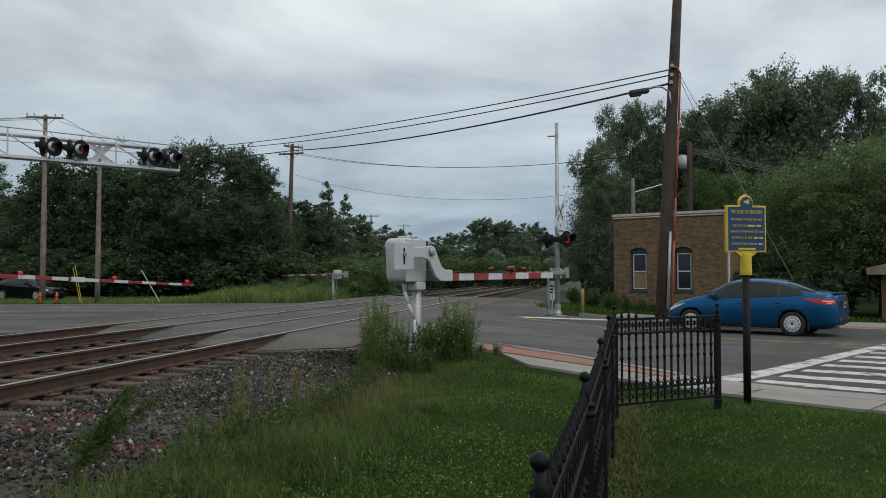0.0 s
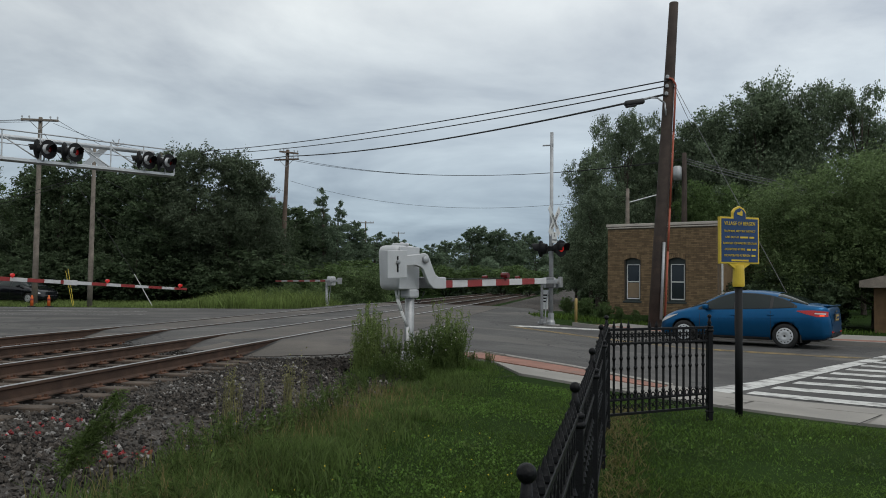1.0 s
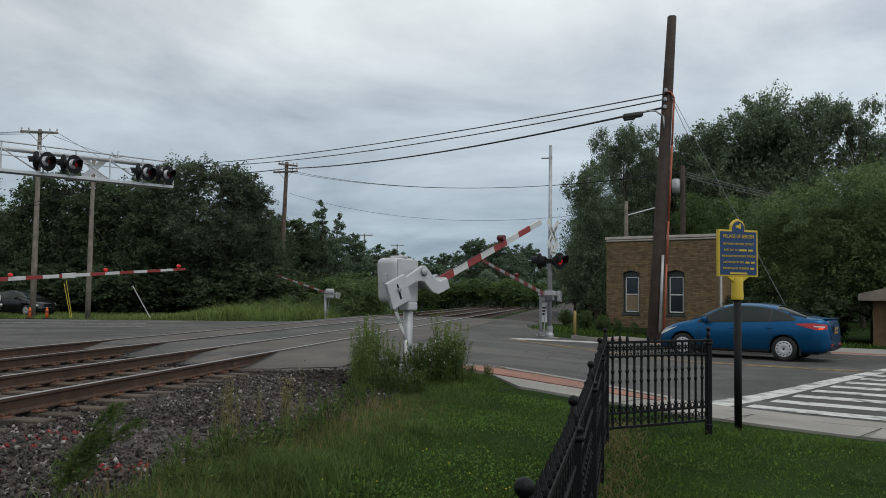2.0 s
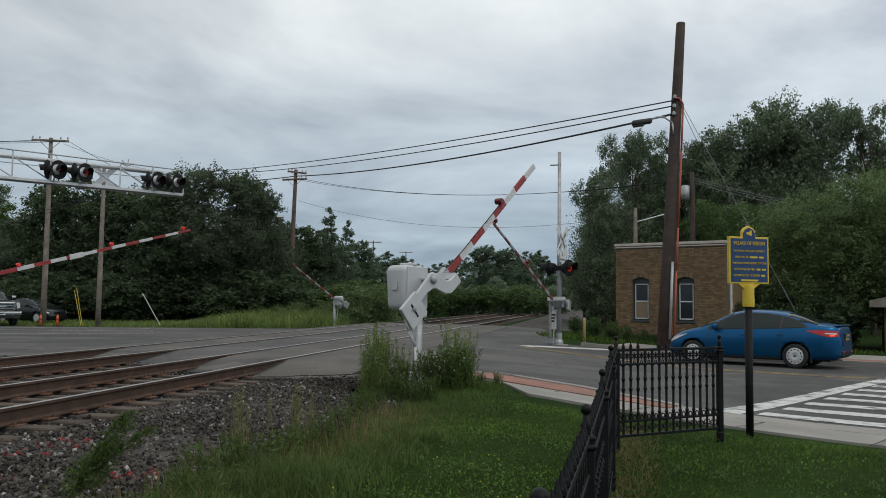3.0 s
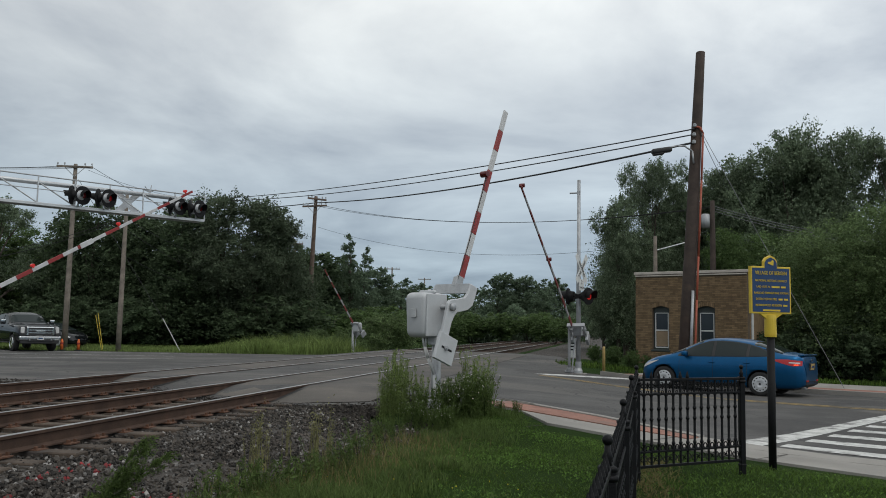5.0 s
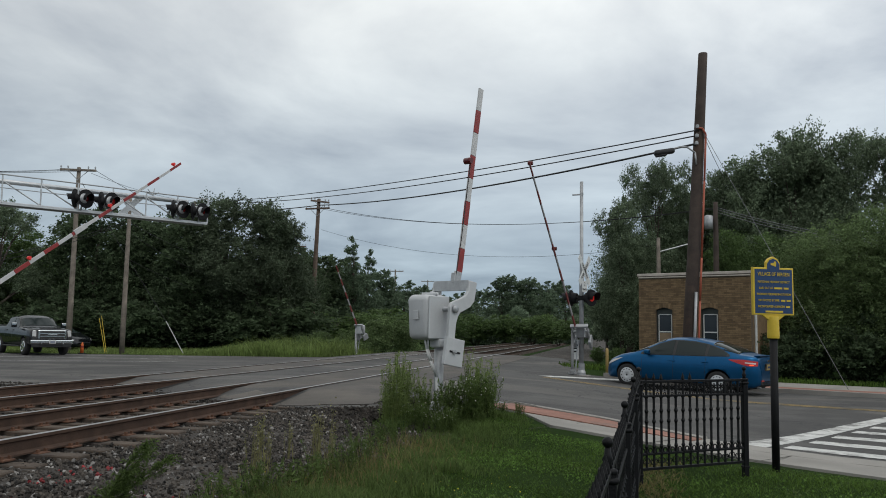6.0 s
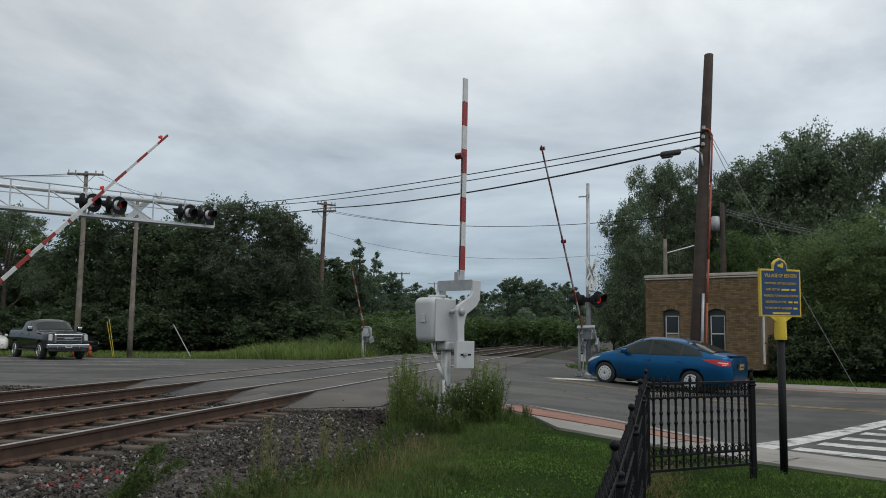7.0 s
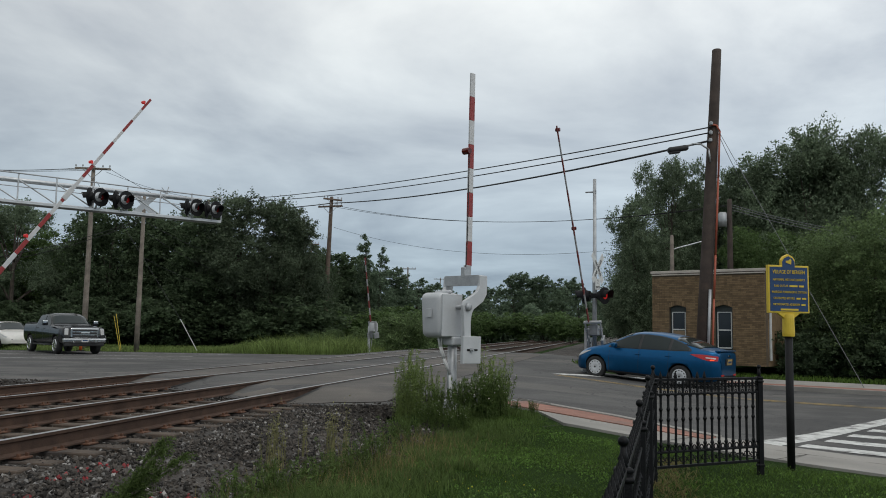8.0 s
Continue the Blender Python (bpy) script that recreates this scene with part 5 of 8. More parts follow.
def build_house():
    g = tagged(empty("house", pose(14.45, 28.3, 0.0, 0, 0, -37)), "low brown house with wide eaves behind trees", "house")
    bm = bmesh.new()
    box(bm, (6, 5, 1.62), (3, 2.5, 0.70), bevel=0.02)
    part("wall", bm, "brick", g)
    bm = bmesh.new()
    extrude_profile(bm, [(-0.35, 1.50), (6.4, 1.50), (6.4, 1.72), (3, 2.5), (-0.35, 1.72)], -0.45, 5.4)
    part("roof", bm, "wood", g, "grey-brown roof with deep eaves")
    for x in (0.95, 2.6):
        bm = bmesh.new()
        for sz, at in (((1.10, 0.06, 0.09), (x, -0.02, 0.32)), ((1.0, 0.06, 0.08), (x, -0.02, 1.40)), ((0.09, 0.06, 1.06), (x - 0.46, -0.02, 0.87)), ((0.09, 0.06, 1.06), (x + 0.46, -0.02, 0.87))):
            box(bm, sz, at, bevel=0.01)
        w = part("window", bm, "coping", g, "pale window frame")
        bm = bmesh.new()
        box(bm, (0.83, 0.02, 1.0), (x, -0.015, 0.87))
        part("pane", bm, "glass", w)


# ---- iron fence ----
def picket_mesh(h0, h1, spear=True):
    bm = bmesh.new()
    box(bm, (0.017, 0.017, h1 - h0), (0, 0, (h0 + h1) / 2))
    for z in (0.36, 0.60, 0.70):
        lathe(bm, [(0.010, z - 0.028), (0.020, z), (0.010, z + 0.028)], n=8)
    lathe(bm, [(0.012, h0 + 0.12), (0.020, h0 + 0.15), (0.012, h0 + 0.18)], n=8)
    if spear:
        lathe(bm, [(0.011, h1 - 0.01), (0.013, h1 + 0.012), (0.018, h1 + 0.018), (0.017, h1 + 0.034), (0.001, h1 + 0.085)], n=6)
    me = bpy.data.meshes.new("picket")
    bm.to_mesh(me)
    bm.free()
    me.materials.append(M["iron"])
    return me


def ring_mesh(r):
    bm = bmesh.new()
    n, k = 14, 5
    vs = []
    for i in range(n):
        a = 2 * math.pi * i / n
        vs.append([bm.verts.new(((r + 0.007 * math.cos(2 * math.pi * j / k)) * math.cos(a), 0.007 * math.sin(2 * math.pi * j / k), (r + 0.007 * math.cos(2 * math.pi * j / k)) * math.sin(a))) for j in range(k)])
    for i in range(n):
        for j in range(k):
            bm.faces.new((vs[i][j], vs[(i + 1) % n][j], vs[(i + 1) % n][(j + 1) % k], vs[i][(j + 1) % k]))
    me = bpy.data.meshes.new("ring")
    bm.to_mesh(me)
    bm.free()
    me.materials.append(M["iron"])
    return me


def iron_mesh(name, lines, r=0.005, n=4):
    """Bent iron bars: one mesh from several lines of places."""
    bm = bmesh.new()
    for pts in lines:
        tube(bm, pts, r, n)
    me = bpy.data.meshes.new(name)
    bm.to_mesh(me)
    bm.free()
    me.materials.append(M["iron"])
    return me


def star_mesh():
    """A six-armed cast star with a pellet in its middle."""
    arms = [[(-0.034 * math.cos(a), 0, -0.034 * math.sin(a)), (0.034 * math.cos(a), 0, 0.034 * math.sin(a))] for a in (radians(30), radians(90), radians(150))]
    return iron_mesh("star", arms, 0.0075, 5)


def arch_mesh(w):
    """A pointed arch between two pickets with a foil hanging in it."""
    left = [(-w / 2, 0, -0.05), (-w * 0.40, 0, -0.018), (-w * 0.22, 0, 0.004), (0, 0, 0.016)]
    foil = [(0.014 * math.cos(a), 0, 0.026 + 0.014 * math.sin(a)) for a in np.linspace(0, 2 * math.pi, 8)]
    return iron_mesh("arch", [left, [(-x, y, z) for x, y, z in left], foil], 0.006, 4)


def scroll_mesh():
    """An S scroll with curled ends and a leaf at its waist."""
    up = []
    for k in range(13):
        a = radians(200 + 34 * k)
        q = 0.030 - 0.0017 * k
        up.append((0.022 + q * math.cos(a), 0, 0.012 + q * math.sin(a)))
    leaf = [(-0.02, 0, 0.022), (0, 0, 0.0), (0.02, 0, -0.022)]
    return iron_mesh("scroll", [up, [(-x, y, -z) for x, y, z in up], leaf], 0.0055, 4)


def post_mesh():
    bm = bmesh.new()
    w = 0.058
    box(bm, (w, w, 1.06), (0, 0, 0.46), bevel=0.006, seg=1)
    for z, s in ((0.955, 0.074), (0.99, 0.066), (0.10, 0.070)):
        box(bm, (s, s, 0.028), (0, 0, z), bevel=0.008, seg=1)
    lathe(bm, [(0.022, 1.0), (0.015, 1.02), (0.024, 1.035), (0.014, 1.055), (0.012, 1.088)], n=14)
    ball(bm, (0, 0, 1.104), 0.0225, 18)
    me = bpy.data.meshes.new("post")
    bm.to_mesh(me)
    bm.free()
    me.materials.append(M["iron"])
    for p in me.polygons:
        p.use_smooth = len(p.vertices) < 5 and p.center.z > 0.94
    return me


def build_fence():
    start, way = Vector((0.220, 1.88, 0)), Vector((0.2235, 1, 0))
    posts = [start + way * (1.644 * k) for k in range(-2, 5)]
    runs = [(a, b, 12) for a, b in zip(posts, posts[1:])]
    corner = posts[-1]
    endp = Vector((2.915, 9.13, 0))
    runs.append((corner, endp, 14))
    pm, rs, ps = picket_mesh(0.15, 0.985), ring_mesh(0.024), post_mesh()
    bare, star, scroll = picket_mesh(0.15, 0.985, False), star_mesh(), scroll_mesh()
    f = tagged(empty("iron_fence", pose(0, 0, 0)), "black ornamental wrought-iron fence with ball finials on a lawn", "fence")

    def put(name, me, m):
        o = new(name, me)
        o.parent = f
        o.matrix_basis = m
    for p in posts + [endp]:
        put("post", ps, pose(p.x, p.y, hz(p.x, p.y), 0, 0, 12.6))
    for a, b, n in runs:
        d = b - a
        az = math.degrees(math.atan2(d.y, d.x))
        ln = d.length
        za, zb = hz(a.x, a.y), hz(b.x, b.y)
        tilt = -math.degrees(math.atan2(zb - za, ln))
        base = pose(a.x, a.y, za, 0, tilt, az)
        for z, hh in ((0.985, 0.026), (0.845, 0.020), (0.290, 0.020), (0.150, 0.026)):
            bm = bmesh.new()
            box(bm, (ln, 0.032, hh), (ln / 2, 0, z), bevel=0.003, seg=1)
            o = part("rail", bm, "iron", f)
            o.matrix_basis = base
        st = ln / (n + 1)
        arch = arch_mesh(st)
        end = b is endp
        for k in range(n):
            # most spear heads of the short end panel have broken off
            put("picket", bare if end and k not in (0, 1, 2, 5, 6) else pm, base @ pose(st * (k + 1), 0, 0))
        for k in range(n + 1):
            x = st * (k + 0.5)
            put("star", star, base @ pose(x, 0, 0.925))
            put("arch", arch, base @ pose(x, 0, 0.838))
            put("ring", rs, base @ pose(x, 0, 0.322))
            put("scroll", scroll, base @ pose(x, 0, 0.220, 0, 0, 180 * (k % 2)))


# ---- historic marker ----
def build_marker():
    x, y = 3.40, 9.62
    z = hz(x, y)
    g = tagged(empty("historic_marker", pose(x, y, z, 0, 0, 16)), "blue and yellow cast historic marker on a black post", "sign")
    zb, zt = 1.755 - z, 2.28 - z
    bm = bmesh.new()
    lathe(bm, [(0.042, -0.05), (0.042, 1.56 - z)], n=16)
    shade(part("post", bm, "black", g))
    bm = bmesh.new()
    lathe(bm, [(0.062, 1.50 - z), (0.066, 1.53 - z), (0.062, 1.70 - z), (0.055, 1.74 - z)], n=18)
    extrude_profile(bm, [(-0.05, 1.69 - z), (0.05, 1.69 - z), (0.16, zb + 0.01), (-0.16, zb + 0.01)], -0.018, 0.018, 0.006)
    part("socket", bm, "sign_yellow", g, "yellow cast socket")
    w = 0.256

    def outline(k):
        a, b, c = w - k, zb + k, zt - k
        return [(-a, b), (a, b), (a, c), (0.085 - k * 0.4, c), (0.085 - k * 0.4, c + 0.06), (0.055 - k * 0.3, c + 0.10), (0.0, c + 0.125 - k * 0.2), (-0.055 + k * 0.3, c + 0.10), (-0.085 + k * 0.4, c + 0.06), (-0.085 + k * 0.4, c), (-a, c)]
    bm = bmesh.new()
    extrude_profile(bm, outline(0.0), -0.022, 0.022, 0.006)
    brd = part("plaque", bm, "sign_yellow", g, "yellow rim of the cast plaque")
    for s in (-1, 1):
        bm = bmesh.new()
        extrude_profile(bm, outline(0.020), s * 0.0235 - 0.002, s * 0.0235 + 0.002)
        part("face", bm, "sign_blue", brd, "deep blue plaque face")
    bm = bmesh.new()
    extrude_profile(bm, [(-0.035, zt + 0.03), (0.0, zt + 0.02), (0.03, zt + 0.01), (0.035, zt + 0.06), (0.02, zt + 0.075), (0.005, zt + 0.055), (-0.035, zt + 0.05)], -0.030, -0.025)
    part("emblem", bm, "sign_yellow", brd, "raised yellow emblem")
    rows = [("VILLAGE OF BERGEN", 0.058, 0.075), ("NATIONAL HISTORIC DISTRICT", 0.034, 0.160), ("LAID OUT AS", 0.034, 0.228), ("RAILROAD FORWARDING STATION", 0.034, 0.296), ("DESTROYED BY FIRE", 0.034, 0.364), ("INCORPORATED AS BERGEN", 0.034, 0.432)]
    for words, size, drop in rows:
        dx = {"LAID OUT AS": -0.10, "DESTROYED BY FIRE": -0.065, "INCORPORATED AS BERGEN": -0.035}.get(words, 0.0)
        o = letters("lettering", words, size, "sign_yellow", brd, pose(dx, -0.0275, zt - drop, 90, 0, 0), 0.002)
        wide = max(v.co.x for v in o.data.vertices) - min(v.co.x for v in o.data.vertices)
        goal = {"VILLAGE OF BERGEN": 0.40, "LAID OUT AS": 0.17, "DESTROYED BY FIRE": 0.26, "INCORPORATED AS BERGEN": 0.33, "NATIONAL HISTORIC DISTRICT": 0.40}.get(words, 0.43)
        for v in o.data.vertices:
            v.co.x *= goal / wide
    for cx, ln, drop in ((0.055, 0.10, 0.228), (0.155, 0.06, 0.228), (0.115, 0.05, 0.364), (0.185, 0.05, 0.364), (0.175, 0.05, 0.432), (0.0, 0.22, 0.487)):
        bm = bmesh.new()
        box(bm, (ln, 0.004, 0.020), (cx, -0.0275, zt - drop))
        part("worn_lettering", bm, "sign_yellow", brd, "raised line too worn to read")


build_poles()
build_verge_bits()
build_building()
build_house()
build_fence()
build_marker()


# ---- vehicles ----
def curve_of(pts, blur=0.0):
    """A smooth line through a few places along the car."""
    xs, ys = zip(*pts)
    if not blur:
        return lambda x: float(np.interp(x, xs, ys))
    gx = np.arange(xs[0], xs[-1] + 0.005, 0.01)
    gy = np.interp(gx, xs, ys)
    k = np.hanning(int(blur / 0.01) | 1)
    k /= k.sum()
    pad = len(k) // 2
    ends = np.concatenate([2 * gy[0] - gy[pad:0:-1], gy, 2 * gy[-1] - gy[-2:-pad - 2:-1]])
    gy = np.convolve(ends, k, "valid")
    return lambda x: float(np.interp(x, gx, gy))


class Shell:
    """A car's outer skin from a few profile lines along its length; x ahead, y to its left."""

    SIDE = ((0.0, 0.86), (0.05, 0.925), (0.14, 0.955), (0.28, 0.975), (0.45, 0.992), (0.60, 1.0), (0.74, 0.994), (0.86, 0.976), (0.95, 0.958), (1.0, 0.945))

    def __init__(self, top, belt, bottom, half, roof, wheels=(), arch=0.36, axle=0.32, blur=0.16):
        self.top, self.belt, self.half, self.roof = (curve_of(k, blur) for k in (top, belt, half, roof))
        self.bottom = curve_of(bottom)
        self.x0, self.x1 = top[0][0], top[-1][0]
        self.wheels, self.arch, self.axle = wheels, arch, axle
        knots = set(np.round(np.linspace(self.x0, self.x1, 70), 3)) | set(np.round(np.linspace(self.x0, self.x0 + 0.25, 9), 3)) | set(np.round(np.linspace(self.x1 - 0.25, self.x1, 9), 3))
        for w in wheels:
            knots |= {round(w + arch * math.sin(k), 3) for k in np.linspace(-math.pi / 2, math.pi / 2, 19)}
        self.knots = sorted(knots)

    def levels(self, x):
        zt = self.top(x)
        zb = min(self.belt(x), zt - 0.015)
        return zt, zb, min(self.bottom(x), zb - 0.06), self.half(x), self.roof(x)

    def cut(self, x):
        """How high the wheel arches reach at x."""
        z = -1.0
        for w in self.wheels:
            if abs(x - w) < self.arch:
                z = max(z, self.axle + math.sqrt(self.arch ** 2 - (x - w) ** 2))
        return z

    def out(self, x, z):
        """How far out the skin is at a height."""
        zt, zb, z0, w, wr = self.levels(x)
        if z <= zb:
            f, g = zip(*self.SIDE)
            return w * float(np.interp((z - z0) / (zb - z0), f, g))
        t = min(1.0, (z - zb) / max(0.02, zt - zb))
        return w * 0.945 + (wr - w * 0.945) * (t ** 1.15)

    def ring(self, x):
        zt, zb, z0, w, wr = self.levels(x)
        za = min(max(z0, self.cut(x)), zb - 0.03)
        pts = [(0, za)]
        for f, g in self.SIDE:
            z = max(za, z0 + (zb - z0) * f)
            pts.append((self.out(x, z), z))
        tall = zt - zb
        edge = min(0.10, tall * 0.45)
        for t in (0.25, 0.5, 0.75, 1.0):
            z = zb + (tall - edge) * t
            pts.append((self.out(x, z), z))
        y1 = pts[-1][0]
        for q in (0.94, 0.84, 0.66, 0.36, 0.0):
            pts.append((y1 * q, zt - edge * q ** 5))
        return pts

    def body(self, material, parent, label):
        bm = bmesh.new()
        rows = []
        for x in self.knots:
            half = self.ring(x)
            full = [(x, y, z) for y, z in half] + [(x, -y, z) for y, z in half[-2:0:-1]]
            rows.append([bm.verts.new(p) for p in full])
        n = len(rows[0])
        for a, b in zip(rows, rows[1:]):
            for k in range(n):
                f = bm.faces.new((a[k], b[k], b[(k + 1) % n], a[(k + 1) % n]))
                f.material_index = 1 if k in (0, n - 1) else 0
        bm.faces.new(rows[0])
        bm.faces.new(rows[-1][::-1])
        bmesh.ops.remove_doubles(bm, verts=bm.verts[:], dist=0.0005)
        bmesh.ops.recalc_face_normals(bm, faces=bm.faces[:])
        ob = shade(part("body", bm, material, parent, label))
        ob.data.materials.append(M["plastic"])
        for p in ob.data.polygons:
            if p.material_index or len(p.vertices) > 4:
                p.use_smooth = False
        return ob

    def panel(self, name, x0, x1, low, high, parent, material, lift=0.006, label="", sides=(1, -1), n=12):
        """A pane or lamp laid on the flank between two lines of (x, z)."""
        lo, hi = curve_of(low), curve_of(high)
        for s in sides:
            bm = bmesh.new()
            rows = []
            for x in np.linspace(x0, x1, n):
                a, b = lo(x), max(hi(x), lo(x) + 0.004)
                rows.append([bm.verts.new((x, s * (self.out(x, z) + lift), z)) for z in np.linspace(a, b, 5)])
            for a, b in zip(rows, rows[1:]):
                for k in range(4):
                    bm.faces.new((a[k], b[k], b[k + 1], a[k + 1]))
            bmesh.ops.recalc_face_normals(bm, faces=bm.faces[:])
            if sum((f.normal.y for f in bm.faces)) * s < 0:
                bmesh.ops.reverse_faces(bm, faces=bm.faces[:])
            bmesh.ops.solidify(bm, geom=bm.faces[:], thickness=-0.004)
            bmesh.ops.recalc_face_normals(bm, faces=bm.faces[:])
            shade(part(name, bm, material, parent, label), False)

    def cross_glass(self, xa, xb, ka, kb, parent, name, material="car_glass", lift=0.006):
        """The windscreen or rear window, laid over the slope of the roof line."""
        bm = bmesh.new()
        rows = []
        for j in range(10):
            f = j / 9
            x = xa + (xb - xa) * f
            ring = [(y, z) for y, z in self.ring(x)[11:]]
            ys, zs = zip(*ring[::-1])
            w = ys[-1] * (ka + (kb - ka) * f)
            rows.append([bm.verts.new((x, w * u, float(np.interp(abs(w * u), ys, zs)) + lift)) for u in np.linspace(-1, 1, 13)])
        for a, b in zip(rows, rows[1:]):
            for k in range(12):
                bm.faces.new((a[k], a[k + 1], b[k + 1], b[k]))
        bmesh.ops.recalc_face_normals(bm, faces=bm.faces[:])
        if sum(f.normal.z for f in bm.faces) < 0:
            bmesh.ops.reverse_faces(bm, faces=bm.faces[:])
        bmesh.ops.solidify(bm, geom=bm.faces[:], thickness=-0.004)
        bmesh.ops.recalc_face_normals(bm, faces=bm.faces[:])
        return shade(part(name, bm, material, parent))


def build_wheel(parent, x, y, r, width, spokes, rim_mat="hubcap", disc=True):
    """A keyed wheel: tyre and rim or slotted cap, spinning about its y axis."""
    w = empty("wheel", pose(x, y, r))
    w.parent = parent
    s = 1 if y > 0 else -1
    turn = Matrix.Rotation(radians(90), 4, "X")
    bm = bmesh.new()
    h = width / 2
    lathe(bm, [(r * 0.60, -h * 0.9), (r * 0.78, -h), (r * 0.93, -h * 0.94), (r, -h * 0.68), (r, h * 0.68), (r * 0.93, h * 0.94), (r * 0.78, h), (r * 0.60, h * 0.9)], n=36, m=turn)
    shade(part("tyre", bm, "tyre", w))
    bm = bmesh.new()
    if disc:
        side = Matrix.Rotation(radians(-90 * s), 4, "X")
        lathe(bm, [(r * 0.665, h * 0.80), (r * 0.665, h * 0.98), (r * 0.62, h * 1.02), (r * 0.56, h * 0.97), (r * 0.42, h * 1.08), (r * 0.20, h * 1.14), (r * 0.17, h * 1.08), (r * 0.10, h * 1.08)], n=36, m=side)
        rim = shade(part("hubcap", bm, rim_mat, w, "silver slotted hubcap"))
        for k in range(spokes):
            a = 2 * math.pi * k / spokes
            bm = bmesh.new()
            box(bm, (r * 0.085, 0.012, r * 0.11), (r * 0.52 * math.cos(a), s * h * 1.02, r * 0.52 * math.sin(a)), rot=(0, -math.degrees(a), 0), bevel=0.005, seg=1)
            part("slot", bm, "plastic", rim)
        bm = bmesh.new()
        rod(bm, (0, s * h * 1.05, 0), (0, s * h * 1.12, 0), r * 0.09, n=14)
        part("cap_badge", bm, "plastic", rim)
        return w
    for k in range(spokes):
        a = 2 * math.pi * k / spokes
        box(bm, (r * 0.50, 0.03, r * (1.35 / spokes)), (r * 0.36 * math.cos(a), s * h * 1.0, r * 0.36 * math.sin(a)), rot=(0, -math.degrees(a), 0), bevel=0.008, seg=1)
    for k in range(24):
        a0, a1 = 2 * math.pi * k / 24, 2 * math.pi * (k + 1) / 24
        rod(bm, (r * 0.62 * math.cos(a0), s * h * 0.98, r * 0.62 * math.sin(a0)), (r * 0.62 * math.cos(a1), s * h * 0.98, r * 0.62 * math.sin(a1)), r * 0.07, n=6)
    rod(bm, (0, s * h * 0.6, 0), (0, s * h * 1.14, 0), r * 0.17, n=14)
    part("rim", bm, rim_mat, w)
    # black disc added as the shade seen between the spokes
    bm = bmesh.new()
    rod(bm, (0, s * h * 0.80, 0), (0, s * h * 0.88, 0), r * 0.60, n=24)
    part("brake_shade", bm, "plastic", w)
    return w


def slab(parent, name, size, at, material, rot=None, bevel=0.01, label=""):
    bm = bmesh.new()
    box(bm, size, at, rot=rot, bevel=bevel)
    return part(name, bm, material, parent, label)


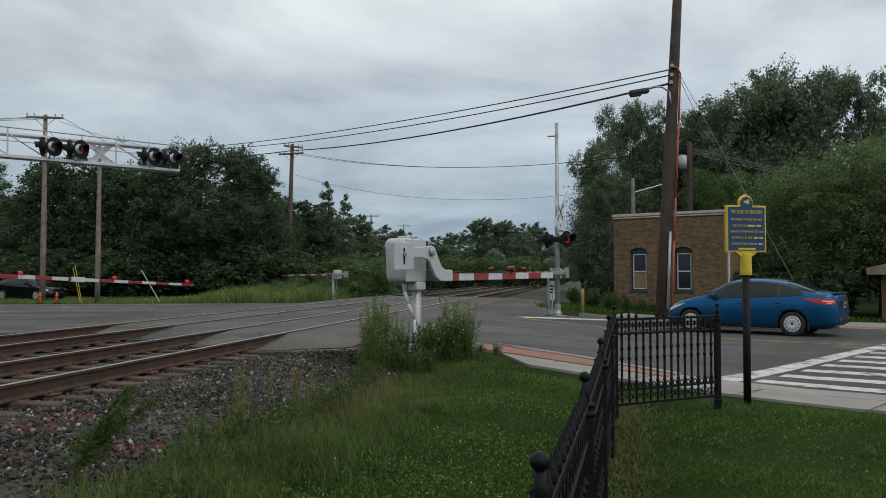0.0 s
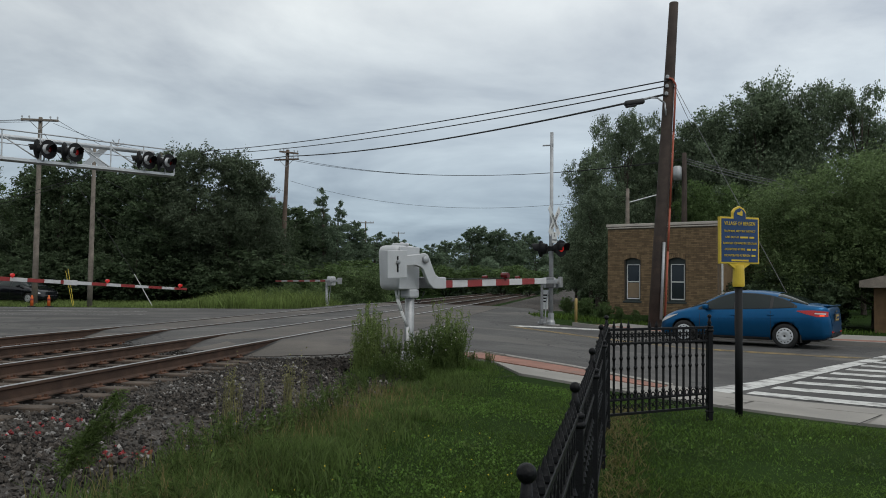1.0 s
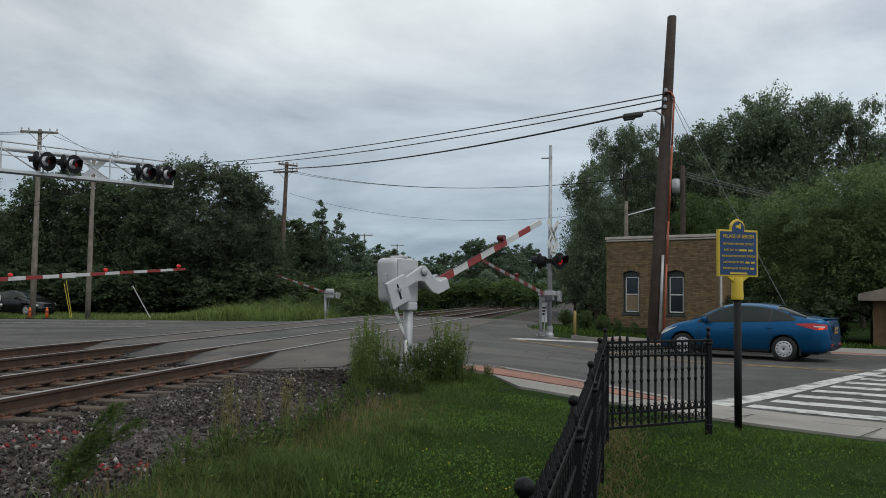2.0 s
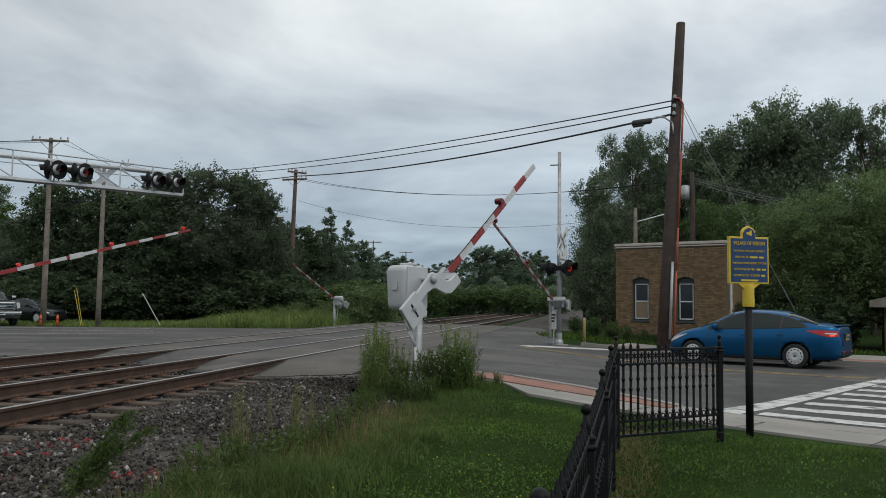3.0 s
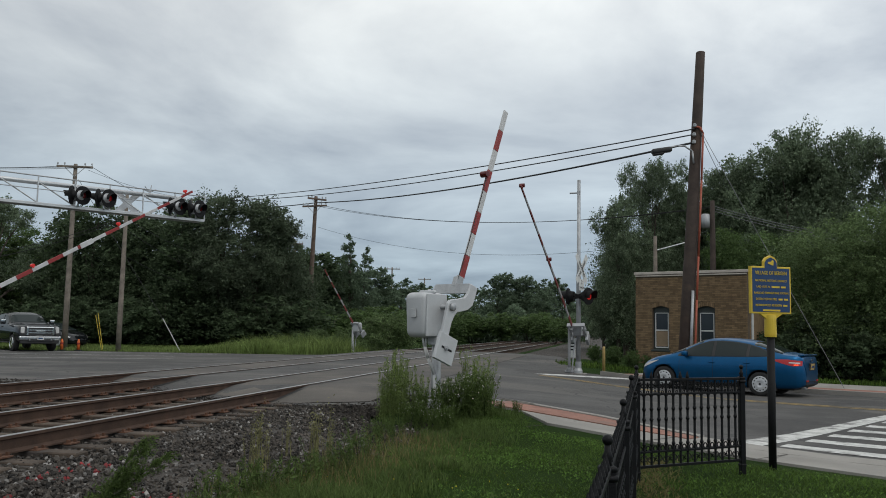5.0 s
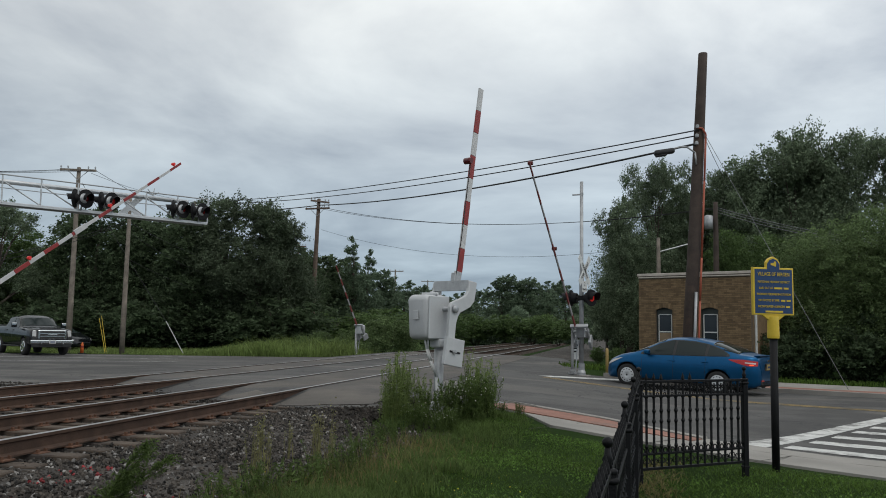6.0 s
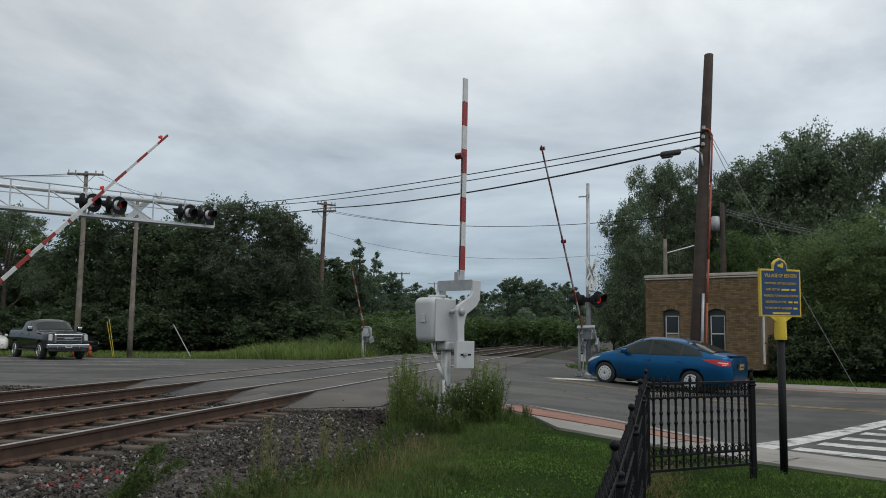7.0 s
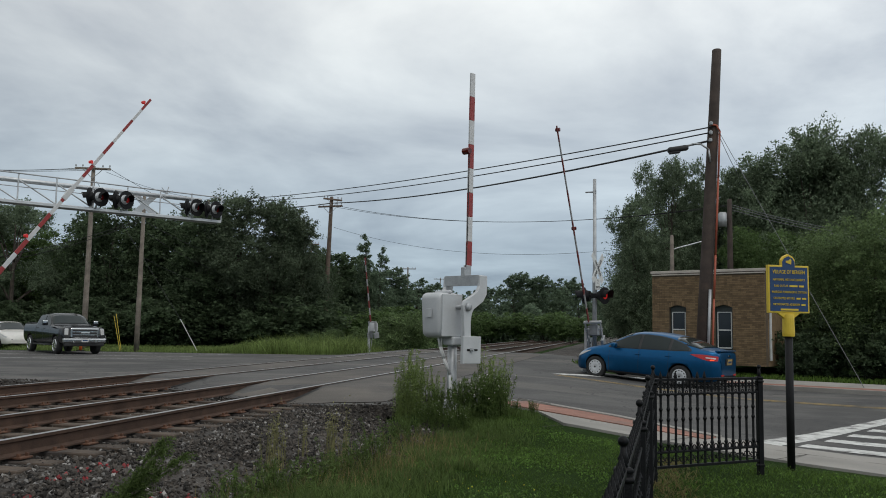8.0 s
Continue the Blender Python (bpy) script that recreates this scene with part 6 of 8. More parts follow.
def sedan(name, paint, label, category="car"):
    g = tagged(empty(name), label, category)
    axles = (1.44, -1.21)
    sh = Shell([(-2.27, 0.60), (-2.262, 0.84), (-2.235, 1.02), (-2.18, 1.095), (-1.98, 1.115), (-1.74, 1.145), (-1.30, 1.315), (-0.90, 1.42), (-0.50, 1.462), (-0.1, 1.475), (0.25, 1.455), (0.55, 1.375), (1.0, 1.15), (1.30, 1.005), (1.45, 0.965), (1.75, 0.895), (2.0, 0.80), (2.16, 0.69), (2.24, 0.58), (2.27, 0.46)],
               [(-2.27, 0.58), (-2.22, 0.94), (-2.0, 1.03), (-1.5, 1.035), (-0.9, 1.00), (0.4, 0.945), (1.1, 0.915), (1.45, 0.875), (1.75, 0.80), (2.1, 0.64), (2.27, 0.44)],
               [(-2.27, 0.34), (-2.1, 0.25), (-1.7, 0.22), (-1.0, 0.19), (1.1, 0.19), (1.8, 0.20), (2.1, 0.20), (2.27, 0.26)],
               [(-2.27, 0.50), (-2.22, 0.65), (-2.1, 0.78), (-1.9, 0.86), (-1.3, 0.912), (-0.4, 0.895), (0.6, 0.90), (1.35, 0.912), (1.75, 0.875), (2.0, 0.79), (2.17, 0.66), (2.27, 0.46)],
               [(-2.27, 0.56), (-2.1, 0.68), (-1.8, 0.68), (-1.35, 0.60), (-0.95, 0.55), (0.3, 0.57), (0.7, 0.62), (1.1, 0.70), (1.4, 0.74), (1.7, 0.70), (2.1, 0.54), (2.27, 0.38)], axles, 0.365, 0.315)
    sh.body(paint, g, "")
    low = [(-1.50, 1.055), (-0.9, 1.02), (0.4, 0.965), (1.05, 0.945)]
    high = [(-1.50, 1.065), (-1.36, 1.145), (-1.15, 1.235), (-0.85, 1.315), (-0.5, 1.362), (-0.1, 1.378), (0.2, 1.36), (0.5, 1.265), (0.85, 1.095), (1.05, 0.955)]
    sh.panel("window_trim", -1.50, 1.05, [(x, z - 0.016) for x, z in low], [(x, z + 0.020) for x, z in high], g, "plastic", 0.003, "black window surround", n=30)
    sh.panel("side_window", 0.10, 0.98, low, high, g, "car_glass", 0.008)
    sh.panel("side_window", -0.82, 0.02, low, high, g, "car_glass", 0.008)
    sh.panel("quarter_window", -1.42, -0.90, low, high, g, "car_glass", 0.008)
    sh.cross_glass(1.28, 0.42, 0.90, 0.90, g, "windscreen")
    sh.cross_glass(-1.72, -0.98, 0.86, 0.88, g, "rear_window")
    # lamps that wrap round the corners
    sh.panel("tail_light", -2.20, -1.50, [(-2.20, 0.83), (-2.0, 0.815), (-1.75, 0.875), (-1.50, 0.95)], [(-2.20, 0.955), (-1.9, 0.985), (-1.50, 0.968)], g, "tail", 0.010, "red wraparound tail light")
    sh.panel("lamp_insert", -2.16, -1.92, [(-2.16, 0.875), (-1.92, 0.892)], [(-2.16, 0.915), (-1.92, 0.922)], g, "lamp_clear", 0.016, "clear insert of the tail light")
    sh.panel("brake_lamp", -2.13, -2.03, [(-2.13, 0.838), (-2.03, 0.838)], [(-2.13, 0.865), (-2.03, 0.865)], g, "brake", 0.016, "glowing red brake lamp", n=5)
    sh.panel("headlight", 1.62, 2.14, [(1.62, 0.79), (1.9, 0.66), (2.14, 0.56)], [(1.62, 0.80), (1.9, 0.735), (2.14, 0.63)], g, "head", 0.010)
    for s in (1, -1):
        for x, z in ((0.10, 0.815), (-0.85, 0.845)):
            slab(g, "door_handle", (0.17, 0.035, 0.030), (x, s * (sh.out(x, z) + 0.012), z), paint, bevel=0.012)
        slab(g, "door_mirror", (0.15, 0.20, 0.14), (0.80, s * 0.99, 1.015), paint, bevel=0.045)
        slab(g, "mirror_foot", (0.06, 0.10, 0.04), (0.84, s * 0.90, 0.965), "plastic", bevel=0.01)
        sh.panel("sill", -0.82, 1.05, [(-0.82, 0.195), (1.05, 0.195)], [(-0.82, 0.265), (1.05, 0.265)], g, "plastic", 0.006, sides=(s,))
        for x in (1.0, 0.06, -0.86):
            sh.panel("door_seam", x - 0.004, x + 0.004, [(x - 1, 0.28), (x + 1, 0.28)], [(x - 1, 0.95), (x + 1, 0.95)], g, "plastic", 0.0015, sides=(s,), n=2)
        sh.panel("body_crease", -1.9, 1.2, [(-1.9, 0.785), (1.2, 0.685)], [(-1.9, 0.797), (1.2, 0.697)], g, paint, 0.006, sides=(s,), n=20)
        slab(g, "reflector", (0.015, 0.20, 0.045), (-2.268, s * 0.44, 0.44), "tail", bevel=0.004)
        slab(g, "mud_flap", (0.02, 0.18, 0.20), (-1.59, s * 0.80, 0.26), "rubber", bevel=0.004)
    slab(g, "rear_bumper_insert", (0.05, 1.05, 0.13), (-2.245, 0, 0.385), "plastic", bevel=0.02)
    slab(g, "plate_recess", (0.02, 0.52, 0.20), (-2.262, 0, 0.80), "plastic", rot=(0, -6, 0), bevel=0.008)
    slab(g, "number_plate", (0.012, 0.31, 0.155), (-2.275, 0, 0.80), "plate", rot=(0, -6, 0), bevel=0.004, label="amber number plate with plain bars")
    slab(g, "plate_bars", (0.006, 0.22, 0.05), (-2.284, 0, 0.80), "sign_blue", rot=(0, -6, 0), bevel=0)
    slab(g, "badge", (0.012, 0.13, 0.05), (-2.258, 0, 0.965), "chrome", bevel=0.004)
    slab(g, "grille", (0.04, 0.9, 0.16), (2.245, 0, 0.42), "plastic", bevel=0.03)
    slab(g, "boot_lip", (0.16, 1.18, 0.028), (-2.15, 0, 1.098), paint, rot=(0, 4, 0), bevel=0.012)
    slab(g, "underbody", (4.0, 1.30, 0.30), (0, 0, 0.34), "plastic", bevel=0.03)
    slab(g, "exhaust", (0.12, 0.06, 0.06), (-2.20, 0.52, 0.26), "galv_dark", bevel=0.02)
    wheels = [build_wheel(g, x, s * 0.795, 0.315, 0.21, 12) for x in axles for s in (1, -1)]
    return g, wheels, 0.315


def pickup(name):
    g = tagged(empty(name), "dark charcoal crew-cab pickup truck with chrome grille", "pickup truck")
    axles = (1.95, -1.80)
    sh = Shell([(-2.93, 1.10), (-2.91, 1.36), (-2.80, 1.40), (-1.12, 1.41), (-1.06, 1.44), (-0.96, 1.82), (-0.78, 1.89), (-0.2, 1.92), (0.35, 1.90), (0.62, 1.82), (1.22, 1.40), (1.38, 1.34), (2.2, 1.31), (2.70, 1.27), (2.84, 1.20), (2.92, 1.00), (2.95, 0.80)],
               [(-2.93, 1.05), (-2.88, 1.33), (-1.1, 1.34), (0.9, 1.27), (1.3, 1.25), (2.6, 1.20), (2.84, 1.12), (2.95, 0.78)],
               [(-2.93, 0.58), (-2.6, 0.46), (2.5, 0.46), (2.95, 0.44)],
               [(-2.93, 0.96), (-2.8, 1.0), (2.4, 1.01), (2.75, 0.98), (2.90, 0.93), (2.95, 0.88)],
               [(-2.93, 0.90), (-1.12, 0.90), (-0.96, 0.74), (0.62, 0.74), (1.22, 0.86), (2.5, 0.88), (2.95, 0.80)], axles, 0.49, 0.42, 0.10)
    sh.body("truck", g, "")
    low = [(-0.86, 1.36), (0.9, 1.31), (1.12, 1.33)]
    high = [(-0.86, 1.72), (-0.6, 1.79), (0.40, 1.79), (0.62, 1.69), (1.12, 1.36)]
    sh.panel("side_window", 0.20, 1.05, low, high, g, "car_glass", 0.008)
    sh.panel("side_window", -0.80, 0.12, low, high, g, "car_glass", 0.008)
    sh.cross_glass(1.22, 0.62, 0.90, 0.90, g, "windscreen")
    slab(g, "grille", (0.06, 1.30, 0.46), (2.93, 0, 0.98), "chrome", bevel=0.05, label="wide chrome grille")
    for k in range(3):
        slab(g, "grille_slot", (0.04, 1.12, 0.085), (2.952, 0, 0.84 + k * 0.135), "plastic", bevel=0.01)
    slab(g, "badge", (0.02, 0.42, 0.06), (2.98, 0, 0.985), "chrome", bevel=0.01)
    slab(g, "front_bumper", (0.16, 1.94, 0.20), (2.93, 0, 0.64), "chrome", bevel=0.05, label="chrome front bumper")
    slab(g, "air_dam", (0.14, 1.80, 0.18), (2.90, 0, 0.47), "plastic", bevel=0.04)
    slab(g, "lower_grille", (0.05, 1.15, 0.10), (2.99, 0, 0.555), "plastic", bevel=0.01)
    slab(g, "number_plate", (0.012, 0.31, 0.15), (3.02, 0, 0.64), "plate_white", bevel=0.004, label="pale number plate with plain bars")
    slab(g, "plate_bars", (0.004, 0.22, 0.05), (3.028, 0, 0.64), "sign_blue", bevel=0)
    slab(g, "bed_cover", (1.72, 1.66, 0.03), (-1.98, 0, 1.415), "plastic", bevel=0.01)
    slab(g, "hood_bulge", (1.25, 0.95, 0.04), (2.0, 0, 1.315), "truck", rot=(0, 2, 0), bevel=0.018)
    for s in (1, -1):
        slab(g, "headlight", (0.12, 0.17, 0.30), (2.865, s * 0.80, 1.03), "head", rot=(0, -6, s * 20), bevel=0.03, label="clear headlight with bright running lamp")
        slab(g, "fog_lamp", (0.05, 0.20, 0.16), (2.955, s * 0.80, 0.80), "plastic", rot=(0, 0, s * 14), bevel=0.03)
        slab(g, "tow_hook", (0.05, 0.05, 0.07), (3.0, s * 0.5, 0.56), "chrome", bevel=0.01)
        m = slab(g, "door_mirror", (0.14, 0.24, 0.25), (0.98, s * 1.16, 1.43), "truck", bevel=0.04)
        slab(m, "mirror_cap", (0.10, 0.22, 0.13), (1.03, s * 1.165, 1.47), "chrome", bevel=0.03)
        slab(g, "running_board", (2.5, 0.14, 0.06), (0.1, s * 0.96, 0.42), "plastic", bevel=0.02)
        for x in (0.30, -0.70):
            slab(g, "door_handle", (0.20, 0.03, 0.04), (x, s * (sh.out(x, 1.18) + 0.012), 1.18), "truck", bevel=0.01)
        for x in (1.16, 0.16, -0.92):
            sh.panel("door_seam", x - 0.005, x + 0.005, [(x - 1, 0.52), (x + 1, 0.52)], [(x - 1, 1.28), (x + 1, 1.28)], g, "plastic", 0.0015, sides=(s,), n=2)
    slab(g, "underbody", (5.2, 1.3, 0.40), (0, 0, 0.62), "plastic", bevel=0.03)
    wheels = [build_wheel(g, x, s * 0.87, 0.41, 0.27, 6, "chrome", False) for x in axles for s in (1, -1)]
    return g, wheels, 0.41


BLUE, BLUE_WHEELS, BLUE_R = sedan("blue_car", "blue", "blue sedan with silver hubcaps creeping toward the crossing")
WHITE, WHITE_WHEELS, WHITE_R = sedan("white_car", "pearl", "white car following behind the pickup")
TRUCK, TRUCK_WHEELS, TRUCK_R = pickup("pickup_truck")
PARKED = sedan("parked_car", "truck", "black car parked in the shade under the trees")[0]
PARKED.matrix_basis = pose(-24.6, 51.0, hz(-24.6, 51.0), 0, 0, -22)


# ---- trees and plants ----
def quads_mesh(name, centres, sizes, rng, material, aspect=1.6, normals=None, droop=0.0):
    """Many small pointed leaves in one mesh."""
    n = len(centres)
    a = rng.normal(size=(n, 3))
    a[:, 2] -= droop
    a /= np.linalg.norm(a, axis=1)[:, None]
    b = rng.normal(size=(n, 3))
    b -= (b * a).sum(1)[:, None] * a
    b /= np.linalg.norm(b, axis=1)[:, None]
    s = sizes[:, None]
    c = np.cross(a, b)
    fold = c * s * 0.12
    p0, p1 = centres - a * s * aspect / 2, centres + a * s * aspect / 2
    p2, p3 = centres + b * s / 2 + fold, centres - b * s / 2 + fold
    verts = np.stack([p0, p2, p1, p3], 1).reshape(-1, 3)
    i = np.arange(n)[:, None] * 4
    faces = i + np.array([[0, 1, 2, 3]])
    me = bpy.data.meshes.new(name)
    me.from_pydata(verts.tolist(), [], faces.tolist())
    me.materials.append(M[material])
    return me


def leaf_mesh(name, centres, sizes, rng, material, flat=0.5):
    """A crown of very many small leaves, one pointed three-cornered leaf each."""
    n = len(centres)
    a = rng.normal(size=(n, 3))
    a[:, 2] = a[:, 2] * flat - 0.15
    a /= np.linalg.norm(a, axis=1)[:, None]
    b = rng.normal(size=(n, 3))
    b -= (b * a).sum(1)[:, None] * a
    b /= np.linalg.norm(b, axis=1)[:, None]
    s = sizes[:, None]
    verts = np.stack([centres - a * s * 0.7 + b * s * 0.55, centres - a * s * 0.7 - b * s * 0.55, centres + a * s], 1).reshape(-1, 3)
    me = bpy.data.meshes.new(name)
    me.from_pydata(verts.tolist(), [], np.arange(n * 3).reshape(-1, 3).tolist())
    me.materials.append(M[material])
    return me


def crown_points(rng, blobs, n):
    """Leaves in flat sprays set all over a number of rounded boughs, some sticking out past them."""
    vol = np.array([b[3] * b[4] for b in blobs])
    pts = []
    for (x, y, z, r, rz), k in zip(blobs, (vol / vol.sum() * n).astype(int)):
        sprays = max(8, k // 42)
        d = rng.normal(size=(sprays, 3))
        d /= np.linalg.norm(d, axis=1)[:, None]
        rad = rng.uniform(0.35, 1.0, sprays) ** 0.5 + np.where(rng.uniform(0, 1, sprays) < 0.22, rng.uniform(0.0, 0.30, sprays), 0.0)
        cc = d * rad[:, None] * np.array([r, r, rz]) + np.array([x, y, z])
        which = rng.integers(0, sprays, k)
        size = rng.uniform(0.6, 1.3, sprays)[which, None]
        spread = rng.normal(size=(k, 3)) * np.array([0.17, 0.17, 0.085]) * max(r, 0.8) * size
        # a spray points outward and droops a little at its rim
        run = rng.uniform(-0.12, 0.30, k)[:, None] * d[which] * max(r, 0.8) * size
        p = cc[which] + spread + run
        p[:, 2] -= (spread[:, 0] ** 2 + spread[:, 1] ** 2) / max(r, 0.8) * 0.9
        pts.append(p)
    return np.concatenate(pts)


def tree_blobs(rng, h, w, kind):
    out = []
    if kind == "broad":
        for k in range(19):
            f = rng.uniform(0.22, 0.95)
            rr = w * 0.5 * math.sqrt(max(0.06, 1 - ((f - 0.52) / 0.50) ** 2))
            a = rng.uniform(0, 2 * math.pi)
            q = rng.uniform(0.35, 0.88)
            r = w * rng.uniform(0.11, 0.20)
            out.append((rr * q * math.cos(a), rr * q * math.sin(a), h * f, r, r * 0.8))
        out.append((0, 0, h * 0.5, w * 0.33, h * 0.30))
        out.append((0.3, 0.1, h * 0.91, w * 0.13, h * 0.09))
    elif kind == "spire":
        for k in range(9):
            f = 0.25 + 0.72 * k / 8
            r = w * (0.42 - 0.34 * (k / 8)) * rng.uniform(0.8, 1.15)
            out.append((rng.uniform(-.12, .12) * w, rng.uniform(-.12, .12) * w, h * f, r, h * 0.09))
    elif kind == "open":
        for k in range(15):
            a = rng.uniform(0, 2 * math.pi)
            f = rng.uniform(0.30, 0.95)
            q = rng.uniform(0.2, 0.5) * w
            r = w * rng.uniform(0.10, 0.19)
            out.append((q * math.cos(a), q * math.sin(a), h * f, r, r * 0.7))
    else:
        for k in range(8):
            a = rng.uniform(0, 2 * math.pi)
            q = rng.uniform(0.0, 0.36) * w
            r = w * rng.uniform(0.16, 0.28)
            out.append((q * math.cos(a), q * math.sin(a), h * rng.uniform(0.25, 0.75), r, h * rng.uniform(0.18, 0.28)))
    return out


def make_tree(seed, h, w, kind, leaves, size, material, name="tree"):
    rng = np.random.default_rng(seed)
    t = empty(name)
    blobs = tree_blobs(rng, h, w, kind)
    bm = bmesh.new()
    if kind != "bush":
        r0 = 0.022 * h
        lathe(bm, [(r0 * 1.4, -0.2), (r0, 0.4), (r0 * 0.7, h * 0.45), (r0 * 0.15, h * 0.86)], n=10)
        for x, y, z, r, rz in blobs[:9]:
            z1 = z * rng.uniform(0.45, 0.65)
            mid = Vector((x * 0.45, y * 0.45, (z1 + z) / 2 * 1.04))
            rod(bm, (0, 0, z1), mid, r0 * 0.42, r0 * 0.25, n=6)
            rod(bm, mid, (x, y, z), r0 * 0.25, r0 * 0.06, n=6)
    else:
        for k in range(6):
            a = k * 1.05
            rod(bm, (0.05 * math.cos(a), 0.05 * math.sin(a), -0.1), (w * 0.25 * math.cos(a), w * 0.25 * math.sin(a), h * 0.7), 0.02, 0.008, n=5)
    shade(part("trunk", bm, "bark", t))
    pts = crown_points(rng, blobs, leaves)
    keep = pts[:, 2] > 0.06 * h
    pts = pts[keep]
    me = leaf_mesh("crown", pts, rng.uniform(0.6, 1.35, len(pts)) * size, rng, material)
    c = new("crown", me)
    c.parent = t
    return t


def plant_trees():
    protos = {
        "oak": make_tree(1, 10, 8, "broad", 23000, 0.135, "leaf_a"),
        "elm": make_tree(2, 10, 7, "broad", 22000, 0.13, "leaf_a"),
        "maple": make_tree(3, 10, 8.5, "broad", 30000, 0.115, "leaf_b"),
        "willow": make_tree(4, 10, 7.5, "broad", 34000, 0.10, "leaf_w"),
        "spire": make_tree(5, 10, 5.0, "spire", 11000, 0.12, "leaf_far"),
        "ash": make_tree(6, 10, 8, "broad", 45000, 0.089, "leaf_r"),
        "locust": make_tree(11, 10, 7.5, "broad", 43000, 0.089, "leaf_r"),
        "open": make_tree(12, 10, 7, "open", 30000, 0.082, "leaf_r"),
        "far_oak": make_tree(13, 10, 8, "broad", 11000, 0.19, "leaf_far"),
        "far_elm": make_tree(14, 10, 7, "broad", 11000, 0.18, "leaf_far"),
        "back_elm": make_tree(15, 10, 8, "broad", 9000, 0.21, "leaf_a"),
        "near": make_tree(7, 7, 7.5, "broad", 46000, 0.068, "leaf_c"),
        "bush": make_tree(8, 3, 4, "bush", 6200, 0.097, "leaf_b", "shrub"),
        "bush_light": make_tree(9, 3, 4, "bush", 6600, 0.092, "leaf_c", "shrub"),
        "bush_dark": make_tree(10, 3, 4, "bush", 6200, 0.103, "leaf_a", "shrub"),
    }
    tall = dict.fromkeys(protos, 10)
    tall.update(near=7.0, bush=3, bush_light=3, bush_dark=3)
    used = set()

    def plant(kind, px, top, d, wide, label, group):
        p = sighted(px, top, d)
        z = hz(p.x, p.y)
        k = (p.z - z) / tall[kind] * 0.98
        m = pose(p.x, p.y, z - 0.05, 0, 0, (px * 37) % 360) @ Matrix.Diagonal((wide * k, wide * k, k, 1))
        if kind not in used:
            used.add(kind)
            o = protos[kind]
            o.matrix_basis = m
        else:
            o = protos[kind]
            made = copy_thing(o, m @ Matrix.Diagonal((*(1 / s for s in o.scale), 1)))
            o = made
        tagged(o, label, "tree" if "bush" not in kind else "shrub", group)
    wood = "dark leafy tree at the edge of the wood"
    for kind, px, top, d, wide in (("oak", -150, 262, 60, 1.0), ("open", -62, 268, 58, 0.9), ("maple", 0, 318, 66, 1.1), ("elm", 62, 300, 62, 0.95), ("oak", 118, 268, 60, 0.9), ("elm", 180, 285, 60, 1.0), ("oak", 245, 282, 61, 1.0),
                                   ("elm", 300, 285, 57, 1.0), ("willow", 350, 252, 57, 0.9), ("willow", 412, 262, 57, 0.85), ("willow", 466, 296, 58, 0.75), ("elm", 505, 345, 66, 0.8), ("oak", 540, 368, 76, 0.9)):
        plant(kind, px, top, d, wide, "grey-green willow-like tree at the wood's edge" if kind == "willow" else wood, "trees at the edge of the wood")
    for k, px in enumerate(range(-220, 480, 52)):
        plant("bush_dark", px, 415 + (k * 37) % 30, 55.5 + (k % 3), 1.25, "dark undergrowth at the foot of the wood", "undergrowth of the wood")
    for k, px in enumerate(range(-240, 500, 82)):
        plant("back_elm", px, 330 + (k * 53) % 36, 68, 1.25, wood, "trees at the edge of the wood")
    for kind, px, top, d, wide in (("spire", 582, 326, 70, 0.85), ("spire", 606, 347, 72, 0.8), ("far_elm", 574, 356, 74, 0.55), ("far_oak", 630, 385, 88, 1.1), ("far_elm", 672, 398, 100, 1.1), ("far_oak", 716, 410, 115, 1.2), ("far_elm", 760, 418, 135, 1.2), ("far_oak", 800, 415, 140, 1.1),
                                   ("far_oak", 845, 390, 120, 1.1), ("far_oak", 884, 394, 120, 1.0), ("far_elm", 926, 393, 125, 0.95), ("far_oak", 958, 402, 130, 1.0), ("far_oak", 992, 428, 150, 1.2), ("far_oak", 775, 432, 100, 1.3), ("far_oak", 1035, 448, 170, 1.3)):
        plant(kind, px, top, d, wide, "distant tree beside the railway", "trees along the railway")
    for k, (px, top, d) in enumerate(((560, 455, 62), (600, 440, 66), (640, 452, 60), (690, 448, 72), (735, 455, 85), (800, 450, 90), (850, 452, 90), (900, 450, 90), (945, 455, 85), (985, 460, 80), (525, 448, 60))):
        plant("bush", px, top, d, 1.5, "wild shrub along the railway", "shrubs along the railway")
    for px, top, d, w in ((640, 458, 49, 1.0), (672, 470, 50, 0.9), (610, 478, 50, 0.9)):
        plant("bush_light", px, top, d, w, "light green shrub behind the far gate", "shrubs behind the far gate")
    for px, top, d, w in ((455, 508, 49, 0.9), (500, 496, 50, 0.9), (530, 488, 51, 0.9), (560, 498, 49.5, 0.9), (585, 486, 52, 0.9)):
        plant("bush_light", px, top, d, w, "rank growth on the far verge", "growth on the far verge")
    for kind, px, top, d, wide in (("locust", 1056, 252, 47, 0.62), ("ash", 1068, 300, 48, 0.75), ("open", 1116, 178, 50, 0.42), ("ash", 1140, 228, 51, 0.62), ("locust", 1185, 228, 52, 0.8), ("locust", 1232, 235, 52, 0.8), ("open", 1256, 182, 50, 0.5), ("ash", 1302, 178, 49, 0.8),
                                   ("locust", 1362, 132, 47, 0.75), ("ash", 1408, 124, 47, 0.6), ("locust", 1462, 190, 47, 0.62), ("open", 1540, 112, 46, 0.5), ("ash", 1580, 190, 46, 0.62), ("ash", 1660, 160, 46, 0.6), ("far_oak", 1030, 384, 60, 0.9), ("locust", 1075, 330, 53, 0.9)):
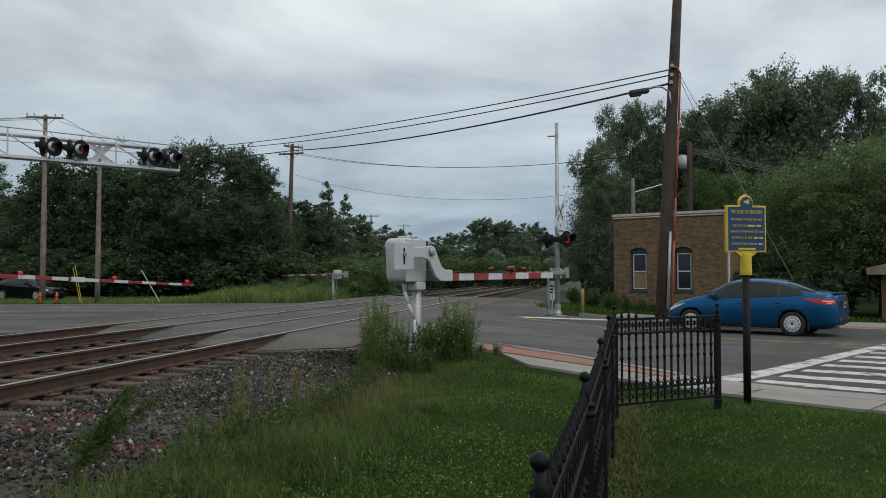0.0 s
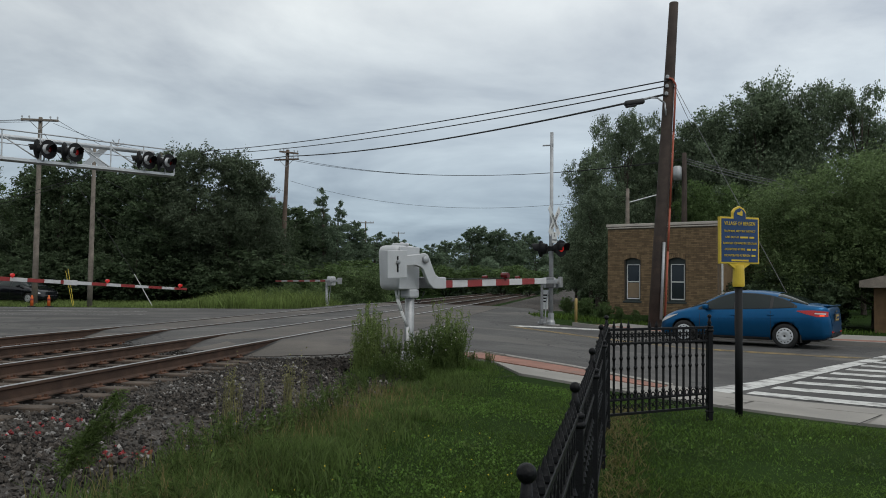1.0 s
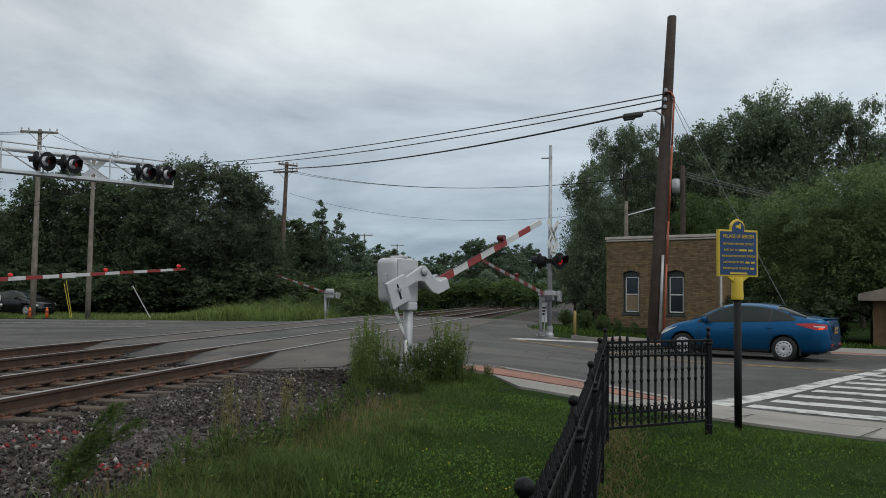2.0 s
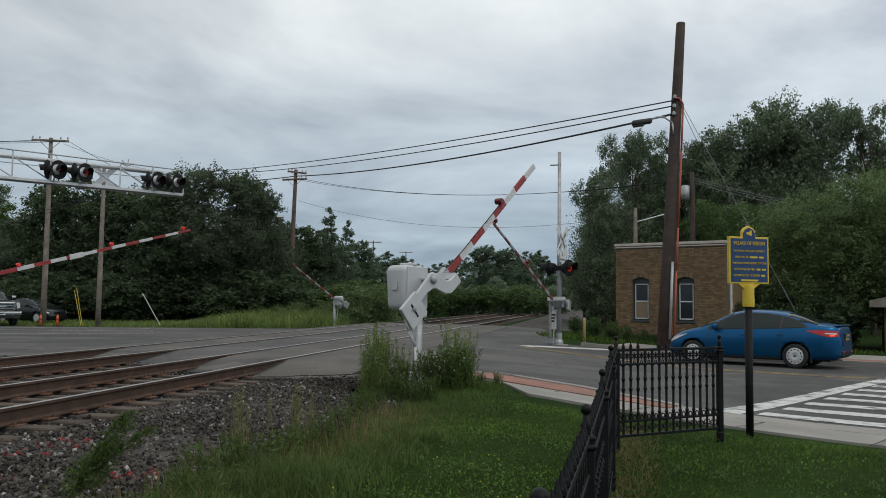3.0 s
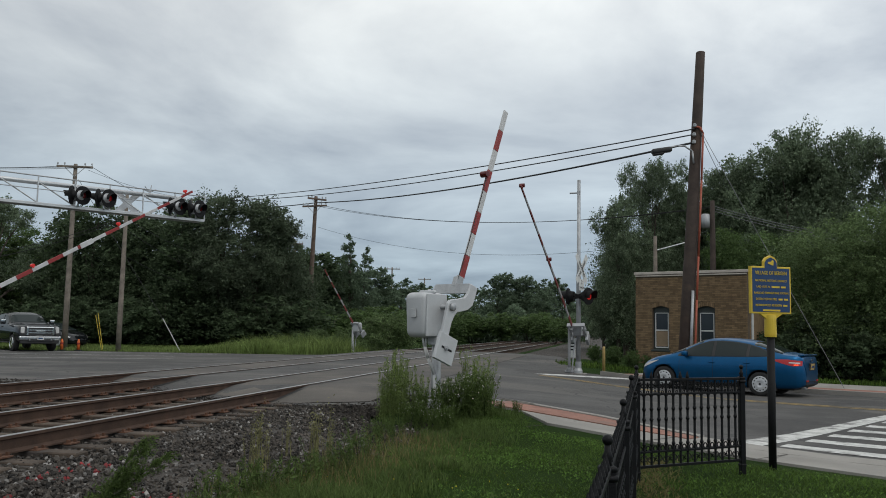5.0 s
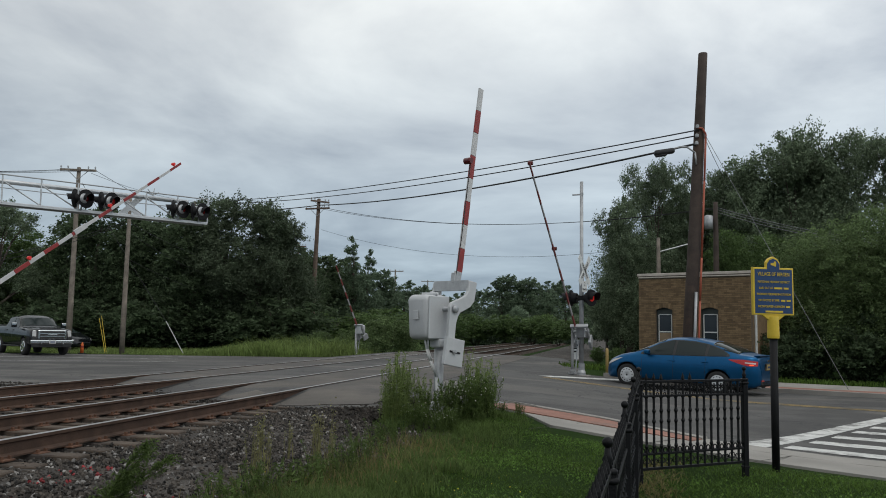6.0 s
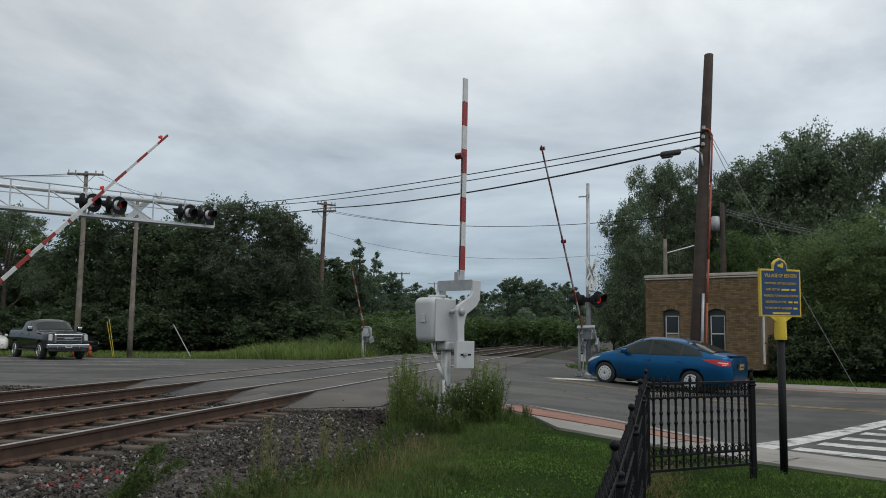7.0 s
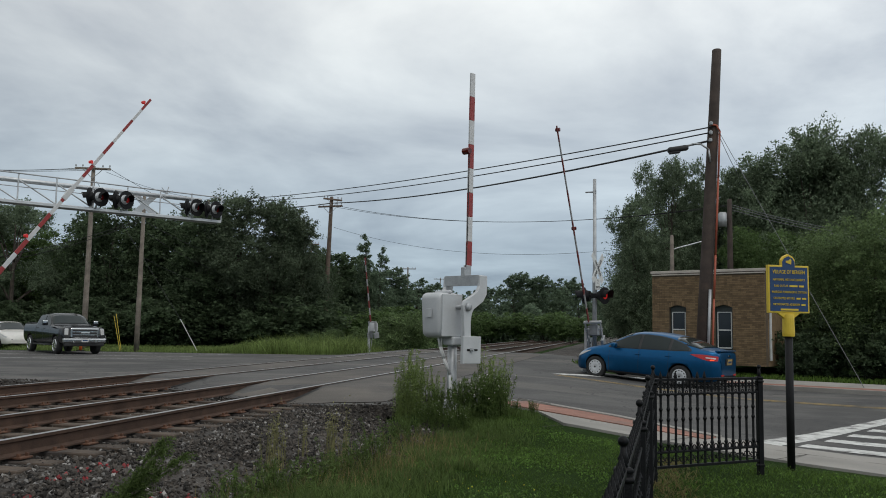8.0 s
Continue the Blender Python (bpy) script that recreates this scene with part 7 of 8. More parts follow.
        plant(kind, px, top, d, wide, "tall dark tree behind the brick building", "trees behind the building")
    for kind, px, top, d, wide in (("near", 1400, 330, 32, 0.8), ("near", 1470, 282, 31.5, 0.95), ("near", 1560, 262, 31, 0.9), ("near", 1660, 250, 31, 1.0), ("maple", 1330, 310, 40, 0.75), ("maple", 1255, 310, 44, 0.7)):
        plant(kind, px, top, d, wide, "bright green bushy tree beside the road", "bushy trees beside the road")
    for px, top, d, w in ((1330, 470, 31, 0.9), (1395, 450, 31, 1.0), (1455, 440, 30.6, 1.0), (1490, 478, 31.0, 0.7), (1325, 500, 32, 0.7), (1335, 450, 32.4, 0.75)):
        plant("bush_dark", px, top, d, w, "dark shrub beside the far pavement", "shrubs by the far pavement")
    for px, top, d, w in ((1045, 505, 33, 0.9), (1078, 512, 32, 0.8), (1110, 520, 31.6, 0.6), (1015, 505, 36, 0.8), (1140, 526, 31.4, 0.5)):
        plant("bush", px, top, d, w, "low green shrub at the foot of the brick wall", "shrubs by the brick wall")


def leaf_belt(name, px0, px1, d0, d1, top, n, size, material, label, seed):
    """A far belt of growth that closes the view between the trunks."""
    rng = np.random.default_rng(seed)
    d = rng.uniform(d0, d1, n)
    px = rng.uniform(px0, px1, n)
    x = (px - 784) / 1516 * d
    edge = top * (0.72 + 0.20 * np.sin(px * 0.045) + 0.12 * np.sin(px * 0.13 + 1))
    z = edge * rng.uniform(0, 1, n) ** 0.8
    pts = np.stack([x, d, z + 0.2], 1)
    g = new(name, leaf_mesh(name, pts, rng.uniform(0.6, 1.3, n) * size, rng, material))
    tagged(g, label, "woodland", kind="stuff")


def blades_mesh(name, xy, z, h, w, rng, material, lean=0.35, bend=True):
    """Grass blades, two triangles each, bending over."""
    n = len(xy)
    a = rng.uniform(0, 2 * math.pi, n)
    side = np.stack([np.cos(a), np.sin(a), 0 * a], 1) * (w / 2)[:, None]
    tilt = rng.normal(size=(n, 2)) * lean * h[:, None]
    root = np.stack([xy[:, 0], xy[:, 1], z - 0.01], 1)
    mid = root + np.stack([tilt[:, 0] * 0.35, tilt[:, 1] * 0.35, h * 0.6], 1)
    tip = root + np.stack([tilt[:, 0], tilt[:, 1], h * rng.uniform(0.85, 1.0, n)], 1)
    verts = np.stack([root - side, root + side, mid + side * 0.7, mid - side * 0.7, tip], 1).reshape(-1, 3)
    i = np.arange(n) * 5
    faces = [f for k in i.tolist() for f in ((k, k + 1, k + 2, k + 3), (k + 3, k + 2, k + 4))]
    me = bpy.data.meshes.new(name)
    me.from_pydata(verts.tolist(), [], faces)
    me.materials.append(M[material])
    return me


def patchy(xy, s, seed=0.0):
    return np.sin(xy[:, 0] * s + seed) * np.cos(xy[:, 1] * s * 1.3 + seed * 2) + 0.6 * np.sin(xy[:, 0] * s * 2.7 + xy[:, 1] * s * 2.1 + seed)


def grow_grass():
    rng = np.random.default_rng(21)
    # lawn, denser near the camera
    xy = np.concatenate([rng.uniform((-3.2, 2.4), (3.8, 6.5), (80000, 2)), rng.uniform((-3.5, 6.0), (6.5, 15.0), (150000, 2))])
    L = xy[:, 1] * SI - xy[:, 0] * CO
    v = xy[:, 0] * VX + xy[:, 1] * VY
    s = xy[:, 0] * SI + xy[:, 1] * CO
    gate = np.hypot(xy[:, 0] + 0.1, xy[:, 1] - 13.9) < 1.2
    ok = (L < 2.75 - 0.5 * smooth(7.0, 9.5, s) + 0.25 * patchy(xy, 1.9)) & ((v < 10.42) | (gate & (v < 12.0) & (L > 1.35)) | ((L > 1.5) & (v < 11.3)) | ((xy[:, 0] < 1.2) & (L > 0.4) & (v < 10.95))) & (L > -7)
    xy, L = xy[ok], L[ok]
    n = len(xy)
    h = rng.uniform(0.018, 0.046, n) * (1 + 0.3 * patchy(xy, 1.4))
    h *= np.where(rng.uniform(0, 1, n) < 0.02, 1.8, 1.0)
    g = new("lawn_grass", blades_mesh("lawn_grass", xy, height(xy[:, 0], xy[:, 1]), h, rng.uniform(0.005, 0.010, n), rng, "blade", 0.95))
    tagged(g, "mown green lawn grass", "grass", kind="stuff")
    # clover patches
    pc = rng.uniform((-2.6, 2.6), (6.0, 12.5), (90000, 2))
    Lc = pc[:, 1] * SI - pc[:, 0] * CO
    vc = pc[:, 0] * VX + pc[:, 1] * VY
    pc = pc[(Lc < 2.5) & ((Lc > 0.2) | (rng.uniform(0, 1, len(pc)) < 0.10)) & (vc < 10.2) & (patchy(pc, 1.1, 2.0) + rng.normal(size=len(pc)) * 0.35 > 0.05)]
    pts = np.stack([pc[:, 0], pc[:, 1], height(pc[:, 0], pc[:, 1]) + rng.uniform(0.02, 0.05, len(pc))], 1)
    g = new("lawn_clover", quads_mesh("lawn_clover", pts, rng.uniform(0.012, 0.026, len(pc)), rng, "clover", aspect=1.2))
    tagged(g, "patches of light green clover in the lawn", "clover", kind="stuff")
    # longer verge along the ballast
    xy = []
    for k in range(46000):
        s = rng.uniform(4.0, 15.5)
        L = 2.45 - 0.45 * float(smooth(7.0, 9.5, s)) + rng.normal() * 0.34
        xy.append(tl(L, s))
    xy = np.array(xy)
    L = xy[:, 1] * SI - xy[:, 0] * CO
    v = xy[:, 0] * VX + xy[:, 1] * VY
    ok = (patchy(xy, 2.3, 1.0) > -0.9 + np.clip(L - 2.6, 0, 2) * 1.2) & (v < 11.2) & (L > 1.2)
    xy = xy[ok]
    n = len(xy)
    h = rng.uniform(0.06, 0.21, n) * (1 + 0.3 * patchy(xy, 1.7, 0.4)) * (1 - 0.5 * smooth(7.0, 9.5, xy[:, 1]))
    g = new("verge_grass", blades_mesh("verge_grass", xy, height(xy[:, 0], xy[:, 1]), h, rng.uniform(0.006, 0.013, n), rng, "weed", 0.38))
    tagged(g, "long unmown grass beside the ballast", "grass", kind="stuff")
    # dry patch along the fence foot
    k = rng.uniform(2.0, 10.0, 2600)
    xy = np.stack([0.205 + (k - 1.88) * 0.2235 + 0.16 + rng.normal(size=len(k)) * 0.13, k], 1)
    n = len(xy)
    g = new("dry_grass", blades_mesh("dry_grass", xy, height(xy[:, 0], xy[:, 1]), rng.uniform(0.03, 0.09, n), rng.uniform(0.006, 0.014, n), rng, "blade_dry", 0.9))
    tagged(g, "dead straw-coloured grass along the fence", "grass", kind="stuff")
    # dead stalks among the verge grass
    k = rng.uniform(4.5, 11.0, 1800)
    xy = np.array([tl(2.75 - 0.4 * float(smooth(7.0, 9.5, q)) + rng.normal() * 0.3, q) for q in k])
    n = len(xy)
    g = new("dry_grass", blades_mesh("dry_grass", xy, height(xy[:, 0], xy[:, 1]), rng.uniform(0.08, 0.26, n), rng.uniform(0.004, 0.008, n), rng, "blade_dry", 0.4))
    tagged(g, "dead straw-coloured stalks among the verge grass", "grass", kind="stuff")
    # rough growth on the far verge
    xy = np.concatenate([rng.uniform((-14.5, 44.6), (-5.2, 55), (17000, 2)), rng.uniform((-34, 44.2), (-14, 55), (18000, 2))])
    bump = smooth(-16, -10, xy[:, 0]) * smooth(-4.6, -7, xy[:, 0])
    ok = (xy[:, 1] > 44.6 + 1.2 * smooth(-9, -4, xy[:, 0])) & (patchy(xy, 0.9) > -1.0)
    xy, bump = xy[ok], bump[ok]
    n = len(xy)
    h = rng.uniform(0.06, 0.25, n) * (1 + 3.2 * bump * (1 + 0.35 * patchy(xy, 1.6)))
    g = new("far_verge", blades_mesh("far_verge", xy, height(xy[:, 0], xy[:, 1]), h, rng.uniform(0.025, 0.05, n), rng, "weed_pale", 0.45))
    tagged(g, "rough tall grass on the far verge", "grass", kind="stuff")
    # grass by the brick building and beyond the mast
    xy = rng.uniform((3.6, 27), (22, 34), (22000, 2))
    v = xy[:, 0] * VX + xy[:, 1] * VY
    ok = (v > 27.7) & (v < 30.2)
    xy = xy[ok]
    n = len(xy)
    g = new("far_lawn", blades_mesh("far_lawn", xy, height(xy[:, 0], xy[:, 1]), rng.uniform(0.05, 0.22, n), rng.uniform(0.02, 0.04, n), rng, "blade", 0.4))
    tagged(g, "uneven grass before the brick building", "grass", kind="stuff")


def make_weed(seed, h, stems, material, leaf, droop=0.4, flower=None, spread=0.12, leaves=60, blooms=2):
    """A tall weed: several stems set with narrow leaves."""
    rng = np.random.default_rng(seed)
    t = empty("weed")
    bm = bmesh.new()
    pts, tips = [], []
    for k in range(stems):
        a = rng.uniform(0, 2 * math.pi)
        b = Vector((rng.normal() * spread * 0.5, rng.normal() * spread * 0.5, -0.03))
        hh = h * rng.uniform(0.65, 1.0)
        e = b + Vector((math.cos(a) * spread * hh, math.sin(a) * spread * hh, hh))
        m = b.lerp(e, 0.5) + Vector((0, 0, 0.03))
        rod(bm, b, m, 0.006, 0.005, n=5)
        rod(bm, m, e, 0.005, 0.002, n=5)
        tips.append(e)
        for j in range(leaves):
            f = rng.uniform(0.12, 1.0)
            p = b.lerp(m, f * 2) if f < 0.5 else m.lerp(e, f * 2 - 1)
            aa = rng.uniform(0, 2 * math.pi)
            off = leaf * 0.7 * (1.15 - 0.6 * f)
            pts.append((p.x + math.cos(aa) * off, p.y + math.sin(aa) * off, p.z + off * 0.3))
    tagged(part("stem", bm, material, t), kind="stuff")
    pts = np.array(pts)
    o = new("foliage", quads_mesh("foliage", pts, rng.uniform(0.6, 1.2, len(pts)) * leaf * 0.26, rng, material, aspect=6.5, droop=-droop))
    o.parent = t
    if flower:
        fp = np.concatenate([np.array(e)[None] + rng.normal(size=(blooms, 3)) * np.array([0.025, 0.025, 0.07]) - np.array([0, 0, 0.05]) for e in tips])
        o = tagged(new("flower_head", quads_mesh("flower_head", fp, rng.uniform(0.012, 0.024, len(fp)), rng, flower, aspect=1.0)), kind="stuff")
        o.parent = t
    return t


def make_plume(seed):
    """A tall leaning weed whose stems carry drooping feathery side shoots."""
    rng = np.random.default_rng(seed)
    t = empty("weed")
    bm = bmesh.new()
    pts = []
    for lean, h in ((0.46, 0.70), (0.36, 0.60), (0.26, 0.46), (0.52, 0.56)):
        a = rng.normal() * 0.3
        side = Vector((math.cos(a), math.sin(a), 0))
        line = [Vector((0, 0, -0.03)) + side * (lean * f ** 1.5) + Vector((rng.normal() * 0.008, rng.normal() * 0.008, h * f)) for f in np.linspace(0, 1, 9)]
        tube(bm, line, 0.005, 5)
        for k in range(46):
            f = rng.uniform(0.22, 1.0)
            j = min(7, int(f * 8))
            root = line[j].lerp(line[j + 1], f * 8 - j)
            b = rng.uniform(0, 2 * math.pi)
            reach = (0.21 * (1.08 - f) + 0.03) * rng.uniform(0.6, 1.1)
            tip = root + Vector((math.cos(b) * reach + 0.05, math.sin(b) * reach, reach * 0.55))
            rod(bm, root, tip, 0.0022, 0.001, n=4)
            for q in np.linspace(0.10, 1.0, 18):
                p = root.lerp(tip, q)
                pts.append((p.x + rng.normal() * 0.008, p.y + rng.normal() * 0.008, p.z - 0.035 * q * q + rng.normal() * 0.008))
    tagged(part("stem", bm, "weed", t), kind="stuff")
    pts = np.array(pts)
    o = new("foliage", quads_mesh("foliage", pts, rng.uniform(0.005, 0.010, len(pts)), rng, "weed", aspect=5.0, droop=-0.3))
    o.parent = t
    return t


def grow_weeds():
    a = tagged(make_weed(31, 1.15, 14, "weed_pale", 0.055, leaves=40, spread=0.13), "tall green weed clump at the gate's foot", "weed", "weeds round the gate")
    b = tagged(make_weed(32, 0.75, 18, "weed", 0.055, leaves=55, flower="flower", spread=0.2), "bushy weed with small pale flowers", "weed", "weeds round the gate")
    c = tagged(make_weed(33, 0.66, 6, "seed_head", 0.034, leaves=20, flower="seed_head", blooms=16), "yellowing seeded weed on the ballast", "weed", "seeded weeds on the ballast")
    d = tagged(make_weed(34, 0.46, 18, "weed", 0.05, leaves=30, spread=0.3), "low leafy weed on the verge", "weed", "low weeds on the verge")
    rng = random.Random(9)

    def put(o, used, x, y, s, tilt=0):
        m = pose(x, y, hz(x, y) - 0.02, tilt, 0, rng.uniform(0, 360)) @ Matrix.Diagonal((s, s, s, 1))
        if not used:
            o.matrix_basis = m
            used.append(1)
        else:
            copy_thing(o, m @ Matrix.Diagonal((*(1 / k for k in o.scale), 1)))
    ua, ub, uc, ud = [], [], [], []
    for px, d_, s in ((652, 13.2, 0.85), (668, 13.0, 1.0), (684, 13.3, 0.8), (700, 13.1, 0.75), (676, 13.6, 0.9), (715, 13.0, 0.62), (645, 12.9, 0.6), (800, 13.6, 0.95), (812, 13.3, 0.85), (825, 13.5, 0.8)):
        put(a, ua, (px - 784) / 1516 * d_, d_, s)
    for px, d_, s in ((722, 12.9, 0.75), (748, 12.8, 0.9), (770, 12.9, 0.95), (790, 13.0, 1.0), (808, 12.9, 1.0), (820, 13.3, 0.9), (705, 12.5, 0.6), (760, 12.3, 0.55), (735, 12.2, 0.5), (690, 12.8, 0.5), (850, 13.6, 0.35), (880, 13.7, 0.35)):
        put(b, ub, (px - 784) / 1516 * d_, d_, s)
    for px, d_, s in ((428, 8.6, 0.95), (440, 8.7, 0.7), (540, 9.2, 1.0), (528, 9.3, 0.8), (415, 8.4, 0.6), (550, 9.0, 0.7), (480, 9.6, 0.6)):
        put(c, uc, (px - 784) / 1516 * d_, d_, s)
    for px, d_, s in ((380, 6.9, 0.8), (440, 7.4, 0.9), (500, 7.8, 0.8), (350, 6.2, 0.75), (570, 8.8, 0.8), (610, 9.6, 0.8), (640, 10.8, 0.8), (660, 11.5, 0.7), (300, 5.4, 0.7), (250, 5.0, 0.7), (420, 6.4, 0.7), (540, 8.3, 0.7)):
        put(d, ud, (px - 784) / 1516 * d_, d_, s)
    # the leaning feathery weed close to the ballast
    e = make_plume(36)
    x, y = (138 - 784) / 1516 * 5.9, 5.9
    e.matrix_basis = pose(x, y, hz(x, y) - 0.02)
    tagged(e, "feathery yellow-green weed leaning over the ballast", "weed")
    # broad dandelion leaves in the lawn
    rngn = np.random.default_rng(4)
    p = tagged(empty("dandelion"), "flat rosette of broad lawn-weed leaves", "weed", "lawn weeds")
    pts = np.stack([rngn.normal(size=26) * 0.06, rngn.normal(size=26) * 0.06, rngn.uniform(0.03, 0.10, 26)], 1)
    o = tagged(new("rosette", quads_mesh("rosette", pts, rngn.uniform(0.014, 0.026, 26), rngn, "weed", aspect=2.6)), kind="stuff")
    o.parent = p
    p.matrix_basis = pose(2.05, 7.4, hz(2.05, 7.4))
    for x, y in ((2.3, 7.2), (3.0, 7.9), (3.5, 7.0), (-0.4, 6.5), (0.3, 7.4), (-1.2, 7.0), (1.2, 9.0)):
        copy_thing(p, pose(x, y, hz(x, y), 0, 0, x * 90))
    # clover and buttercup specks
    xy = rngn.uniform((-1.9, 4.6), (0.6, 8.5), (110, 2))
    pts = np.stack([xy[:, 0], xy[:, 1], height(xy[:, 0], xy[:, 1]) + rngn.uniform(0.05, 0.11, 110)], 1)
    o = new("lawn_flowers", quads_mesh("lawn_flowers", pts, rngn.uniform(0.010, 0.018, 110), rngn, "flower_yellow", aspect=1.0))
    tagged(o, "tiny yellow flowers scattered in the lawn", "flowers", kind="stuff")


# ---- ballast stones and ties ----
def stones_mesh(name, centres, sizes, rng, materials, reds=None):
    """Angular stones: squashed random octahedra."""
    n = len(centres)
    base = np.array([[1, 0, 0], [0, 1, 0], [-1, 0, 0], [0, -1, 0], [0, 0, 1], [0, 0, -1], [0.6, 0.6, 0.5], [-0.6, 0.5, 0.55]])
    fs = np.array([[0, 6, 4], [0, 1, 6], [6, 1, 4], [1, 7, 4], [1, 2, 7], [7, 2, 4], [2, 3, 4], [3, 0, 4], [1, 0, 5], [2, 1, 5], [3, 2, 5], [0, 3, 5]])
    sh = base[None] * rng.uniform(0.65, 1.25, (n, 8, 1)) * rng.uniform(0.6, 1.2, (n, 1, 3))
    q = rng.normal(size=(n, 4))
    q /= np.linalg.norm(q, axis=1)[:, None]
    w, x, y, z = q.T
    R = np.stack([1 - 2 * (y * y + z * z), 2 * (x * y - z * w), 2 * (x * z + y * w), 2 * (x * y + z * w), 1 - 2 * (x * x + z * z), 2 * (y * z - x * w), 2 * (x * z - y * w), 2 * (y * z + x * w), 1 - 2 * (x * x + y * y)], 1).reshape(n, 3, 3)
    v = np.einsum("nij,nkj->nki", R, sh) * sizes[:, None, None] / 2 + centres[:, None]
    faces = (np.arange(n)[:, None, None] * 8 + fs[None]).reshape(-1, 3)
    me = bpy.data.meshes.new(name)
    me.from_pydata(v.reshape(-1, 3).tolist(), [], faces.tolist())
    for m in materials:
        me.materials.append(M[m])
    if reds is not None:
        me.polygons.foreach_set("material_index", np.repeat(reds.astype(np.int32), 12))
    return me


def bed_z(L):
    return np.interp(L, [2.3, 3.4, 4.6, 5.0, 11.4, 12.2, 14.6], [-0.04, 0.05, 0.175, 0.195, 0.195, 0.10, -0.18])


def lay_ballast():
    rng = np.random.default_rng(77)
    n = 38000
    s = rng.uniform(2.5, 15.8, n)
    L = np.concatenate([rng.uniform(2.0, 5.6, int(n * 0.74)), rng.uniform(5.6, 12.0, n - int(n * 0.74))])
    x, y = s * SI - L * CO, s * CO + L * SI
    v = x * VX + y * VY
    ok = (v < 9.9) & (L > 2.6 - 0.55 * smooth(7.0, 9.5, s) + 0.2 * np.sin(s * 1.7))
    x, y, L, s = x[ok], y[ok], L[ok], s[ok]
    n = len(x)
    z = np.maximum(bed_z(L), height(x, y) * (L < 3.0) - 0.02 * (L < 3.0) - 9 * (L >= 3.0)) + rng.uniform(-0.01, 0.025, n)
    red = (((s - 5.4) ** 2 / 0.5 + (L - 4.5) ** 2 / 0.12 < 1) | ((s - 7.0) ** 2 / 0.3 + (L - 4.75) ** 2 / 0.05 < 1) | ((s - 6.4) ** 2 / 0.2 + (L - 3.7) ** 2 / 0.05 < 1)) & (rng.uniform(0, 1, n) < 0.14)
    ob = new("ballast_stones", stones_mesh("ballast_stones", np.stack([x, y, z], 1), rng.uniform(0.026, 0.066, n), rng, ["stone", "red_spray", "stone_pale"], np.where(red, 1, np.where(rng.uniform(0, 1, n) < 0.11, 2, 0))))
    tagged(ob, "loose angular ballast stones, some sprayed red", "ballast", kind="stuff")
    # loose stones and crumbs along the broken edge of the crossing
    n = 5200
    edge = [(-1.1, 14.55), (-1.35, 13.9), (-3.0, 14.15), (-6.4, 17.0), (-9.9, 18.9), (-14.0, 21.5)]
    t = rng.uniform(0, 1, n) ** 1.3 * (len(edge) - 1)
    x = np.interp(t, range(len(edge)), [p[0] for p in edge]) + rng.normal(size=n) * 0.10
    y = np.interp(t, range(len(edge)), [p[1] for p in edge])
    o = rng.uniform(-0.40, 0.75, n) + 0.15 * np.sin(t * 9)
    x, y = x - o * 0.45, y - o * 0.9
    z = np.interp(o, [-0.5, 0.05, 0.35, 0.75], [0.035, 0.02, -0.09, -0.22]) + height(x + o * 0.45, y + o * 0.9)
    ob = new("edge_rubble", stones_mesh("edge_rubble", np.stack([x, y, z], 1), rng.uniform(0.02, 0.085, n), rng, ["stone", "earth"], rng.integers(0, 2, n)))
    tagged(ob, "crumbled asphalt and dark stones along the crossing", "rubble", kind="stuff")
    # beyond the road
    n = 4200
    s = rng.uniform(29, 70, n)
    L = rng.uniform(3.0, 5.4, n)
    x, y = s * SI - L * CO, s * CO + L * SI
    ok = (y > 39.5)
    x, y, L = x[ok], y[ok], L[ok]
    ob = new("ballast_stones", stones_mesh("ballast_stones", np.stack([x, y, bed_z(L)], 1), rng.uniform(0.06, 0.12, len(x)), rng, ["stone"]))
    tagged(ob, "ballast shoulder beyond the crossing", "ballast", kind="stuff")


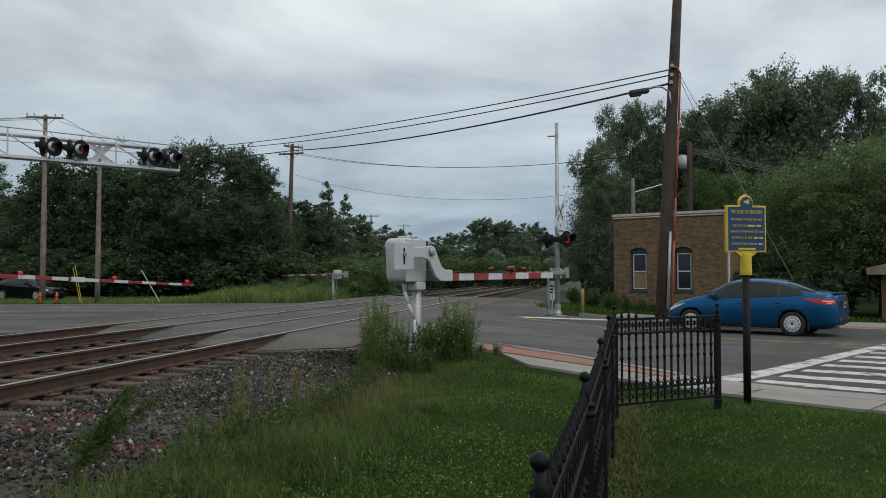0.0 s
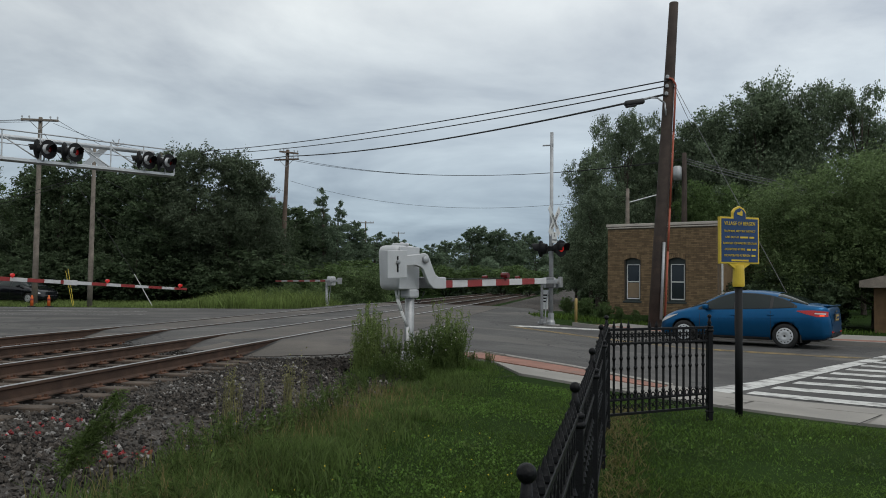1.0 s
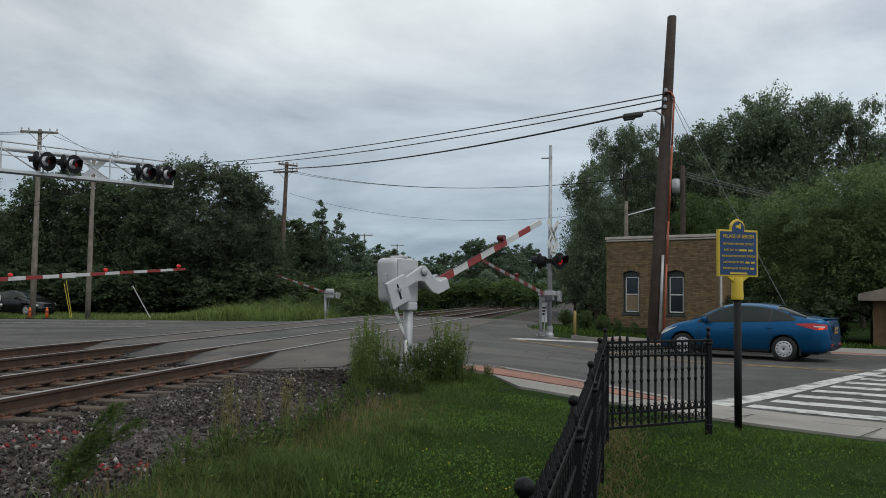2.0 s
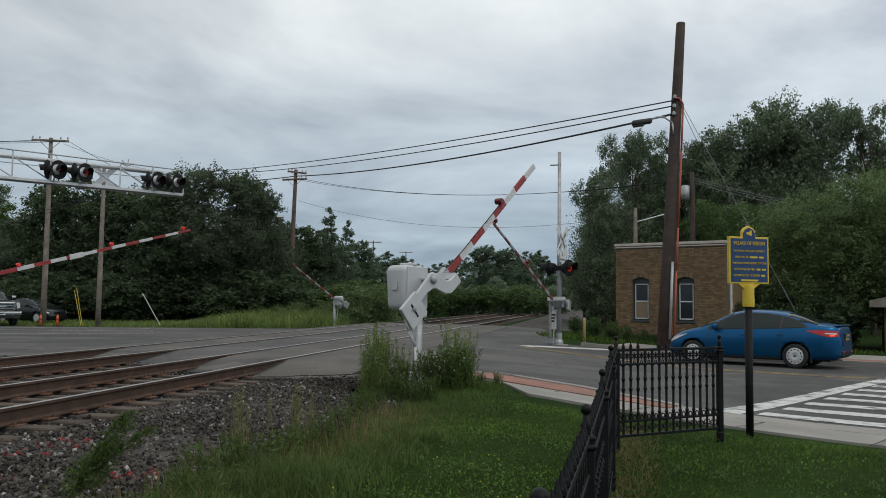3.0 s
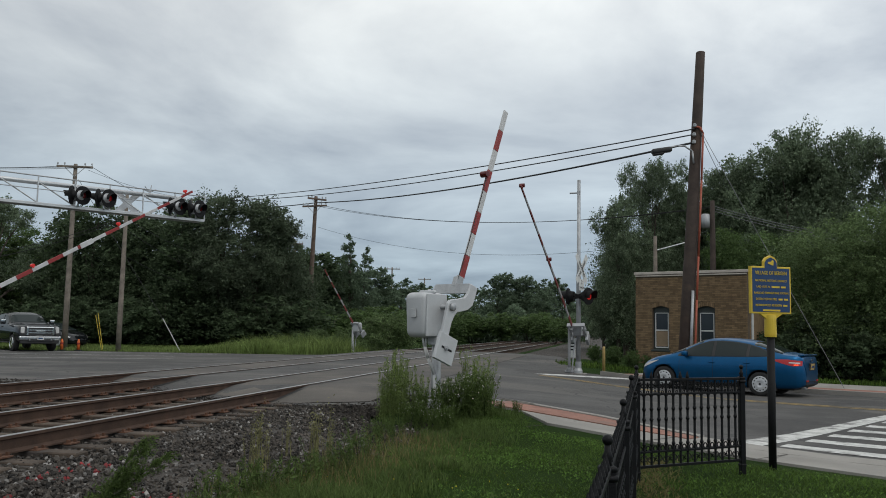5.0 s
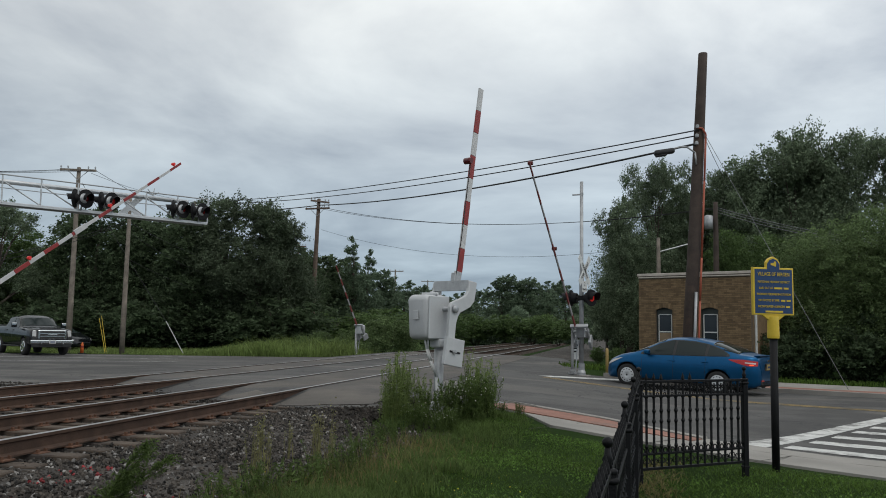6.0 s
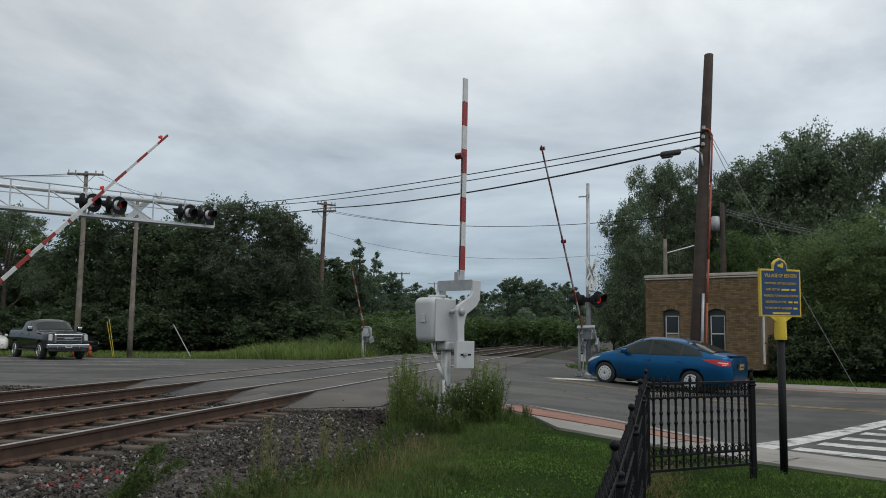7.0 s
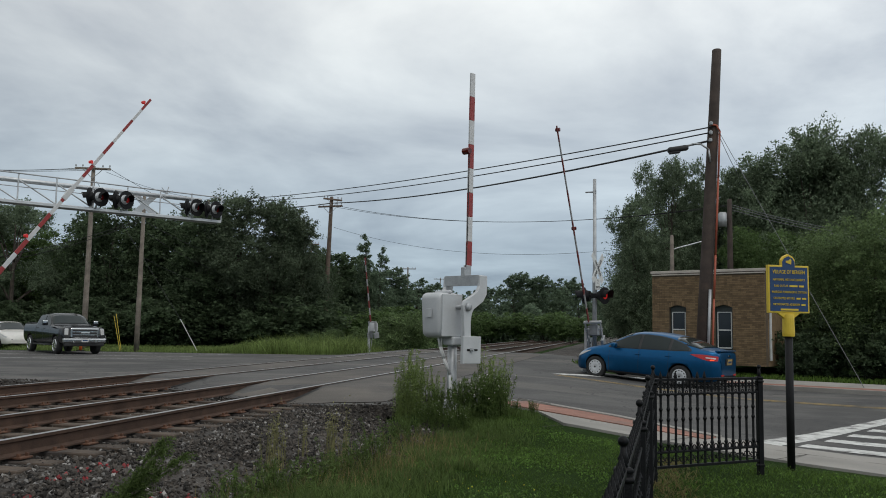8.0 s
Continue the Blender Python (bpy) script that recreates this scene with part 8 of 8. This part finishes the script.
def lay_ties():
    bm = bmesh.new()
    box(bm, (2.6, 0.22, 0.16), (0, 0, -0.075), bevel=0.012, seg=1)
    me = bpy.data.meshes.new("tie")
    bm.to_mesh(me)
    bm.free()
    me.materials.append(M["tie"])
    bm = bmesh.new()
    box(bm, (0.30, 0.18, 0.02), (0, 0, 0.0), bevel=0.004, seg=1)
    for sx, sy in ((-0.11, 0.06), (0.11, -0.06), (0.11, 0.06)):
        box(bm, (0.03, 0.03, 0.05), (sx, sy, 0.015))
    pm = bpy.data.meshes.new("tie_plate")
    bm.to_mesh(pm)
    bm.free()
    pm.materials.append(M["rust"])
    rng = random.Random(3)
    bed = bpy.data.objects["ballast_bed"]
    for c, rails, s1 in ((6.46, RAILS[:2], 13.9), (9.75, RAILS[2:], 17.2)):
        for s in np.arange(1.0, s1, 0.52):
            o = new("tie", me)
            o.parent = bed
            jig = rng.uniform(-0.06, 0.06)
            o.matrix_basis = pose(*tl(c + jig, s), 0.235 + rng.uniform(-0.012, 0.012), 0, 0, -math.degrees(TH) + rng.uniform(-1.5, 1.5))
            for L in rails:
                p = new("tie_plate", pm)
                p.parent = bed
                p.matrix_basis = pose(*tl(L, s), 0.252, 0, 0, -math.degrees(TH))
    # ties beyond the road, too far to tell apart singly
    bm = bmesh.new()
    for c in (6.46, 9.75):
        for s in np.arange(44.5, 110, 0.52):
            vs = box(bm, (2.6, 0.22, 0.14), (0, 0, 0))
            bmesh.ops.transform(bm, matrix=pose(*tl(c, s), 0.20, 0, 0, -math.degrees(TH)), verts=vs)
    o = part("far_ties", bm, "tie", bed)
    tagged(o, "weathered ties beyond the crossing", kind="stuff")


def freight_car():
    """The last car of a departed train, far down the line."""
    s = 260.0
    x, y = tl(6.46, s)
    g = tagged(empty("freight_car", pose(x, y, TOP, 0, 0, -math.degrees(TH))), "distant rust-red freight car on the track", "freight car")
    bm = bmesh.new()
    box(bm, (3.0, 15, 3.6), (0, 7.5, 2.7), bevel=0.08)
    part("body", bm, "freight", g)
    for dy in (2, 13):
        bm = bmesh.new()
        box(bm, (2.2, 2.4, 0.9), (0, dy, 0.45), bevel=0.1)
        part("bogie", bm, "rubber", g)


plant_trees()
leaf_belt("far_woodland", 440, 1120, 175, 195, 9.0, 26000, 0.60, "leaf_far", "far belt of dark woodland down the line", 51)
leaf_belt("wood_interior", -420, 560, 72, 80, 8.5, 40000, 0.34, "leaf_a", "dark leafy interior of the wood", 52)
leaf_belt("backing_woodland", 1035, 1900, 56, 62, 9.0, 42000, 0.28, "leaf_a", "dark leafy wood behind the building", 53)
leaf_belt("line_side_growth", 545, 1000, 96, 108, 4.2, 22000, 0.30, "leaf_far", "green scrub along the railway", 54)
grow_grass()
grow_weeds()
freight_car()
lay_ballast()
lay_ties()


# ---- what moves ----
def drive(car, wheels, radius, base, way, rows):
    """Roll a car along a straight way: rows of seconds and metres gone."""
    az = math.degrees(math.atan2(way[1], way[0]))
    out, spin = [], []
    for t, d in rows:
        x, y = base[0] + way[0] * d, base[1] + way[1] * d
        a, b = hz(x + way[0] * 1.3, y + way[1] * 1.3) + 0.03, hz(x - way[0] * 1.3, y - way[1] * 1.3) + 0.03
        out.append((t, pose(x, y, (a + b) / 2, 0, -math.degrees(math.atan2(a - b, 2.6)), az)))
    walk(car, out)
    for w in wheels:
        at = w.matrix_basis.translation.copy()
        walk(w, [(t, pose(*at, 0, math.degrees(d / radius), 0)) for t, d in rows])


def swing(arm, rows, tilt=0.0):
    at = arm.matrix_basis.translation.copy()
    walk(arm, [(t, pose(*at) @ pose(0, 0, 0, tilt) @ pose(0, 0, 0, 0, -a)) for t, a in rows])


def motions():
    swing(ARM_A, [(0, 0.5), (0.7, 0.5), (1.0, 1.5), (1.4, 7.5), (1.6, 12.5), (2.8, 37), (3.0, 40.5), (3.5, 48), (4.0, 55.5), (4.5, 62.5), (5.2, 72), (6.0, 81), (6.5, 86.5), (7.0, 89.2), (8.0, 89.2)])
    swing(ARM_B, [(0, -2.8), (0.9, -2.8), (1.5, 0), (2.2, 6.5), (2.8, 13), (3.5, 18.5), (4.0, 22), (4.5, 26), (5.2, 31), (6.0, 37), (6.5, 41), (7.0, 45), (7.5, 49), (8.0, 53)])
    swing(ARM_C, [(0, -1), (0.9, -1), (1.5, 5), (2.2, 17), (2.8, 27), (3.5, 35), (4.5, 46), (6.0, 62), (7.0, 72), (8.0, 81)])
    swing(ARM_D, [(0, -0.5), (0.9, -0.5), (1.6, 3), (2.2, 9), (2.8, 15), (3.5, 21.5), (4.0, 26), (4.5, 30), (5.2, 36), (6.0, 43), (6.5, 47), (7.0, 51), (8.0, 61)], 2.1)
    drive(BLUE, BLUE_WHEELS, BLUE_R, (8.46, 23.33), (-0.80, 0.60), [(0, 0.0), (3.0, 0.0), (3.5, 0.07), (4.0, 0.35), (4.5, 0.86), (5.2, 1.67), (5.8, 2.42), (6.0, 2.67), (6.5, 3.26), (7.0, 3.62), (7.5, 3.92), (8.0, 4.15)])
    way = (0.70, -0.714)
    drive(TRUCK, TRUCK_WHEELS, TRUCK_R, (-18.30, 39.10), way, [(0, -12.1), (1.5, -10.5), (2.8, -8.85), (3.5, -8.0), (4.0, -7.36), (4.5, -6.74), (6.0, -5.0), (7.0, -3.88), (8.0, -2.72)])
    drive(WHITE, WHITE_WHEELS, WHITE_R, (-15.5 - way[0] * 2.3 - 0.62, 38.0 - way[1] * 2.3 - 0.75), way, [(0, -40.0), (2.0, -34.5), (4.0, -28.0), (6.0, -20.5), (7.0, -16.6), (7.6, -14.7), (8.0, -13.3)])


motions()
